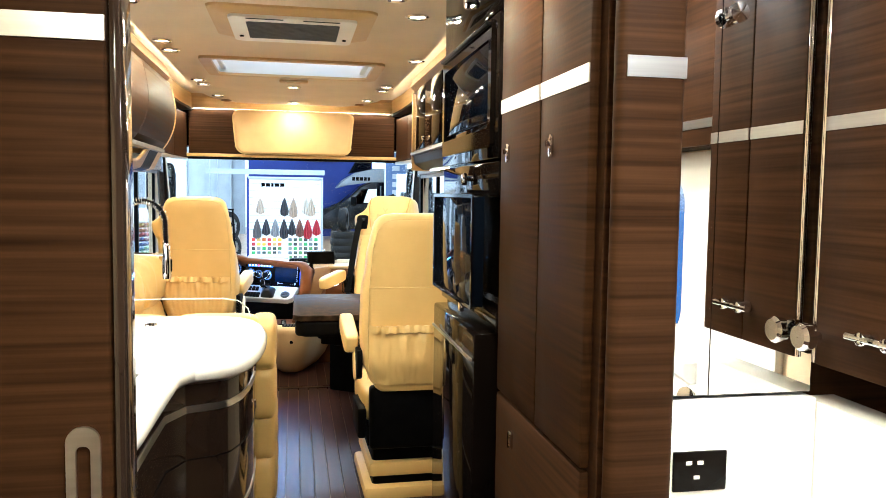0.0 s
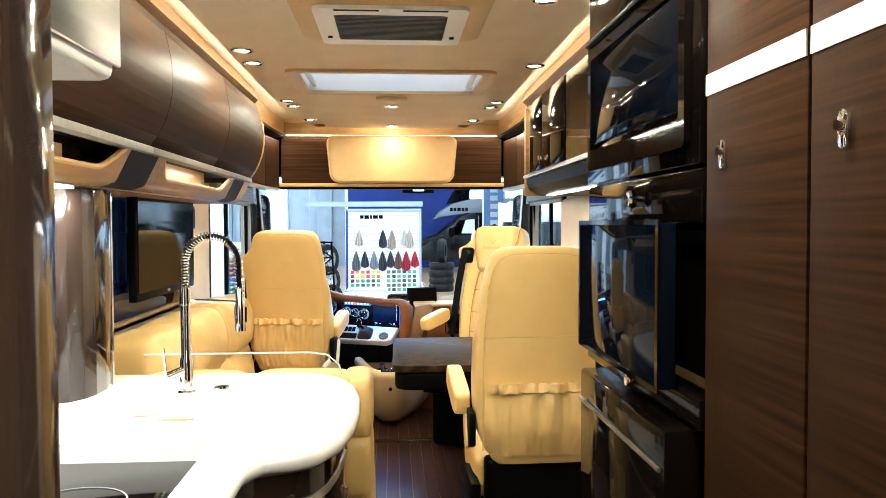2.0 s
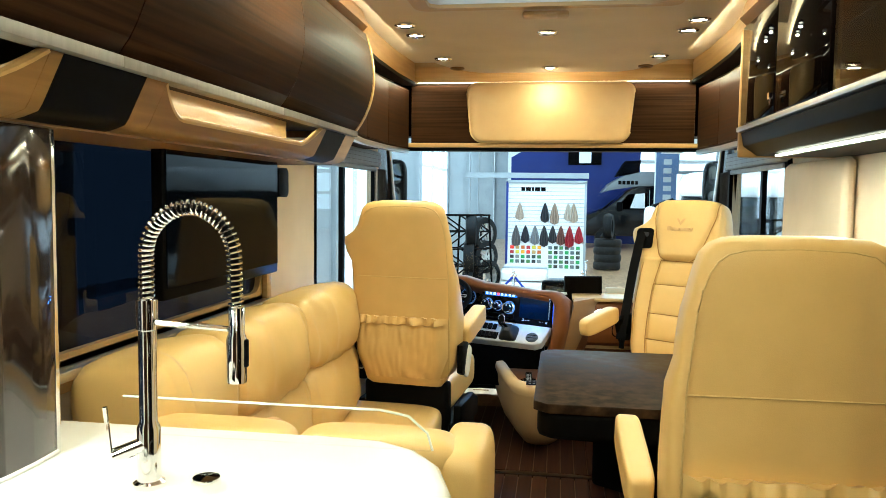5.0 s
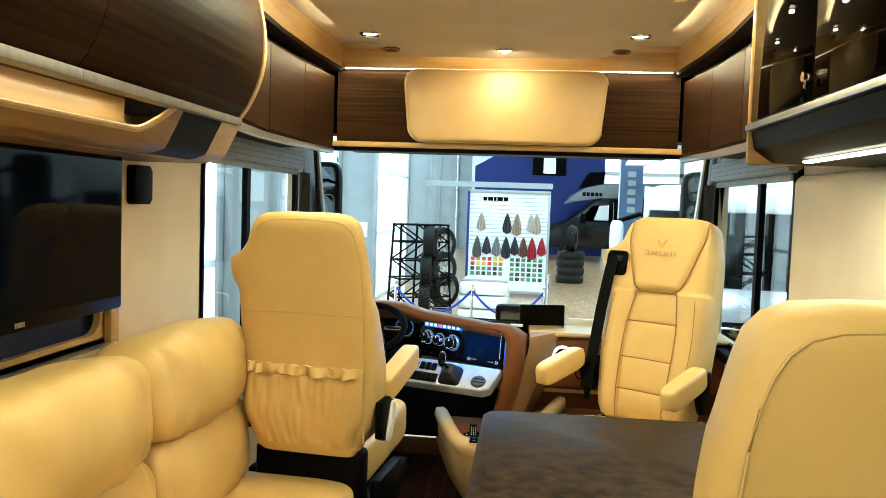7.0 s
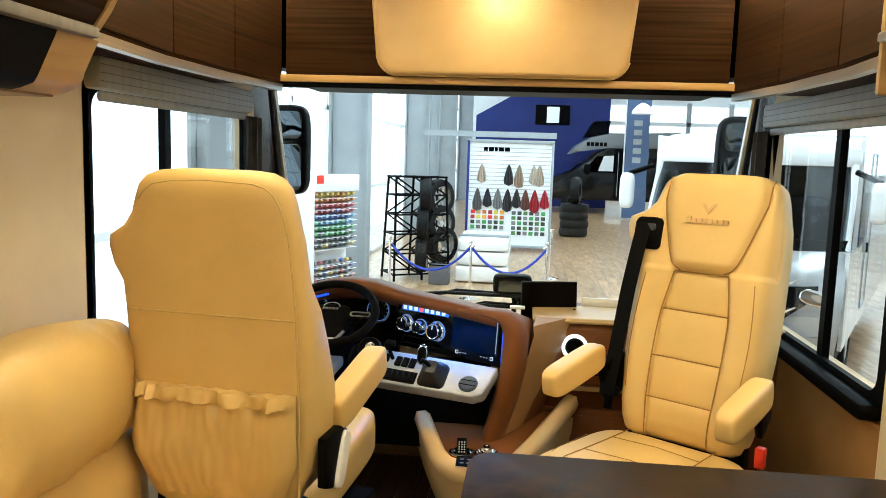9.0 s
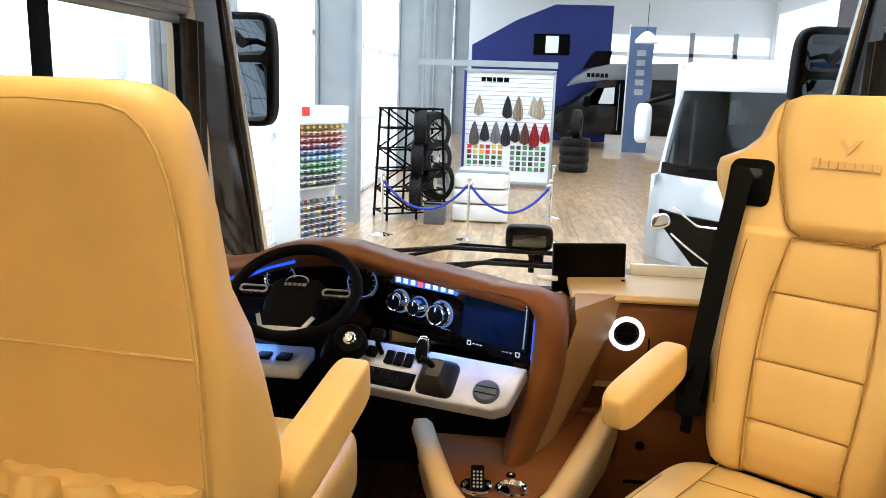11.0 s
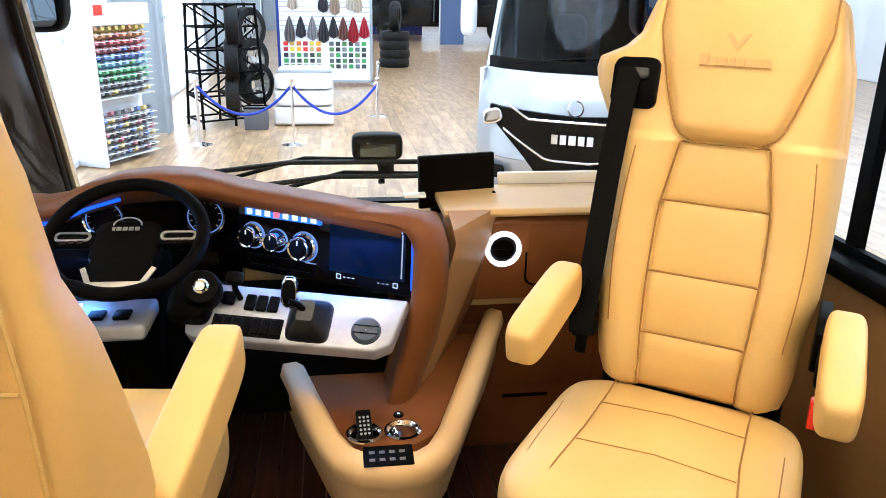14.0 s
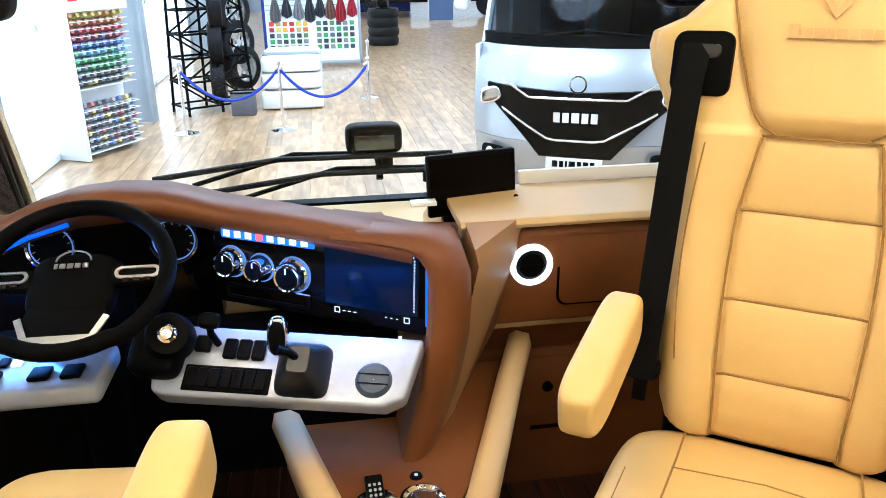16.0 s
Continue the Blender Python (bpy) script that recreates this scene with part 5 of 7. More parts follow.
    # belt outlet and strap
    part("belt_outlet", slab(0.098 if front else 0.105, 0.105, 0.018, 0.012, face((b * (0.196 if front else 0.203), 0.140 if front else 0.115, (1.138 if front else 1.155) + dz), (-1, 0.15 * b, 0), (b * 0.25, -0.05, 1)), 0.004), BLACK, s, "black belt outlet")
    if front:
        part("belt_slot", slab(0.062, 0.022, 0.008, 0.004, face((b * 0.198, 0.153, 1.158 + dz), (-1, 0.15 * b, 0), (b * 0.25, -0.05, 1)), 0.002), HIDE, s, "belt slot in the outlet")
    strap = [(b * 0.207, 0.138, 1.17), (b * 0.212, 0.150, 1.11), (b * 0.216, 0.172, 0.95), (b * 0.219, 0.186, 0.75), (b * 0.222, 0.20, 0.60)]
    strap = [(x, y + (0.014 if front else 0), z) for x, y, z in strap]
    part("belt", rings([[(x - 0.024, y, z + dz), (x + 0.024, y + 0.004, z + dz), (x + 0.024, y + 0.007, z + dz), (x - 0.024, y + 0.003, z + dz)] for x, y, z in strap]), WEB, s, "black belt strap")
    part("buckle", merge(box(b * 0.222 - 0.03, b * 0.222 + 0.03, 0.185, 0.215, 0.60 + dz, 0.63 + dz, 0.006), box(b * 0.222 - 0.012, b * 0.222 + 0.012, 0.19, 0.205, 0.555 + dz, 0.60 + dz, 0.003)), BLACK, s)
    if lock:
        part("belt_lock", box(-b * 0.25 - 0.013, -b * 0.25 + 0.013, 0.14, 0.17, 0.50 + dz, 0.56 + dz, 0.004), RED_P, s, "red belt lock button")
    if front:
        lean = pose(0, 0.12, 0.57 + dz, RECLINE) @ pose(0, -0.12, -0.57 - dz)
        for ob in list(s.children):
            if ob.name.split('.')[0] in ('backrest', 'front_cover', 'pocket', 'lower_skirt', 'emblem_stroke', 'emblem_wing', 'belt_outlet', 'belt_slot', 'belt', 'buckle') or (ob.name.split('.')[0] == 'seam' and max(v.co.z for v in ob.data.vertices) > 0.6 + dz):
                ob.data.transform(lean)
                for c in ob.children:
                    c.data.transform(lean)
    # armrests
    for sx in (-1, 1):
        ar = part("armrest", pad(0.068, 0.088, 0.30 if front else 0.37, pose(sx * (arm[0] - (0.016 if front and sx == b else 0)), arm[1], arm[2] + dz, -9 if front else 9), 12, 0.40 if front else 0.32), CREAM, s, "cream leather fold-down armrest")
        for kx in (-0.026, 0.026):
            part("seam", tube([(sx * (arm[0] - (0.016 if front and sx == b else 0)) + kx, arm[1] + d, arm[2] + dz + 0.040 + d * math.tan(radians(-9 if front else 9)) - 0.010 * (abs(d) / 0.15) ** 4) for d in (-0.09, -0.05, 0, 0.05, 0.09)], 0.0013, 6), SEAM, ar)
        part("armrest_arm", prism([(0.07, 0.74), (0.17, 0.74), (0.21, 0.72), (0.12, 0.60), (0.07, 0.62)], "x", sx * 0.235 - 0.012, sx * 0.235 + 0.012, 0.005), BLACK, ar).location.z = dz
        # Black on the passenger seat, painting the shade of the hollow under its armrest.
        part("armrest_cover", pad(0.024, 0.14, 0.06, pose(sx * 0.245, 0.17, 0.655 + dz, -25), 8, 0.5), BLACK if front else PLASTIC_W if b < 0 else CREAM, ar, "moulded hinge cover")
    # pedestal
    for sx in (-1, 1):
        # Raised on the other seats so its black stands for shade beside the cushion.
        part("side_cover", box(*sorted((sx * 0.24, sx * 0.20)), 0.10, 0.58 if front else 0.36, 0.33 + dz, (0.43 if front else 0.47) + dz, 0.012), BLACK, s)
    part("slider", box(-0.20, 0.20, 0.08, 0.60, 0.30 + dz, 0.39 + dz, 0.01), BLACK, s)
    ht = 0.30 + dz
    part("pedestal", merge(box(-0.17, 0.17, 0.12, 0.54, 0.0, ht, 0.02)), BLACK, s)
    if dz < 0:
        part("pedestal_cover", merge(box(-0.19, 0.19, 0.09, 0.57, 0.10, 0.17, 0.02), box(-0.21, 0.21, 0.07, 0.59, 0.0, 0.06, 0.015)), CREAM, s, "cream pedestal cover")
    return s


captain_seat("cream leather driver seat with gathered rear pocket", pose(-0.585, 4.625, 0, 0, 0, -7), 0.0, -1, False, arm=(0.222, 0.345, 0.79), length=0.72)
captain_seat("cream leather travel seat facing the table", pose(0.525, 3.06, 0, 0, 0, 1), -0.05, 1, False)
captain_seat("cream leather passenger seat turned to face the lounge", pose(0.688, 5.47, 0, 0, 0, 145), 0.035, 1, True, True, (0.266, 0.365, 0.728), 0.54)

# ---- table ----
tab = thing("table", "dark slate table with a rounded black edge", "table")
to = [(-0.005, 3.84), (0.04, 3.80), (0.30, 3.80), (1.02, 3.80), (1.02, 4.66), (0.06, 4.66), (0.02, 4.645), (0.0, 4.60)]
part("tabletop", prism(to, "z", 0.712, 0.742, 0.004), STONE, tab, "dark slate-look tabletop")
part("apron", prism([(x + 0.012 if x < 0.1 else x, y + (0.012 if y < 4.2 else -0.012)) for x, y in to], "z", 0.625, 0.712, 0.02, 3), BLACK, tab, "black rounded table edge")
part("leg", loft([(0.0, 0.50, 0.68, 4.10, 4.36), (0.03, 0.50, 0.68, 4.10, 4.36), (0.05, 0.56, 0.62, 4.18, 4.28), (0.63, 0.56, 0.62, 4.18, 4.28)], 24, 0.5), BLACK, tab)
th = thing("table_lamp_base", "small dark leather box on the table", "box")
part("body", box(0.93, 1.0, 4.48, 4.56, 0.7425, 0.83, 0.012, 3), BROWN_GLOSS, th)
part("lid", box(0.945, 0.985, 4.495, 4.545, 0.8305, 0.86, 0.01, 3), BLACK, th)

# ---- dashboard ----
dash = thing("dashboard", "brown leather dashboard with a lit black panel", "dashboard")
ST = [(-1.07, 5.98, 0.80), (-0.9, 5.93, 0.812), (-0.80, 5.89, 0.835), (-0.72, 5.87, 0.872), (-0.64, 5.86, 0.897), (-0.55, 5.855, 0.906), (-0.46, 5.855, 0.900), (-0.40, 5.86, 0.882), (-0.35, 5.855, 0.868), (-0.28, 5.815, 0.864),
      (-0.2, 5.77, 0.860), (-0.08, 5.70, 0.853), (0.02, 5.645, 0.843)]
part("top_cover", rings([[(x, yf + 0.012, zf - 0.045), (x, yf - 0.006, zf - 0.03), (x, yf - 0.010, zf - 0.014), (x, yf, zf), (x, yf + 0.03, zf + 0.008), (x, yf + 0.12, zf + 0.002), (x, yf + 0.30, min(zf - 0.03, 0.77)), (x, 6.42, 0.66), (x, 6.42, 0.60), (x, yf + 0.06, zf - 0.07)] for x, yf, zf in ST]), BROWN, dash, "curved brown leather top", 75)
part("cowl", prism([(5.95, 0.50), (6.0, 0.69), (6.2, 0.67), (6.5, 0.59), (7.04, 0.495), (7.04, 0.44)], "x", -0.99, 0.99), TAN, dash, "pale shelf below the windscreen")
part("lip_light", tube([(x, yf + 0.004, zf - 0.046) for x, yf, zf in ST[:5]], 0.0045), LED_BLUE, dash, "blue glow strip")
P0, U, V = Vector((-0.375, 5.868, 0.665)), Vector((0.42, -0.245, 0.0)), Vector((0.05, 0.085, 1))
PN = face(P0, U, V)
UL = U.length
panel = part("instrument_panel", box(0.0, UL, 0.0, 0.175, -0.02, 0.0, 0.004, 2, PN), GLOSS, dash, "black gloss centre panel")
part("panel_edge_light", tube([PN @ Vector(p) for p in ((0.02, 0.178, 0.002), (0.25, 0.180, 0.002), (UL - 0.03, 0.178, 0.002), (UL - 0.004, 0.165, 0.003), (UL - 0.002, 0.02, 0.003))], 0.0035), LED_BLUE, panel, "blue light line round the panel")
bar_ = part("button_bar", box(0.025, 0.245, 0.142, 0.164, 0.0, 0.008, 0.003, 1, PN), LED_BAR, panel, "row of lit buttons")
for i in range(8):
    part("button", box(0.034 + i * 0.026, 0.050 + i * 0.026, 0.146, 0.160, 0.008, 0.0105, 0.001, 1, PN), RED if i == 3 else ICON, bar_)
for dx, dy, r in ((0.048, 0.092, 0.027), (0.118, 0.088, 0.024), (0.195, 0.083, 0.030)):
    dk = part("climate_dial", lathe([(r * 1.12, 0.0), (r * 1.12, 0.008), (r, 0.012), (r, 0.030), (r * 0.9, 0.035), (r * 0.75, 0.033)], 32, PN @ pose(dx, dy, 0)), CHROME, panel, "chrome climate dial")
    part("dial_face", cyl(r * 0.78, 0.004, PN @ pose(dx, dy, 0.032)), BLACK, dk)
    part("dial_pointer", box(dx - 0.001, dx + 0.001, dy + r * 0.3, dy + r * 0.7, 0.034, 0.036, 0, 1, PN), ICON, dk)
    part("dial_glow", lathe([(r * 1.14, 0.0005), (r * 1.26, 0.0005), (r * 1.26, 0.002), (r * 1.14, 0.002)], 28, PN @ pose(dx, dy, 0)), LED_DIM, dk)
part("dial_link", box(0.06, 0.18, 0.084, 0.090, 0.002, 0.006, 0.001, 1, PN), CHROME, panel)
sc = part("display", box(0.265, 0.465, 0.035, 0.158, 0.0, 0.004, 0.002, 1, PN), DISPLAY, panel, "dark navigation display")
part("dotted_edge", merge(*[box(0.268 + i * 0.0062, 0.2705 + i * 0.0062, 0.151, 0.154, 0.0042, 0.005, 0, 1, PN) for i in range(31)], *[box(0.456, 0.459, 0.045 + i * 0.0062, 0.0475 + i * 0.0062, 0.0042, 0.005, 0, 1, PN) for i in range(17)]), ICON, sc)
part("symbol", merge(*[b for cx in (0.285, 0.435) for b in (box(cx, cx + 0.012, 0.018, 0.0195, 0.0002, 0.001, 0, 1, PN), box(cx, cx + 0.012, 0.0285, 0.030, 0.0002, 0.001, 0, 1, PN), box(cx, cx + 0.0015, 0.018, 0.030, 0.0002, 0.001, 0, 1, PN), box(cx + 0.0105, cx + 0.012, 0.018, 0.030, 0.0002, 0.001, 0, 1, PN))],
                     *[box(0.303 + i * 0.012, 0.309 + i * 0.012, 0.023, 0.0245, 0.0002, 0.001, 0, 1, PN) for i in range(3)], *[box(0.395 + i * 0.012, 0.399 + i * 0.012, 0.023, 0.0245, 0.0002, 0.001, 0, 1, PN) for i in range(3)]), ICON, panel)
part("tray", framed(0.20, 0.032, 0.008, 0.185, 0.020, 0.006, 0.004, PN @ pose(0.13, 0.03, 0)), BLACK, panel)
part("tray_trim", box(0.20, 0.232, 0.044, 0.047, 0.002, 0.006, 0, 1, PN), CHROME, panel)
# hooded cluster and left panel
part("binnacle", rings([[(x, 5.925, z0), (x, 5.94, zt), (x, 5.99, zt), (x, 5.99, z0)] for x, z0, zt in ((-1.07, 0.60, 0.765), (-0.80, 0.60, 0.80), (-0.66, 0.60, 0.858), (-0.55, 0.60, 0.868), (-0.44, 0.60, 0.858), (-0.372, 0.60, 0.83))]), GLOSS, dash, "black instrument binnacle")
for cx, cz, r in ((-0.455, 0.785, 0.046), (-0.70, 0.785, 0.046)):
    gm = face((cx, 5.926, cz), (1, 0, 0), (0, 0.12, 1))
    ga = part("gauge", lathe([(r, 0.0), (r + 0.006, 0.0), (r + 0.004, 0.010), (r, 0.006)], 36, gm), CHROME, dash, "chrome-ringed gauge")
    part("gauge_face", cyl(r - 0.001, 0.003, gm @ pose(0, 0, 0.001)), BLACK, ga)
    part("gauge_marks", merge(*[box(r * 0.72, r * 0.86, -0.0008, 0.0008, 0.003, 0.0036, 0, 1, gm @ pose(0, 0, 0, 0, 0, -40 + i * 26)) for i in range(11)]), GREY, ga)
    part("gauge_glow", lathe([(r * 0.90, 0.003), (r * 0.96, 0.003), (r * 0.96, 0.0036), (r * 0.90, 0.0036)], 36, gm), LED_DIM, ga)
# silver shelf
SV = face((-0.455, 5.660, 0.652), (0.475, -0.115, -0.018), (0.02, 0.13, 0.105))
SN = SV
shelf = part("control_shelf", prism([(0.0, -0.068), (0.02, -0.075), (0.43, -0.070), (0.465, -0.050), (0.49, 0.065), (0.03, 0.065), (-0.02, 0.02)], "z", -0.05, 0.0, 0.008, 3), SILVER, dash, "silver control shelf")
shelf.data.transform(SN)
lsh = part("control_shelf", box(-0.90, -0.545, 5.58, 5.74, 0.605, 0.645, 0.012, 3), SILVER, dash, "silver switch shelf by the wheel")
for i, (lx, ly) in enumerate(((-0.82, 5.63), (-0.74, 5.625), (-0.655, 5.63), (-0.60, 5.63))):
    part("rocker_switch", box(lx - 0.018, lx + 0.018, ly - 0.022, ly + 0.022, 0.645, 0.655, 0.004), BLACK, lsh)
part("lamp_knob", lathe([(0.001, 0), (0.014, 0), (0.013, 0.018), (0.009, 0.024), (0.001, 0.025)], 20, pose(-0.77, 5.60, 0.645)), BLACK, lsh)
for i in range(6):
    part("window_button", box(-0.84 + i * 0.024, -0.822 + i * 0.024, 5.67, 5.70, 0.645, 0.653, 0.003), ICON if i % 2 else BLACK, lsh)
for i in range(7):
    part("rocker_switch", box(0.062 + i * 0.0215, 0.0815 + i * 0.0215, -0.058, -0.020, 0.0, 0.006, 0.002, 1, SN @ pose(0, 0, 0.002)), BLACK, shelf)
part("switch_bezel", box(0.056, 0.218, -0.064, -0.014, 0.0, 0.004, 0.002, 1, SN), BLACK, shelf)
part("rocker_switch", box(0.065, 0.095, 0.010, 0.042, 0.0, 0.012, 0.003, 1, SN), BLACK, shelf)
for i in range(3):
    part("rocker_switch", box(0.12 + i * 0.027, 0.144 + i * 0.027, 0.0, 0.04, 0.0, 0.010, 0.003, 1, SN), BLACK, shelf)
part("brake_lever", merge(tube([SN @ Vector(p) for p in ((0.105, 0.03, 0.0), (0.10, 0.035, 0.035), (0.10, 0.045, 0.055))], 0.007), pad(0.04, 0.02, 0.03, SN @ pose(0.10, 0.05, 0.058), 6, 0.6)), BLACK, shelf, "small black hand lever")
part("gear_boot", loft([(0.0, -0.05, 0.05, -0.052, 0.052), (0.012, -0.048, 0.046, -0.05, 0.05), (0.03, -0.036, 0.030, -0.036, 0.040), (0.045, -0.022, 0.016, -0.02, 0.03)], 28, 0.35), HIDE, shelf, "crumpled black leather gear boot").data.transform(SN @ pose(0.275, -0.012, 0))
part("gear_lever", tube([SN @ Vector(p) for p in ((0.27, -0.005, 0.035), (0.255, 0.0, 0.055), (0.238, 0.0, 0.066))], 0.008), BLACK, shelf)
kn = part("gear_knob", pad(0.040, 0.074, 0.036, face((-0.232, 5.605, 0.70), (1, -0.1, 0), (0.12, 0.3, 1)) @ pose(0, 0, 0, -90), 10, 0.75), CHROME, shelf, "chrome-rimmed gear knob")
part("gear_knob_face", pad(0.030, 0.060, 0.012, face((-0.233, 5.5855, 0.705), (1, -0.1, 0), (0.12, 0.3, 1)) @ pose(0, 0, 0, -90), 10, 0.8), BLACK, kn)
av = part("air_vent", lathe([(0.001, 0.006), (0.026, 0.008), (0.032, 0.004), (0.034, 0.0), (0.030, -0.002)], 32, SN @ pose(0.405, -0.022, 0.0)), paint("blue_black_vent", (0.03, 0.045, 0.07), 0.35), shelf, "round blue-black air vent")
part("vent_slat", merge(box(-0.028, 0.028, 0.008, 0.010, 0.007, 0.0095, 0, 1, SN @ pose(0.405, -0.022, 0)), box(-0.028, 0.028, -0.010, -0.008, 0.007, 0.0095, 0, 1, SN @ pose(0.405, -0.022, 0))), BLACK, av)
kh = part("ignition", merge(pad(0.095, 0.06, 0.10, SN @ pose(0.005, 0.0, 0.02), 8, 0.5), lathe([(0.001, 0.0), (0.036, 0.0), (0.042, -0.012), (0.046, -0.05), (0.001, -0.05)], 28, face((-0.424, 5.6125, 0.7175), (0.95, 0.12, 0), (0, 0.6, 0.8)))), BLACK, dash, "black ignition housing")
part("key_ring", lathe([(0.001, 0.0), (0.014, 0.0), (0.017, 0.004), (0.013, 0.008), (0.009, 0.006), (0.001, 0.007)], 24, face((-0.424, 5.612, 0.718), (0.95, 0.12, 0), (0, 0.6, 0.8))), CHROME, kh, "chrome key switch")
part("column_cover", loft([(0.30, -0.65, -0.55, 5.74, 5.9), (0.55, -0.66, -0.54, 5.74, 5.9), (0.70, -0.67, -0.53, 5.72, 5.9), (0.76, -0.65, -0.55, 5.72, 5.9)], 24, 0.5), BLACK, dash, "black steering column cover")
part("under_panel", box(-1.07, 0.0, 5.76, 5.90, 0.30, 0.62, 0.01), BLACK, dash)

# steering wheel
wheel = thing("steering_wheel", "black leather steering wheel with silver trim", "steering wheel")
WM = face((-0.582, 5.665, 0.818), (1, -0.03, 0), (0, 0.86, 0.51))
R = 0.164
rim = [(R * (1.0 if math.sin(2 * math.pi * i / 48) > -0.8 else 0.965) * math.cos(2 * math.pi * i / 48), R * (1.0 if math.sin(2 * math.pi * i / 48) > -0.8 else 0.95) * math.sin(2 * math.pi * i / 48), 0) for i in range(49)]
part("rim", tube([WM @ Vector(p) for p in rim], 0.0155, 12), WHEEL, wheel, "black leather rim")
part("hub", pad(0.15, 0.05, 0.14, WM @ pose(0, -0.012, -0.02) @ pose(0, 0, 0, 0), 12, 0.55), WHEEL, wheel)
for s in (-1, 1):
    sp = part("spoke", box(*sorted((s * 0.06, s * 0.165)), -0.02, 0.022, -0.02, 0.0, 0.008, 2, WM), WHEEL, wheel)
    part("spoke_trim", framed(0.078, 0.026, 0.012, 0.066, 0.016, 0.008, 0.003, WM @ pose(s * 0.112, 0.002, 0.001)), ALU, sp, "silver spoke trim")
    part("spoke_buttons", merge(*[box(s * 0.112 - 0.024 + k * 0.018, s * 0.112 - 0.012 + k * 0.018, -0.018, -0.010, 0.001, 0.003, 0, 1, WM) for k in range(3)]), BROWN_GLOSS, sp)
lo = part("lower_spoke", prism([(-0.062, -0.06), (0.062, -0.06), (0.07, -0.10), (0.04, -0.158), (-0.04, -0.158), (-0.07, -0.10)], "z", -0.02, 0.0, 0.004), WHEEL, wheel)
lo.data.transform(WM)
tr = prism([(-0.068, -0.085), (-0.05, -0.125), (0.05, -0.125), (0.068, -0.085), (0.078, -0.09), (0.055, -0.142), (-0.055, -0.142), (-0.078, -0.09)], "z", 0.0, 0.004)
tr.transform(WM)
part("lower_trim", tr, ALU, wheel, "silver lower spoke trim")
part("maker_mark", bars(-0.03, 0.012, (0.006, 0.010, 0.010, 0.010, 0.010), 0.010, 0.003, WM @ pose(0, 0, 0.009)), ALU, wheel)
part("emblem_arc", tube([WM @ Vector((0.03 * math.cos(a / 10 * math.pi), 0.03 + 0.022 * math.sin(a / 10 * math.pi), 0.008)) for a in range(11)], 0.0018), ALU, wheel)
stk = part("stalk", tube([(-0.53, 5.76, 0.76), (-0.47, 5.75, 0.765), (-0.44, 5.74, 0.77)], 0.007), WHEEL, wheel)

# wing beside the panel and passenger side
FR = [(0.29, 0.166, 0.026), (0.36, 0.166, 0.030), (0.41, 0.165, 0.034), (0.445, 0.162, 0.038), (0.468, 0.154, 0.045), (0.482, 0.138, 0.052), (0.488, 0.115, 0.058), (0.489, 0.06, 0.060), (0.487, 0.0, 0.060), (0.475, -0.10, 0.055), (0.452, -0.20, 0.048), (0.435, -0.27, 0.045)]
loops = []
for i, (u, v, w) in enumerate(FR):
    a, b = FR[max(i - 1, 0)], FR[min(i + 1, len(FR) - 1)]
    d = Vector((b[0] - a[0], b[1] - a[1], 0)).normalized()
    o = Vector((-d.y, d.x, 0))
    c, n = Vector((u, v, 0)), Vector((0, 0, 1))
    front = [c - o * 0.004 + n * 0.002, c + o * 0.002 + n * 0.016, c + o * w * 0.30 + n * 0.024, c + o * w * 0.62 + n * 0.020, c + o * w * 0.88 + n * 0.006, c + o * w - n * 0.02, c + o * w * 1.02 - n * 0.06]
    lp = [PN @ p for p in front]
    sag = 0.09 * max(0.0, o.y)
    lp += [lp[-1] + Vector((0.02, 0.28, -sag)), lp[0] + Vector((0, 0.28, -0.02))]
    loops.append(lp)
wing = part("wing", rings(loops), BROWN, dash, "brown leather frame curving down beside the panel", 50)
part("tan_band", rings([[(x, y, z) for x, y in q] for z, q in ((0.40, [(0.045, 5.64), (0.115, 5.76), (0.19, 5.97), (0.09, 5.97)]), (0.55, [(0.085, 5.655), (0.185, 5.79), (0.25, 5.97), (0.12, 5.97)]), (0.70, [(0.135, 5.672), (0.25, 5.83), (0.31, 5.97), (0.15, 5.97)]), (0.775, [(0.155, 5.685), (0.272, 5.85), (0.34, 5.97), (0.17, 5.97)]), (0.803, [(0.15, 5.70), (0.27, 5.86), (0.36, 5.98), (0.17, 5.98)]))]), CARAMEL, dash, "caramel leather band beside the frame")
pd = thing("passenger_dash", "brown leather passenger dashboard with a vent", "dashboard")
part("body", prism([(5.885, 0.545), (5.875, 0.60), (5.87, 0.765), (5.89, 0.785), (6.3, 0.785), (6.3, 0.40), (6.02, 0.40), (6.0, 0.50)], "x", 0.19, 1.07, 0.006), BROWN, pd)
part("cheek", rings([[(x, y, z) for x, y in q] for z, q in ((0.40, [(0.12, 5.78), (0.20, 5.95), (0.20, 6.1), (0.08, 6.1)]), (0.55, [(0.19, 5.80), (0.24, 5.885), (0.24, 6.1), (0.10, 6.1)]), (0.765, [(0.262, 5.85), (0.285, 5.872), (0.27, 6.1), (0.16, 6.1)]))]), BROWN, pd)
part("ledge", merge(prism([(5.86, 0.785), (5.855, 0.795), (5.87, 0.805), (6.12, 0.805), (6.14, 0.80), (6.14, 0.785)], "x", 0.15, 1.07, 0.004), prism([(6.141, 0.62), (6.142, 0.80), (6.18, 0.79), (6.5, 0.62), (6.5, 0.58)], "x", 0.15, 1.05)), TAN, pd, "pale leather ledge")
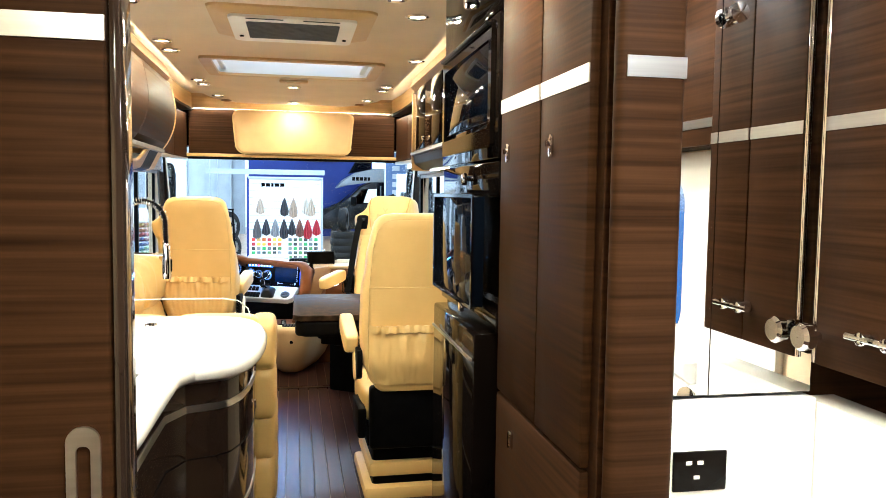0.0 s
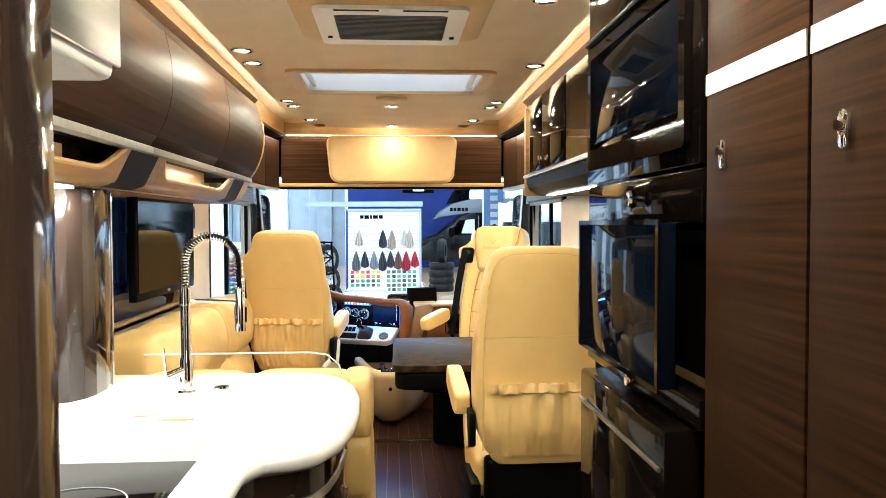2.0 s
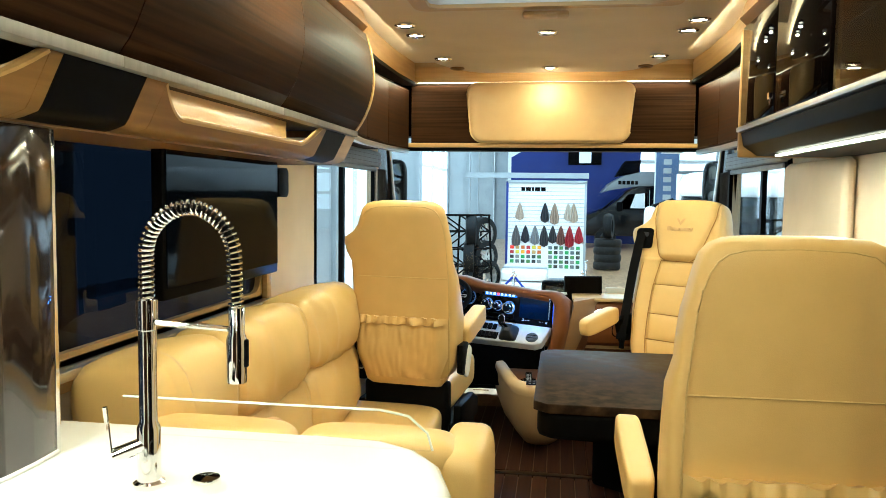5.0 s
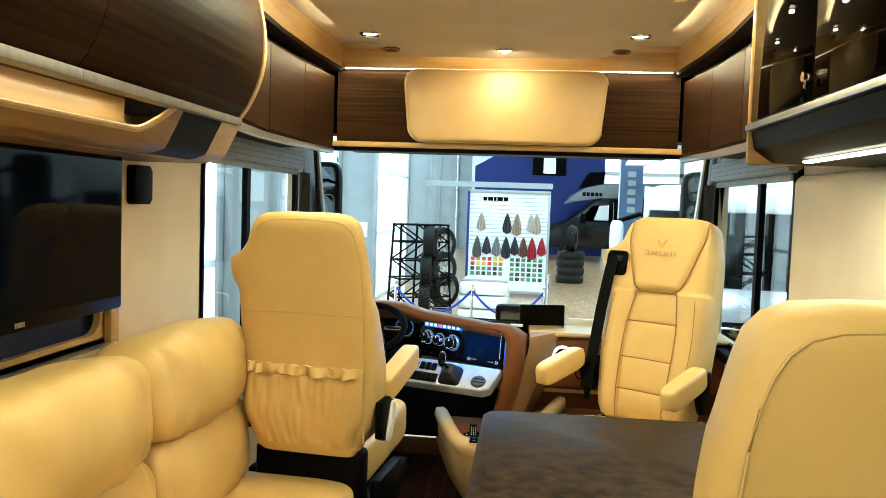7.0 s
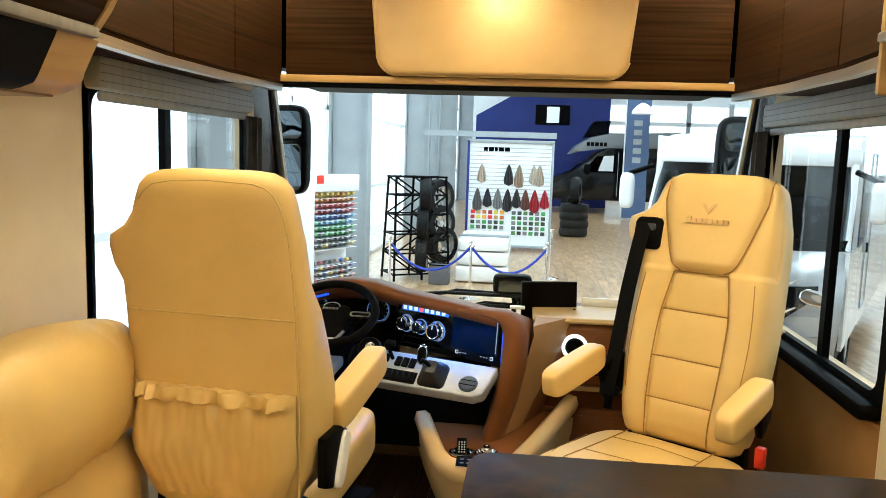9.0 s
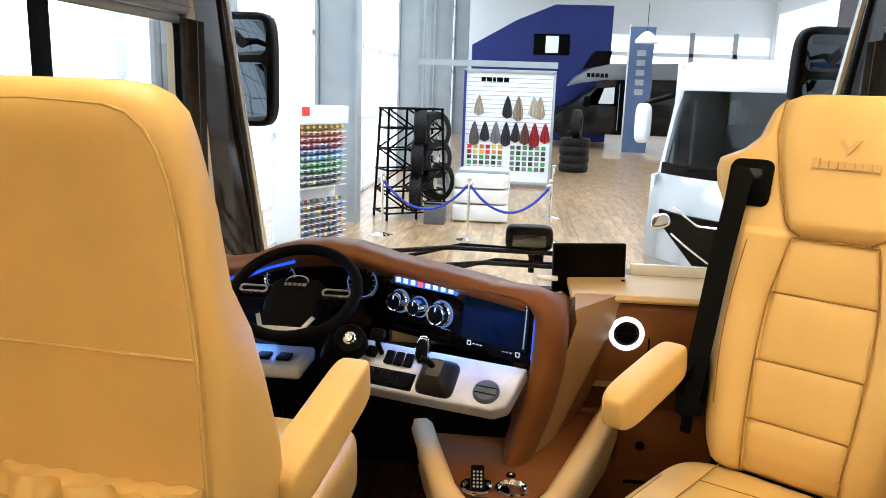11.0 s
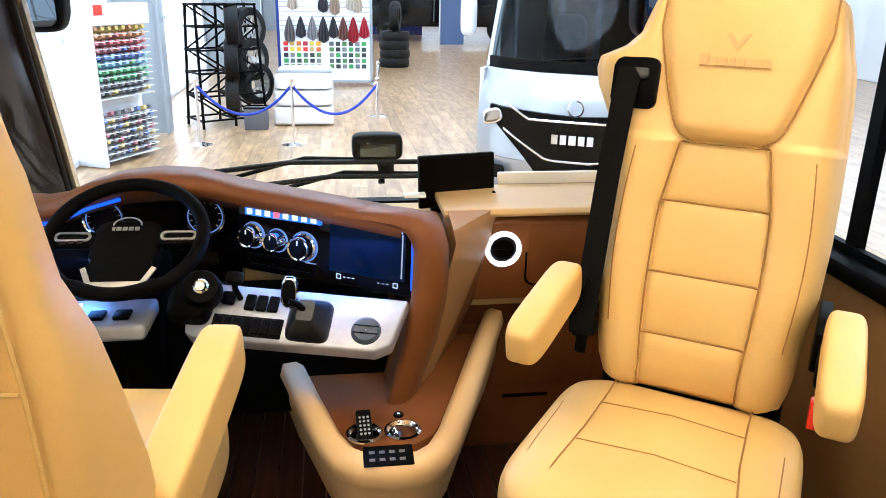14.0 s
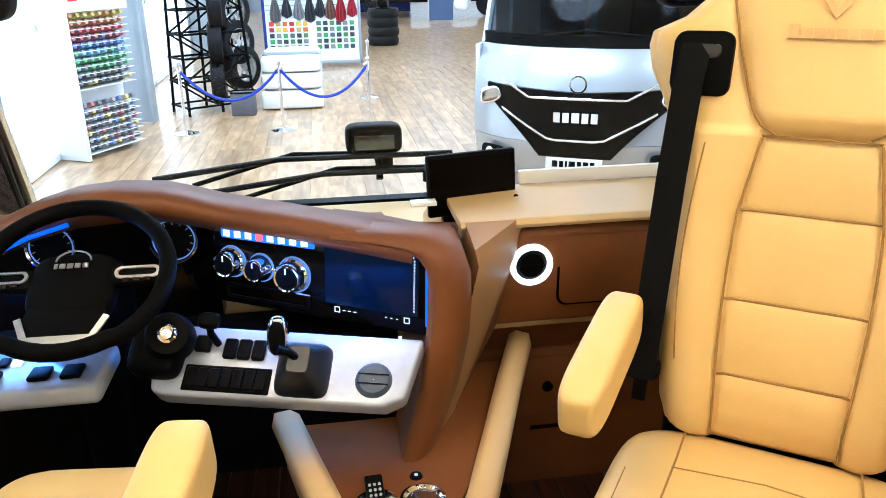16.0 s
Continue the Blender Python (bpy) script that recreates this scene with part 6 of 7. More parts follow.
# White here is the light on the cowl, put into a strip.
part("ledge_strip", box(0.35, 1.05, 6.145, 6.16, 0.80, 0.835, 0.004), PLASTIC_W, pd, "white strip standing for the lit cowl behind the ledge")
part("glovebox_door", slab(0.40, 0.165, 0.02, 0.008, face((0.58, 5.876, 0.675), (1, 0, 0), (0, 0, 1)), 0.003), BROWN, pd, "brown glovebox door")
part("glovebox_gap", framed(0.412, 0.177, 0.024, 0.400, 0.165, 0.02, 0.002, face((0.58, 5.8745, 0.675), (1, 0, 0), (0, 0, 1))), BLACK, pd)
part("glovebox_lock", lathe([(0.001, 0), (0.011, 0), (0.011, 0.006), (0.007, 0.010), (0.001, 0.010)], 20, face((0.595, 5.868, 0.70), (1, 0, 0), (0, 0, 1))), CHROME, pd)
vm = face((0.312, 5.872, 0.694), (1, 0, 0), (0, 0, 1))
vr = part("vent_ring", lathe([(0.037, 0.0), (0.049, 0.0), (0.049, 0.007), (0.045, 0.012), (0.037, 0.010)], 40, vm), glow("ring_led", (0.93, 0.97, 1.0), 3.0), pd, "lit white vent ring")
part("vent", lathe([(0.001, 0.010), (0.028, 0.010), (0.035, 0.004), (0.035, 0.0), (0.001, 0.0)], 32, vm), BLACK, pd, "black round vent")
part("vent_slat", box(-0.03, 0.03, -0.002, 0.002, 0.010, 0.013, 0, 1, vm), BLACK, pd)
lowp = part("lower_panel", box(0.20, 1.07, 6.0, 6.06, 0.0, 0.41, 0.006), BROWN, pd, "brown lower panel")
part("lower_flap", slab(0.30, 0.17, 0.01, 0.006, face((0.48, 6.0, 0.30), (1, 0, 0), (0, 0, 1)), 0.002), BROWN, pd)
part("socket", cyl(0.014, 0.01, pose(0.40, 5.993, 0.30, 90)), BLACK, pd)
part("slot", box(0.36, 0.50, 5.996, 6.0, 0.17, 0.18), BLACK, pd)

# console between the seats
con = thing("centre_console", "tan centre console with a leather tray", "console")
CO = [(-0.305, 5.92), (-0.262, 5.75), (-0.215, 5.60), (-0.170, 5.455), (-0.135, 5.385), (-0.085, 5.345), (-0.02, 5.332), (0.045, 5.342), (0.092, 5.380), (0.130, 5.45), (0.195, 5.62), (0.265, 5.80), (0.335, 5.97)]


def con_ring(z, k, dy):
    return [(-0.02 + (x + 0.02) * k, 5.95 + (y - 5.95) * k + dy, z) for x, y in CO]


part("body", rings([con_ring(0.02, 0.55, 0.0), con_ring(0.10, 0.74, 0.0), con_ring(0.22, 0.90, 0.0), con_ring(0.33, 0.975, 0.0), con_ring(0.385, 0.985, 0.0)]), CONSOLE, con, "tan moulded console body", 80)
rimp = [(x, y, 0.405 + 0.05 * max(0, (y - 5.5) / 0.45) ** 1.3) for x, y in CO]
part("rim", rings([[(x * 1.0 + nx * a, y + ny * a, z + c) for a, c in ((0.0, -0.05), (0.012, -0.02), (0.004, 0.012), (-0.028, 0.018), (-0.045, 0.006), (-0.05, -0.03))] for (x, y, z), (nx, ny) in zip(rimp, [(-1, -0.25), (-0.97, -0.28), (-0.95, -0.32), (-0.9, -0.42), (-0.75, -0.65), (-0.45, -0.9), (0, -1), (0.4, -0.92), (0.75, -0.65), (0.9, -0.42), (0.93, -0.36), (0.93, -0.36), (0.93, -0.36)])]), CONSOLE, con, "broad pale console rim", 80)
part("tray", prism([(x * 0.86 - 0.003, 5.95 + (y - 5.95) * 0.86) for x, y in CO], "z", 0.36, 0.404), BROWN, con, "brown leather tray")
for cx, cy in ((-0.075, 5.475), (0.010, 5.478)):
    cup = part("cup_holder", lathe([(0.0335, 0.0), (0.041, 0.0), (0.042, 0.005), (0.036, 0.007), (0.033, 0.003), (0.031, -0.0005), (0.001, 0.0003)], 32, pose(cx, cy, 0.405)), CHROME, con, "chrome-ringed cup holder")
for bx in (-0.078, 0.006):
    part("button", lathe([(0.001, 0.004), (0.011, 0.004), (0.013, 0.0), (0.001, 0.0)], 20, pose(bx, 5.548, 0.4045)), BLACK, con)
    part("button_mark", box(bx - 0.003, bx + 0.003, 5.545, 5.551, 0.4088, 0.4092), ICON, con)
kp = part("keypad", slab(0.105, 0.058, 0.003, 0.003, face((-0.031, 5.360, 0.4225), (1, 0, 0), (0, 0.97, 0.15)), 0.001), BLACK, con, "black touch keypad with symbols")
KQ = face((-0.031, 5.360, 0.4225), (1, 0, 0), (0, 0.97, 0.15))
part("symbol", merge(*[box(-0.04 + i * 0.021, -0.028 + i * 0.021, yy, yy + 0.008, 0.003, 0.0036, 0, 1, KQ) for i in range(4) for yy in (0.006, -0.016)]), paint("pale_symbol", (0.12, 0.12, 0.11)), kp)
part("front_socket", cyl(0.012, 0.006, pose(-0.02, 5.355, 0.30, 100)), BLACK, con)
rem = thing("remote_control", "small black remote control in the cup holder", "remote control", pose(-0.075, 5.478, 0.412, -58, 0, 4))
part("body", box(-0.017, 0.017, -0.006, 0.006, -0.045, 0.05, 0.004), BLACK, rem)
part("keys", merge(*[cyl(0.0028, 0.002, pose(-0.009 + 0.009 * i, -0.007, 0.03 - 0.010 * j, 90), n=8) for i in range(3) for j in range(5)]), GREY, rem)

mon = thing("monitor", "small black monitor on a stand", "monitor")
MM = face((0.217, 6.065, 0.834), (0.225, 0.05, 0.0), (0.02, 0.10, 1))
part("case", box(-0.114, 0.114, -0.074, 0.074, -0.018, 0.0, 0.005, 2, MM), BLACK, mon)
part("screen", box(-0.108, 0.108, -0.062, 0.064, 0.0, 0.001, 0, 1, MM), GLOSS, mon)
part("stand", tube([(0.29, 6.09, 0.79), (0.305, 6.07, 0.76), (0.315, 6.03, 0.806)], 0.006), BLACK, mon)
part("foot", box(0.14, 0.27, 6.04, 6.12, 0.745, 0.765, 0.006), BLACK, mon)
paper = thing("paper_note", "white folded paper on the dash shelf", "paper")
part("sheet", box(0.06, 0.12, 6.0, 6.03, 0.802, 0.812, 0.002), PLASTIC_W, paper)

# wipers and mirrors outside
wip = thing("wiper", "black windscreen wiper with a long arm", "wiper")
part("blade", tube([(-0.75, 7.13, 0.60), (-0.3, 7.16, 0.645), (0.35, 7.16, 0.64)], 0.011), RUBBER, wip)
part("arm", tube([(-0.62, 7.17, 0.56), (-0.25, 7.19, 0.655), (0.1, 7.19, 0.645)], 0.009), BLACK, wip)
part("pivot", cyl(0.025, 0.06, pose(0.1, 7.19, 0.62)), BLACK, wip)
copy_thing(wip, pose(0.16, -0.02, -0.058))
fm = thing("front_mirror", "black front mirror on a curved stem", "mirror")
part("housing", pad(0.215, 0.115, 0.10, pose(0.055, 7.21, 0.70), 10, 0.42), BLACK, fm)
part("face", box(-0.02, 0.13, 7.155, 7.16, 0.665, 0.72, 0.002), MIRROR_DIM, fm)
part("stem", tube([(0.055, 7.21, 0.66), (0.07, 7.19, 0.61), (0.07, 7.16, 0.55)], 0.014), BLACK, fm)
for s in (-1, 1):
    om = thing("door_mirror", "tall black outside mirror", "mirror", group="outside mirrors")
    part("housing", pad(0.25, 0.47, 0.12, pose(s * 1.17, 7.0, 1.40), 12, 0.38), BLACK, om)
    part("upper_glass", slab(0.20, 0.14, 0.03, 0.004, face((s * 1.17, 6.937, 1.53), (1, 0, 0), (0, 0, 1)), 0.001), MIRROR_DIM, om)
    part("lower_glass", slab(0.20, 0.24, 0.03, 0.004, face((s * 1.17, 6.937, 1.31), (1, 0, 0), (0, 0, 1)), 0.001), MIRROR_DIM, om)
    part("arm", tube([(s * 1.10, 6.60, 1.50), (s * 1.16, 6.8, 1.54), (s * 1.17, 6.96, 1.50)], 0.02), BLACK, om)

# ---- showroom outside ----
GZ = -0.9
hall = tagged(part("showroom_floor", box(-60, 60, -30, 90, GZ - 0.1, GZ - 0.012), OAK), "light oak plank showroom floor", "floor", kind="structure")
tagged(part("showroom_ceiling", merge(box(-3.4, 14, -4, 50, 6.6, 6.8), *[box(-3.4, 14, 6 + 6 * i, 6.3 + 6 * i, 6.1, 6.6) for i in range(7)]), WALL_W), "white showroom ceiling with beams", "ceiling", kind="structure")
tagged(part("showroom_wall", merge(box(14, 14.2, -4, 50, GZ, 6.8), box(-3.4, 14, 50, 50.2, GZ, 6.8), box(-3.4, 14, -4.2, -4, GZ, 6.8)), WALL_W), "white showroom wall", "wall", kind="structure")
for i, (y0, w) in enumerate(((5.2, 0.25), (10.6, 0.3), (16.2, 0.45), (24.7, 0.5), (27.2, 0.3), (33, 0.5), (42, 0.5))):
    gp = thing("steel_column", "grey painted steel column", "column", group="showroom columns", kind="structure")
    part("web", box(-3.25, -2.62, y0, y0 + 0.06, GZ, 6.6), GREY, gp)
    part("flange", box(-2.64, -2.60, y0 - 0.12, y0 + 0.18, GZ, 6.6), GREY, gp)
    part("flange", box(-3.30, -3.26, y0 - 0.12, y0 + 0.18, GZ, 6.6), GREY, gp)
tagged(part("window_wall", merge(*[box(-3.36, -3.31, -4, 50, z, z + 0.08) for z in (GZ, 0.6, 2.1, 3.6, 5.1, 6.5)], *[box(-3.36, -3.31, y, y + 0.08, GZ, 6.6) for y in range(-4, 50, 2)]), WALL_W), "white window frames of the showroom front", "window", kind="structure")
tagged(part("backdrop", box(-4.6, -4.5, -10, 56, GZ, 9.0), DAY), "bright overcast daylight outside", "backdrop", kind="structure")
# Far panel glows for its windows; the right-hand one is added to brighten.
tagged(part("backdrop", merge(box(13.9, 13.98, -3, 49, 1.2, 5.8), box(4.4, 13.8, 49.9, 49.98, 0.4, 4.6)), DAY), "glowing panels for the far windows and the right side", "backdrop", kind="structure")
tagged(part("cross_beam", box(-2.6, 0.9, 23.6, 23.8, 1.9, 2.05), GREY), "grey steel cross beam", "beam", kind="structure")

for z in (1.35, 2.75, 3.45):
    tagged(part("window_bar", box(4.3, 13.9, 49.6, 49.8, z, z + 0.22), WALL_W), "white frame bar of the far windows", "window", kind="structure")
for x in (4.6, 7.0, 9.4, 11.8):
    tagged(part("window_bar", box(x, x + 0.25, 49.6, 49.8, GZ, 4.8), GREY), "grey upright of the far windows", "window", kind="structure")
bv = thing("blue_van", "bright blue van parked outside the bathroom window", "van", pose(4.2, -2.9, GZ))
bv.scale = (1.2, 1.2, 1.2)
part("body", prism([(-2.4, 0.35), (-2.5, 0.95), (-1.7, 1.15), (-1.1, 1.85), (-0.6, 2.0), (2.3, 2.0), (2.4, 0.35)], "y", -0.9, 0.9, 0.06, 3), BLUE_VAN, bv, "bright blue painted body")
for x0, x1 in ((-0.95, -0.1), (0.05, 1.0), (1.15, 2.15)):
    part("side_window", box(x0, x1, 0.89, 0.912, 1.25, 1.80, 0.01), GLOSS, bv)
for x in (-1.6, 1.5):
    w_ = part("wheel", lathe([(0.20, -0.11), (0.33, -0.11), (0.345, 0), (0.33, 0.11), (0.20, 0.11)], 28, pose(x, 0.82, 0.345, 90)), RUBBER, bv)
    part("rim", lathe([(0.001, -0.10), (0.06, -0.115), (0.20, -0.09), (0.21, 0.0), (0.001, 0.0)], 20, pose(x, 0.82, 0.345, 90)), ALU, w_)

# product board
bd = thing("sample_board", "white slatted display board with leather samples", "display board")
BY = 22.0
part("panel", box(-1.26, 0.74, BY, BY + 0.08, GZ + 0.12, 1.72), WALL_W, bd, "white slat wall")
for i in range(14):
    part("slat_groove", box(-1.25, 0.73, BY - 0.004, BY, 0.30 + i * 0.10, 0.312 + i * 0.10), GREY, bd)
for x0, x1, z0, z1, m in ((-1.32, -1.26, GZ, 1.78, BLUE_WALL), (0.74, 0.80, GZ, 1.78, GREY), (-1.32, 0.80, 1.72, 1.80, GREY), (-1.32, 0.80, GZ + 0.06, GZ + 0.12, GREY)):
    part("frame_bar", box(x0, x1, BY - 0.05, BY + 0.12, z0, z1, 0.01), m, bd)
part("company_mark", bars(-0.92, 1.52, (0.10, 0.13, 0.07, 0.14, 0.12), 0.10, 0.02, face((0, BY - 0.005, 0), (1, 0, 0), (0, 0, 1))), BLACK, bd, "dark company mark")
SAMPLE = [(0.42, 0.34, 0.27), (0.03, 0.03, 0.035), (0.30, 0.22, 0.16), (0.45, 0.40, 0.33), (0.42, 0.34, 0.26), (0.11, 0.10, 0.10), (0.03, 0.03, 0.04), (0.20, 0.20, 0.21), (0.025, 0.025, 0.03), (0.03, 0.03, 0.035), (0.14, 0.06, 0.045), (0.28, 0.01, 0.02), (0.33, 0.015, 0.03)]
SMAT = [paint("sample_leather", c, 0.6) for c in SAMPLE]
XS = [-0.95, -0.30, -0.05, 0.32, 0.48] + [-1.02 + i * 0.235 for i in range(8)]
for i, x in enumerate(XS):
    zt = 1.20 if i < 5 else 0.60
    sm = thing("leather_sample", "hanging leather sample on the board", "leather sample", group="leather samples")
    lp = []
    for z, w in ((zt, 0.03), (zt - 0.08, 0.10), (zt - 0.22, 0.18), (zt - 0.36, 0.24), (zt - 0.47 - 0.05 * (i % 3), 0.22)):
        lp.append([(x + (k / 12 - 0.5) * w + 0.02 * math.sin(i), BY - 0.03 - 0.025 * math.cos(k * 1.7 + i) * (w / 0.2), z + (0.06 * abs(k - 6) / 6 if z < zt - 0.4 else 0)) for k in range(13)])
    part("leather", rings([l + [(a, b + 0.004, c) for a, b, c in l[::-1]] for l in lp]), SMAT[i], sm, "", 60)
PATCH = [(0.7, 0.03, 0.02), (0.75, 0.35, 0.02), (0.6, 0.5, 0.05), (0.35, 0.02, 0.03), (0.5, 0.12, 0.02), (0.45, 0.3, 0.1), (0.05, 0.3, 0.08), (0.1, 0.12, 0.13), (0.03, 0.05, 0.04), (0.08, 0.2, 0.06), (0.03, 0.03, 0.03), (0.2, 0.2, 0.2)]
PMAT = [paint("colour_chip", c, 0.4) for c in PATCH]
for r_ in range(5):
    for c_ in range(13):
        if c_ == 6:
            continue
        ch = part("colour_chip", box(-0.05, 0.05, -0.02, 0, -0.045, 0.045, 0.006, 1), PMAT[(c_ * 5 + r_ * 3) % 6 if c_ < 6 and r_ < 2 else 6 + (c_ + r_ * 2) % 6], bd)
        ch.location = (-1.14 + c_ * 0.145, BY - 0.001, 0.02 - r_ * 0.125)

# colour rack by the column
rk = thing("colour_rack", "white rack full of coloured film rolls", "rack", pose(-2.66, 14.35, GZ, 0, 0, 62))
part("side", box(-0.62, -0.56, -0.02, 0.45, 0, 1.92, 0.01), WALL_W, rk, "white side panel")
part("back", box(-0.56, 0.45, 0.25, 0.30, 0, 1.92, 0.01), WALL_W, rk, "white back panel")
part("header", box(-0.56, 0.45, 0.0, 0.25, 1.70, 1.95, 0.01), WALL_W, rk)
part("red_mark", box(-0.50, -0.36, -0.006, 0.0, 1.82, 1.94), RED_P, rk)
ROLL = [(0.7, 0.25, 0.02), (0.65, 0.03, 0.02), (0.12, 0.12, 0.14), (0.03, 0.12, 0.5), (0.2, 0.5, 0.8), (0.05, 0.45, 0.12), (0.04, 0.05, 0.05), (0.35, 0.3, 0.25), (0.4, 0.02, 0.05), (0.75, 0.55, 0.05)]
RMAT = [paint("film_roll_colour", tuple(0.10 + 0.62 * v for v in c), 0.35) for c in ROLL]
rolls = cyl(0.028, 0.20, pose(0, 0, 0, 90), n=12)
rme = bpy.data.meshes.new("film_roll")
rolls.to_mesh(rme)
rolls.free()
roll_meshes = []
for m_ in RMAT:
    roll_meshes.append(rme.copy())
    roll_meshes[-1].materials.append(m_)
for r_ in range(19):
    if r_ in (10, 11):
        continue
    for c_ in range(8):
        ob = new("film_roll", roll_meshes[(9, 0, 1, 8, 3, 4, 5, 5, 2, 6)[(r_ + (1 if (c_ * 3 + r_) % 5 == 0 else 0)) % 10] if r_ < 10 else (6, 2, 7, 8, 3, 6, 9)[(r_ * 3 + c_ * 2) % 7]])
        ob.parent = rk
        ob.matrix_local = pose(-0.48 + c_ * 0.118, 0.12, 1.64 - r_ * 0.085, -18)
for r_ in range(19):
    if r_ not in (10, 11):
        part("tray", box(-0.55, 0.44, 0.02, 0.24, 1.588 - r_ * 0.085, 1.594 - r_ * 0.085), WALL_W, rk)

# wheel rack
wr = thing("wheel_rack", "black tubular rack holding alloy wheels", "rack", pose(-1.85, 17.0, GZ, 0, 0, 32))
for x in (-0.55, 0.0, 0.55):
    for y in (-0.30, 0.30):
        part("post", tube([(x, y, 0), (x * 0.9, y * 0.6, 1.9)], 0.022, 6), BLACK, wr)
for z in (0.12, 0.5, 0.85, 1.2, 1.55, 1.88):
    k = 1 - 0.1 * z / 1.9
    ky = 1 - 0.4 * z / 1.9
    for y in (-0.30, 0.30):
        part("rail", tube([(-0.58 * k, y * ky, z), (0.58 * k, y * ky, z)], 0.018, 6), BLACK, wr)
    for x in (-0.55, 0.0, 0.55):
        part("rail", tube([(x * k, -0.32 * ky, z), (x * k, 0.32 * ky, z)], 0.018, 6), BLACK, wr)


for y in (-0.30, 0.30):
    for i, (za, zb) in enumerate(((0.12, 0.5), (0.5, 0.85), (0.85, 1.2), (1.2, 1.55), (1.55, 1.88))):
        for xa, xb in (((-0.55, 0.0), (0.0, 0.55)) if i % 2 else ((0.0, -0.55), (0.55, 0.0))):
            part("brace", tube([(xa * (1 - 0.05 * za), y * (1 - 0.21 * za), za), (xb * (1 - 0.05 * zb), y * (1 - 0.21 * zb), zb)], 0.016, 6), BLACK, wr)


def alloy_wheel(name, label, place, group):
    w = thing(name, label, "wheel", place, group)
    part("tyre", lathe([(0.21, -0.10), (0.30, -0.11), (0.335, -0.09), (0.345, 0.0), (0.335, 0.09), (0.30, 0.11), (0.21, 0.10)], 32), RUBBER, w)
    part("rim", merge(lathe([(0.215, -0.09), (0.205, -0.02), (0.205, 0.06), (0.222, 0.10), (0.214, 0.102), (0.195, 0.06), (0.195, -0.02)], 32), *[box(0.03, 0.205, -0.018, 0.018, 0.04, 0.065, 0.006, 1, pose(0, 0, 0, 0, 0, 72 * i)) for i in range(5)], cyl(0.05, 0.05, pose(0, 0, 0.045))), ALU, w, "silver alloy rim")
    return w


WR = pose(-1.85, 17.0, GZ, 0, 0, 32)
w0 = alloy_wheel("alloy_wheel", "alloy wheel stored on the black rack", WR @ pose(0.15, -0.05, 1.56, 90, 0, 65), "wheels on the rack")
for x, z in ((0.12, 1.02), (0.52, 0.62), (0.10, 0.45), (0.42, 1.50), (0.45, 1.02)):
    copy_thing(w0, WR @ pose(x, -0.05, z, 90, 0, 62 if x < 0.3 else 20))

# mattresses behind a rope
mt = thing("display_bed", "white display bed of stacked mattresses", "bed")
part("base", box(-1.08, -0.12, 16.7, 18.7, GZ + 0.02, GZ + 0.30, 0.04, 3), WHITE, mt)
part("mattress", pad(0.98, 0.26, 2.05, pose(-0.60, 17.72, GZ + 0.44), 14, 0.25), WHITE, mt, "white quilted mattress")
part("top_mattress", pad(0.96, 0.22, 2.0, pose(-0.60, 17.75, GZ + 0.68), 14, 0.25), WHITE, mt, "white top mattress")
part("throw", box(-1.06, -0.14, 17.3, 17.65, GZ + 0.785, GZ + 0.80, 0.006), paint("grey_throw", (0.16, 0.17, 0.18)), mt, "grey throw")
bin_ = thing("grey_box", "dark grey storage box on the floor", "box")
part("body", box(-1.52, -1.16, 16.35, 16.65, GZ, GZ + 0.34, 0.015), paint("grey_felt", (0.09, 0.09, 0.10)), bin_)
part("rim", framed(0.37, 0.31, 0.02, 0.33, 0.27, 0.02, 0.02, pose(-1.34, 16.5, GZ + 0.34)), BLACK, bin_)
POSTS = [(-2.02, 15.2), (-0.70, 15.15), (0.51, 15.25), (0.66, 17.6)]
so = thing("rope_post", "chrome barrier post with a round foot", "barrier post", pose(*POSTS[0], GZ), "barrier posts")
part("foot", lathe([(0.001, 0), (0.17, 0), (0.17, 0.012), (0.10, 0.03), (0.03, 0.045), (0.001, 0.045)], 32), CHROME, so)
part("pole", cyl(0.022, 0.88, pose(0, 0, 0.47), n=16), CHROME, so)
part("cap", lathe([(0.001, 0.90), (0.026, 0.90), (0.034, 0.92), (0.03, 0.955), (0.001, 0.965)], 20), CHROME, so)
for p in POSTS[1:]:
    copy_thing(so, pose(*p, GZ))
for a, b in zip(POSTS, POSTS[1:3]):
    rp = thing("barrier_rope", "sagging blue velvet barrier rope", "rope", group="barrier ropes")
    part("rope", tube([(a[0] + (b[0] - a[0]) * i / 16, a[1] + (b[1] - a[1]) * i / 16, GZ + 0.86 - 0.42 * (1 - (i / 8 - 1) ** 2)) for i in range(17)], 0.020, 8), BLUE_ROPE, rp)
    for q in (a, b):
        part("hook", cyl(0.026, 0.05, pose(q[0] + (0.03 if q is a else -0.03), q[1], GZ + 0.86, 0, 60), n=12), CHROME, rp)

# blue wall with a screen
tagged(part("blue_wall", prism([(-2.3, GZ), (3.98, GZ), (3.98, 5.16), (1.40, 5.16), (-0.34, 4.43), (-2.3, 3.31)], "y", 40.0, 40.2), BLUE_WALL), "deep blue painted partition wall", "wall", kind="structure")
ws2 = thing("wall_screen", "wall screen with a bright picture", "screen")
part("case", box(0.50, 2.11, 39.88, 39.99, 2.95, 3.87, 0.02), BLACK, ws2)
part("picture", box(1.03, 1.61, 39.87, 39.879, 3.04, 3.78), ICON, ws2)


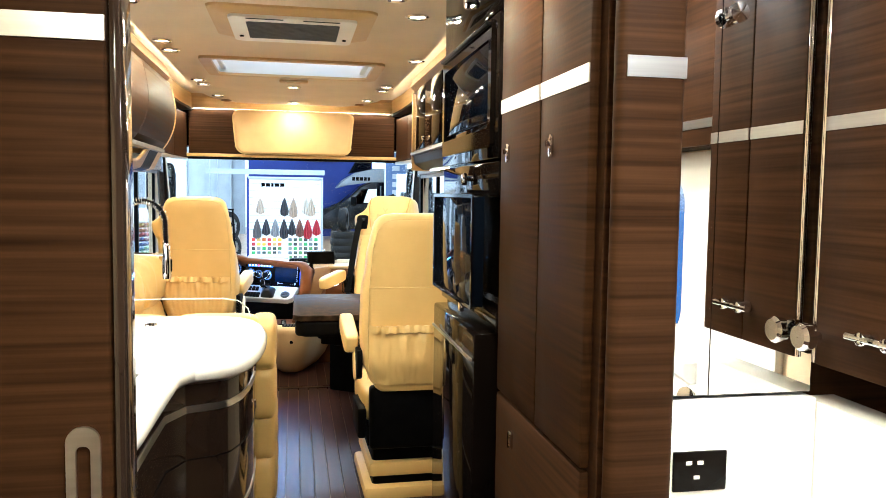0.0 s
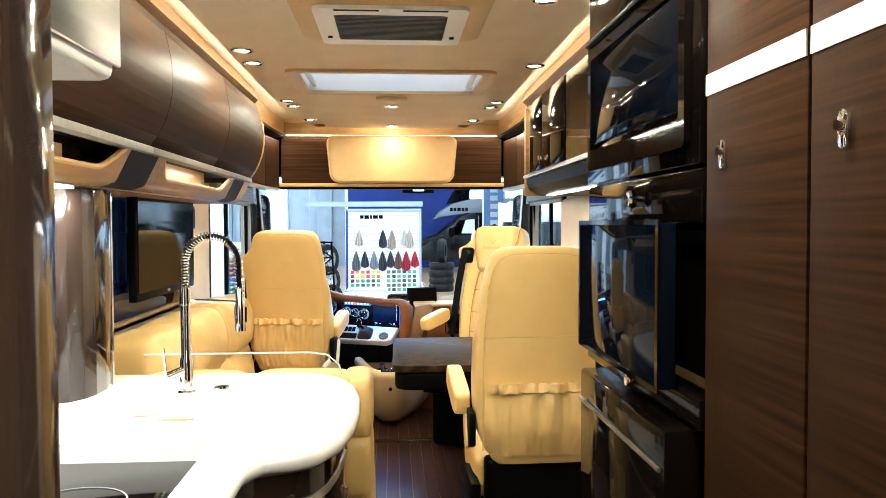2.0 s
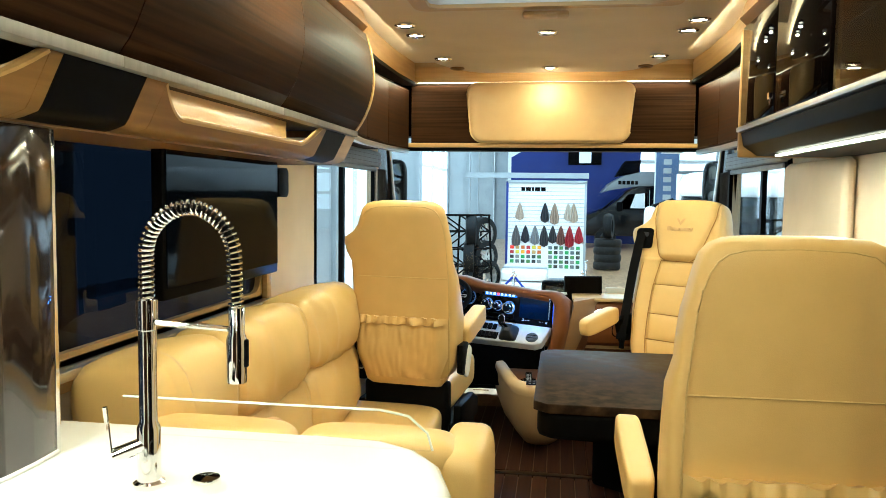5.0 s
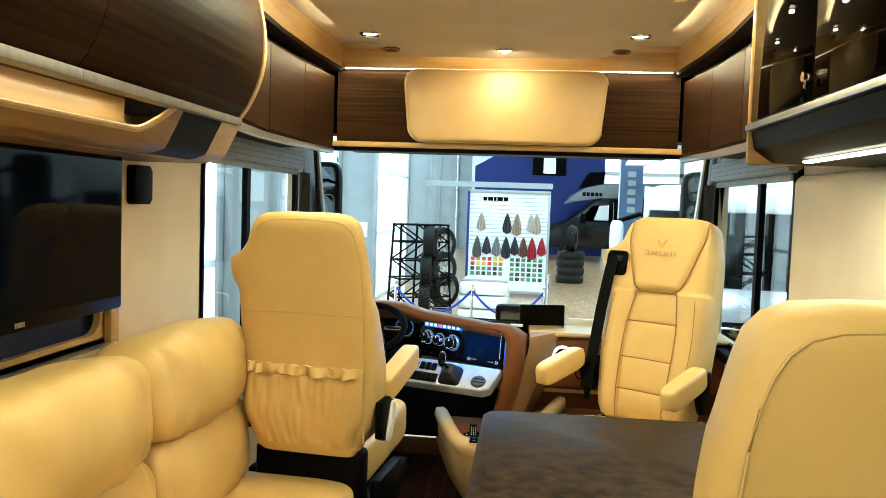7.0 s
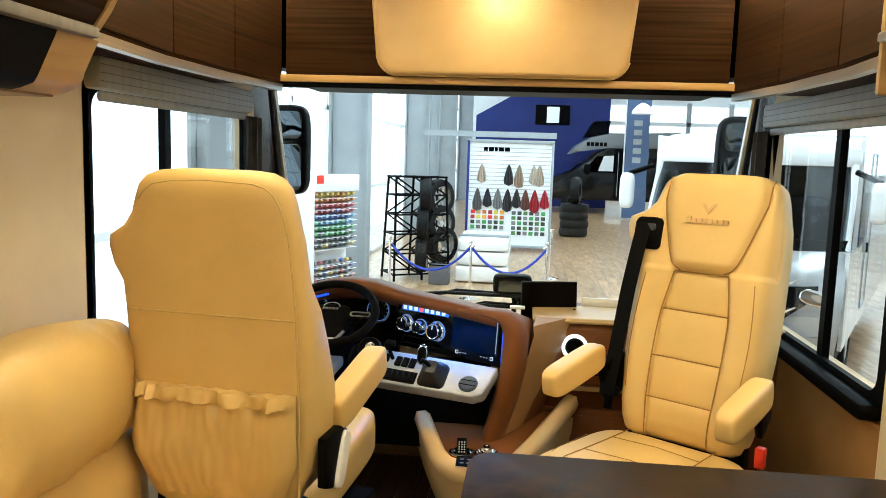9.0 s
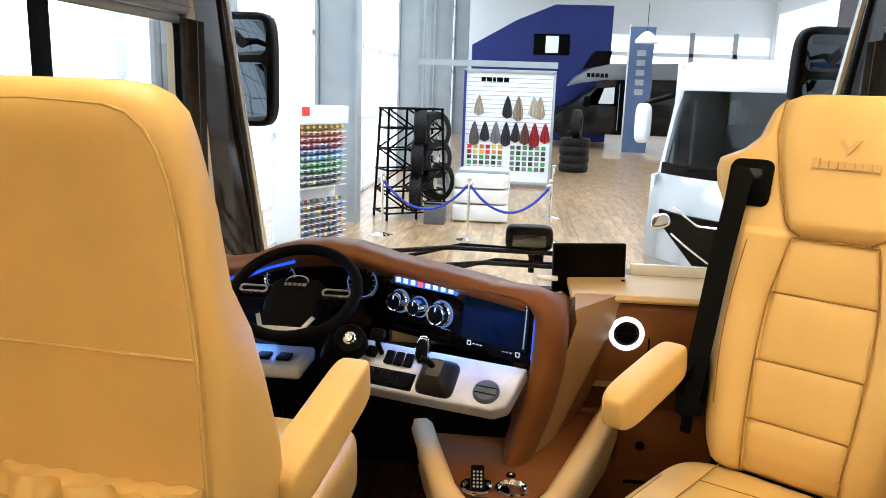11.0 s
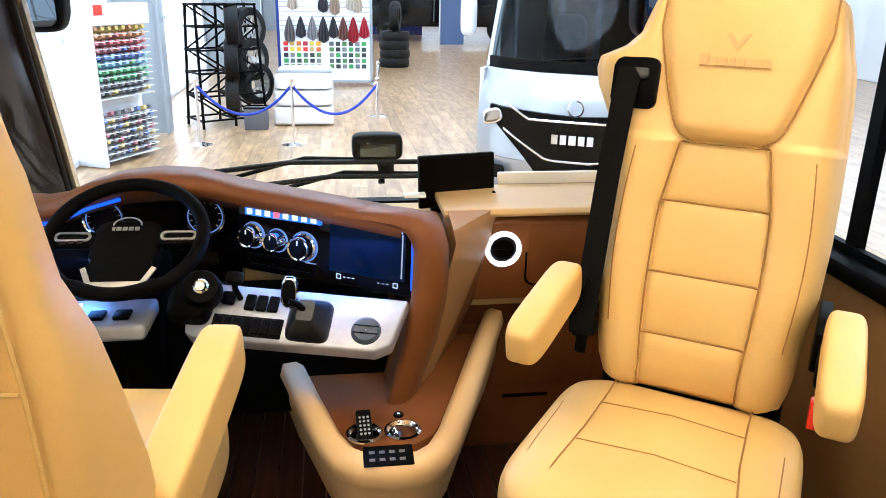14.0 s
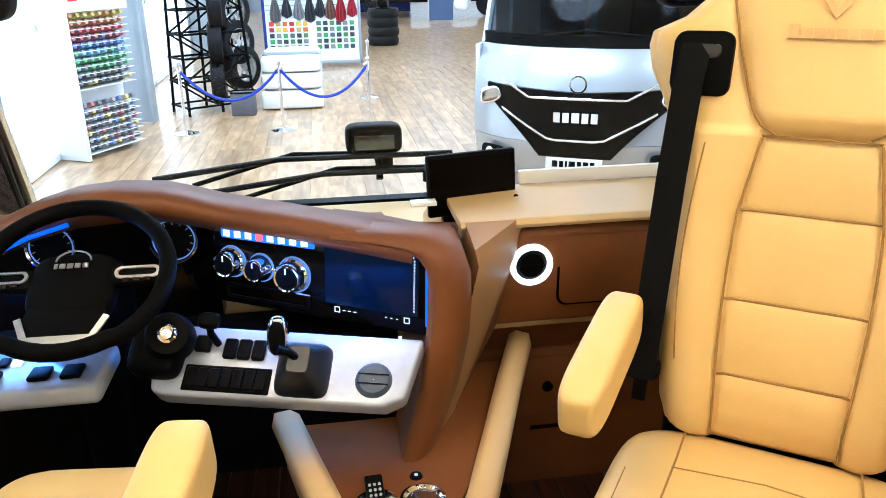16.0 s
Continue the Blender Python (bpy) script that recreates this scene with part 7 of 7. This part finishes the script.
def motorhome_front(name, label, place, upper, lower, glass_m):
    v = thing(name, label, "motorhome", place)
    xs = [-1.08, -1.02, -0.90, -0.70, -0.45, -0.2, 0, 0.2, 0.45, 0.70, 0.90, 1.02, 1.08]

    def skin(prof, thick=0.04, k0=0.42):
        def bend(x):
            return k0 * (abs(x) / 1.08) ** 3.2
        return rings([[(x * kx, y + bend(x) * kb, z) for y, z, kx, kb in prof] + [(x * kx * 0.97, y + bend(x) * kb + thick, z) for y, z, kx, kb in prof[::-1]] for x in xs])
    part("bumper", skin([(0.10, 0.28, 0.95, 1), (0.02, 0.40, 0.97, 1), (0.0, 0.62, 0.99, 1)]), lower, v)
    part("nose", skin([(0.0, 0.625, 0.99, 1), (0.02, 0.85, 1.0, 1), (0.06, 1.10, 1.0, 1), (0.16, 1.32, 1.0, 1), (0.30, 1.45, 1.0, 1)]), lower, v)
    part("windscreen", skin([(0.31, 1.455, 0.99, 1), (0.45, 1.75, 0.985, 1), (0.62, 2.08, 0.98, 1), (0.74, 2.30, 0.97, 1)], 0.01), glass_m, v, "dark raked windscreen")
    part("wiper_cowl", skin([(0.295, 1.44, 0.995, 1), (0.335, 1.56, 0.992, 1)], 0.02), BLACK, v)
    part("cap", skin([(0.735, 2.305, 0.985, 1), (0.72, 2.36, 1.0, 1), (0.76, 2.48, 1.0, 1), (0.88, 2.58, 0.99, 1), (1.2, 2.64, 0.97, 1), (2.0, 2.66, 0.97, 0.3)]), upper, v)
    for s in (-1, 1):
        part("windscreen_post", tube([(s * 1.04, 0.72, 1.44), (s * 1.03, 1.0, 2.0), (s * 1.02, 1.12, 2.32)], 0.045), upper, v)
        hl = part("headlight", pad(0.30, 0.17, 0.10, pose(s * 0.84, 0.20, 1.02, -15, s * 16, s * 33), 10, 0.6), CHROME, v, "clear headlight")
        part("lens", pad(0.24, 0.12, 0.04, pose(s * 0.845, 0.155, 1.02, -15, s * 16, s * 33), 8, 0.7), PANE_VITRINE, hl)
        part("fog_light", lathe([(0.001, 0), (0.05, 0), (0.055, 0.02), (0.001, 0.025)], 20, face((s * 0.82, 0.12, 0.48), (0.85, s * 0.5, 0), (0, 0, 1))), CHROME, v)
        part("fog_surround", slab(0.30, 0.14, 0.05, 0.012, face((s * 0.80, 0.135, 0.48), (0.85, s * 0.5, 0), (0, 0, 1))), BLACK, v)
        part("mirror", pad(0.16, 0.42, 0.14, pose(s * 1.30, 0.75, 1.95), 8, 0.5), upper, v, "tall door mirror")
        part("mirror_arm", tube([(s * 1.06, 0.95, 2.25), (s * 1.30, 0.78, 2.15)], 0.03), BLACK, v)
        side = part("side_wall", wall_y(*sorted((s * 1.06, s * 1.10)), 0.55, 6.8, 0.45, 2.61, [(0.55, 1.17, 1.44, 2.61), (1.27, 1.95, 1.45, 2.2), (3.6, 4.7, 1.55, 2.2)]), upper, v)
        part("side_window", box(*sorted((s * 1.095, s * 1.112)), 1.27, 1.95, 1.45, 2.2, 0.0), PANE_CAB, side)
        part("side_door", framed(0.66, 1.85, 0.06, 0.62, 1.81, 0.05, 0.01, face((s * 1.101, 2.6, 1.55), (0, s, 0), (0, 0, 1))), GREY, side)
        part("door_handle", box(*sorted((s * 1.10, s * 1.13)), 2.34, 2.42, 1.3, 1.42, 0.01), BLACK, side)
        part("side_window", box(*sorted((s * 1.095, s * 1.112)), 3.6, 4.7, 1.55, 2.2, 0.0), PANE_CAB, side)
        wh = part("wheel", lathe([(0.20, -0.10), (0.33, -0.10), (0.345, 0), (0.33, 0.10), (0.20, 0.10)], 28, pose(s * 0.98, 1.45, 0.345, 0, 90)), RUBBER, v)
        part("hubcap", lathe([(0.001, 0.07), (0.20, 0.09), (0.21, 0.0), (0.001, 0.0)], 24, pose(s * 0.98, 1.45, 0.345, 0, 90 * s)), ALU, wh)
    gx = [-0.88 + 0.11 * i for i in range(17)]

    def low(x):
        return 0.50 + 0.52 * max(0, (abs(x) - 0.35) / 0.53) ** 0.8
    part("grille", rings([[(x, 0.42 * (abs(x) / 1.08) ** 3.2 - 0.022, 1.09 + 0.05 * abs(x)), (x, 0.42 * (abs(x) / 1.08) ** 3.2 - 0.022, low(x)), (x, 0.42 * (abs(x) / 1.08) ** 3.2 + 0.03, low(x)), (x, 0.42 * (abs(x) / 1.08) ** 3.2 + 0.03, 1.09 + 0.05 * abs(x))] for x in gx]), BLACK, v, "black grille")
    for k, z in ((0.30, 0.66), (0.55, 1.04)):
        part("grille_bar", tube([(x * 0.8, 0.42 * (abs(x * 0.8) / 1.08) ** 3.2 - 0.03, z - 0.0 + max(0.0, abs(x) - k) * 0.45) for x in gx], 0.012, 6), CHROME, v)
    part("maker_mark", bars(-0.20, 0.83, (0.06, 0.06, 0.07, 0.06, 0.06), 0.09, 0.022, face((0, -0.045, 0), (1, 0, 0), (0, 0, 1)), 0.01), CHROME, v, "chrome maker mark")
    part("badge", lathe([(0.065, 0), (0.08, 0), (0.08, 0.015), (0.065, 0.015)], 24, face((0, 0.03, 1.16), (1, 0, 0), (0, 0.1, 1))), CHROME, v)
    pl = part("plate", slab(0.52, 0.12, 0.01, 0.012, face((0, -0.012, 0.44), (1, 0, 0), (0, 0, 1))), WHITE, v, "white plate with plain strokes")
    part("plate_marks", bars(-0.20, 0.41, (0.05, 0.04, 0.02, 0.06, 0.04, 0.05, 0.04), 0.06, 0.015, face((0, -0.0245, 0), (1, 0, 0), (0, 0, 1))), BLACK, pl)
    part("wiper", tube([(-0.7, 0.42, 1.52), (0.0, 0.33, 1.60), (0.5, 0.35, 1.56)], 0.012, 6), BLACK, v)
    part("floor_pan", box(-1.05, 1.05, 0.5, 6.8, 0.35, 0.45), BLACK, v)
    part("roof", box(-1.06, 1.06, 1.9, 6.8, 2.60, 2.66, 0.01), upper, v)
    part("inner_door", merge(framed(0.62, 1.75, 0.05, 0.46, 0.80, 0.05, 0.03, face((-0.55, 3.2, 1.45), (0.8, 0.6, 0), (0, 0, 1)), 0, 0.32)), upper, v, "white inner door with a window")
    part("dash_top", box(-0.95, 0.95, 0.55, 1.2, 1.38, 1.44, 0.02), BLACK, v)
    for s in (-0.5, 0.5):
        part("cab_seat", pad(0.5, 0.9, 0.25, pose(s, 2.0, 1.5), 8, 0.4), BLACK, v)
    part("rear_wall", box(-1.05, 1.05, 4.0, 4.05, 0.45, 2.60), TAN, v)
    return v


motorhome_front("motorhome", "white and silver motorhome parked in the showroom", pose(2.12, 10.95, GZ, 0, 0, -27), BODY_W, BODY_S, PANE_CAB)
mh = motorhome_front("motorhome", "white motorhome parked further back", pose(6.2, 20.0, GZ, 0, 0, -20), BODY_W, BODY_W, PANE_DARK)

# black camper van
van = thing("camper_van", "black camper van with a silver pop-up roof", "van", pose(4.35, 37.4, GZ, 0, 0, 0))
van.scale = (1.25, 1.25, 1.25)
side_o = [(-2.6, 0.45), (-2.75, 0.75), (-2.65, 1.15), (-1.75, 1.35), (-1.05, 2.05), (-0.6, 2.25), (3.0, 2.3), (3.0, 0.45)]
part("body", prism(side_o, "y", -0.95, 0.95, 0.06, 3), BODY_K, van, "black painted body")
part("pop_roof", prism([(-1.92, 1.98), (-1.66, 2.30), (-1.2, 2.58), (-0.6, 2.72), (1.7, 2.80), (2.9, 2.78), (2.9, 2.28), (-0.7, 2.22), (-1.5, 2.10)], "y", -0.97, 0.90, 0.05, 3), VAN_CAP, van, "silver roof cap")
part("roof_hatch", prism([(-1.42, 2.56), (-1.10, 3.10), (-0.55, 3.12), (-0.62, 2.70)], "y", -0.6, 0.5, 0.02, 1), PANE_DARK, van, "raised smoked roof hatch")
part("hatch_frame", tube([(-1.42, -0.62, 2.56), (-1.10, -0.62, 3.10), (-0.55, -0.62, 3.12)], 0.03), BLACK, van)
part("cap_mark", bars(-1.35, 2.28, (0.11, 0.11, 0.13, 0.11, 0.10), 0.13, 0.03, face((0, -0.975, 0), (1, 0, 0), (0, 0, 1))), BLACK, van)
part("windscreen", prism([(-1.72, 1.40), (-1.05, 2.02), (-1.0, 1.97), (-1.66, 1.36)], "y", -0.80, 0.80), PANE_CAB, van, "dark raked windscreen")
# White paint on this pane is the bright reflection on the glass.
part("door_glass", prism([(-0.92, 1.45), (-0.75, 1.95), (-0.42, 1.98), (-0.42, 1.45)], "y", -0.985, -0.97), BODY_W, van, "side glass, its bright reflection painted white")
part("side_window", prism([(-1.45, 1.40), (-0.98, 1.95), (-0.35, 2.0), (-0.35, 1.40)], "y", -0.965, -0.95), PANE_DARK, van)
part("door_line", box(-0.27, -0.25, -0.957, -0.95, 0.6, 2.1), GREY, van)
part("mirror", pad(0.22, 0.35, 0.18, pose(-1.3, -1.1, 1.5), 8, 0.5), BLACK, van)
for x in (-1.75, 1.9):
    wv = part("wheel", lathe([(0.20, -0.12), (0.36, -0.12), (0.38, 0), (0.36, 0.12), (0.20, 0.12)], 28, pose(x, -0.86, 0.38, 90)), RUBBER, van)
    part("rim", lathe([(0.001, 0.10), (0.06, 0.12), (0.20, 0.09), (0.21, 0), (0.001, 0)], 20, pose(x, -0.86, 0.38, 90)), BODY_K, wv)
ts = thing("tyre", "black tyre in a stack on the floor", "tyre", pose(1.62, 26.2, GZ + 0.12), "stacked tyres")
part("tread", lathe([(0.23, -0.11), (0.40, -0.12), (0.43, -0.05), (0.43, 0.05), (0.40, 0.12), (0.23, 0.11)], 28), RUBBER, ts)
for i in range(1, 4):
    copy_thing(ts, pose(1.62 + 0.02 * (i % 2), 26.2, GZ + 0.12 + 0.24 * i))
sp_ = thing("spare_wheel", "spare wheel standing on the tyre stack", "wheel", pose(1.65, 26.2, GZ + 1.36, 90, 0, 78), "spare wheels")
part("tyre", lathe([(0.22, -0.12), (0.36, -0.13), (0.41, -0.05), (0.41, 0.05), (0.36, 0.13), (0.22, 0.12)], 28), RUBBER, sp_)
part("rim", lathe([(0.001, 0.05), (0.20, 0.08), (0.22, 0.0), (0.001, -0.02)], 24), BODY_K, sp_)
fl = thing("banner", "tall blue-grey feather banner", "banner", pose(4.45, 34.0, GZ))
part("cloth", rings([[(-0.45 + 0.03 * math.sin(z * 3), -0.01, z), (0.45 + 0.03 * math.sin(z * 3), 0.02 * math.sin(z * 2), z), (0.45 + 0.03 * math.sin(z * 3), 0.02, z), (-0.45, 0.02, z)] for z in (0.03, 1.0, 1.8, 2.6, 3.4, 4.2, 4.7)]), paint("banner_cloth", (0.06, 0.10, 0.20), 0.6), fl)
part("marks", merge(*[box(-0.16, 0.16, -0.03, -0.025, 2.2 + i * 0.36, 2.42 + i * 0.36) for i in range(5)]), GREY, fl, "pale plain strokes")
part("pole", cyl(0.03, 4.8, pose(-0.48, 0, 2.4), n=10), ALU, fl)
pen = thing("pendant_lamp", "white bell-shaped pendant lamp", "lamp", pose(4.45, 33.0, 3.15))
part("shade", lathe([(0.42, 0.0), (0.40, 0.12), (0.22, 0.32), (0.06, 0.42), (0.05, 0.42), (0.2, 0.30), (0.38, 0.10)], 24), PLASTIC_W, pen)
part("cord", cyl(0.012, 1.0, pose(0, 0, 0.91), n=6), BLACK, pen)
hb2 = thing("hanging_banner", "dark printed banner under the ceiling", "banner")
part("sheet", box(7.6, 11.0, 24.0, 24.03, 3.0, 4.4), paint("dark_print", (0.08, 0.07, 0.08)), hb2)
part("marks", box(8.6, 10.6, 23.98, 23.995, 3.9, 4.2), WALL_W, hb2)

# ---- floor pieces ----
plank_me = {}


def planks(parent, name, mat, xs, w, ys, z0, z1, gap):
    for ix in range(int((xs[1] - xs[0]) / w)):
        x = xs[0] + ix * w
        for y0, y1 in ys(ix):
            key = (name, round(y1 - y0, 3))
            if key not in plank_me:
                bm = box(gap / 2, w - gap / 2, 0, y1 - y0 - gap * 0.3, z0, z1)
                me = bpy.data.meshes.new(name)
                bm.to_mesh(me)
                bm.free()
                me.materials.append(mat)
                plank_me[key] = me
            ob = new(name, plank_me[key])
            ob.parent = parent
            ob.location = (x, y0, 0)


planks(floor, "plank", PLANK, (-0.99, 1.05), 0.068, lambda i: [(-1.9, 2.0), (2.0, 5.19)], -0.012, 0.0, 0.005)
planks(floor, "cab_plank", PLANK, (-0.99, 1.05), 0.068, lambda i: [(5.24, 6.4)], -0.012, 0.002, 0.005)
tagged(part("floor_threshold", box(-1.0, 1.0, 5.192, 5.238, -0.012, 0.006, 0.003), BROWN_GLOSS), "dark threshold strip before the cab", "trim", kind="structure")
planks(hall, "oak_plank", OAK, (-2.6, 4.3), 0.19, lambda i: [(11.3 + (i * 0.47) % 1.3 - 1.3 + 1.3 * k, 11.3 + (i * 0.47) % 1.3 + 1.3 * k) for k in range(0, 8)], GZ - 0.012, GZ, 0.004)
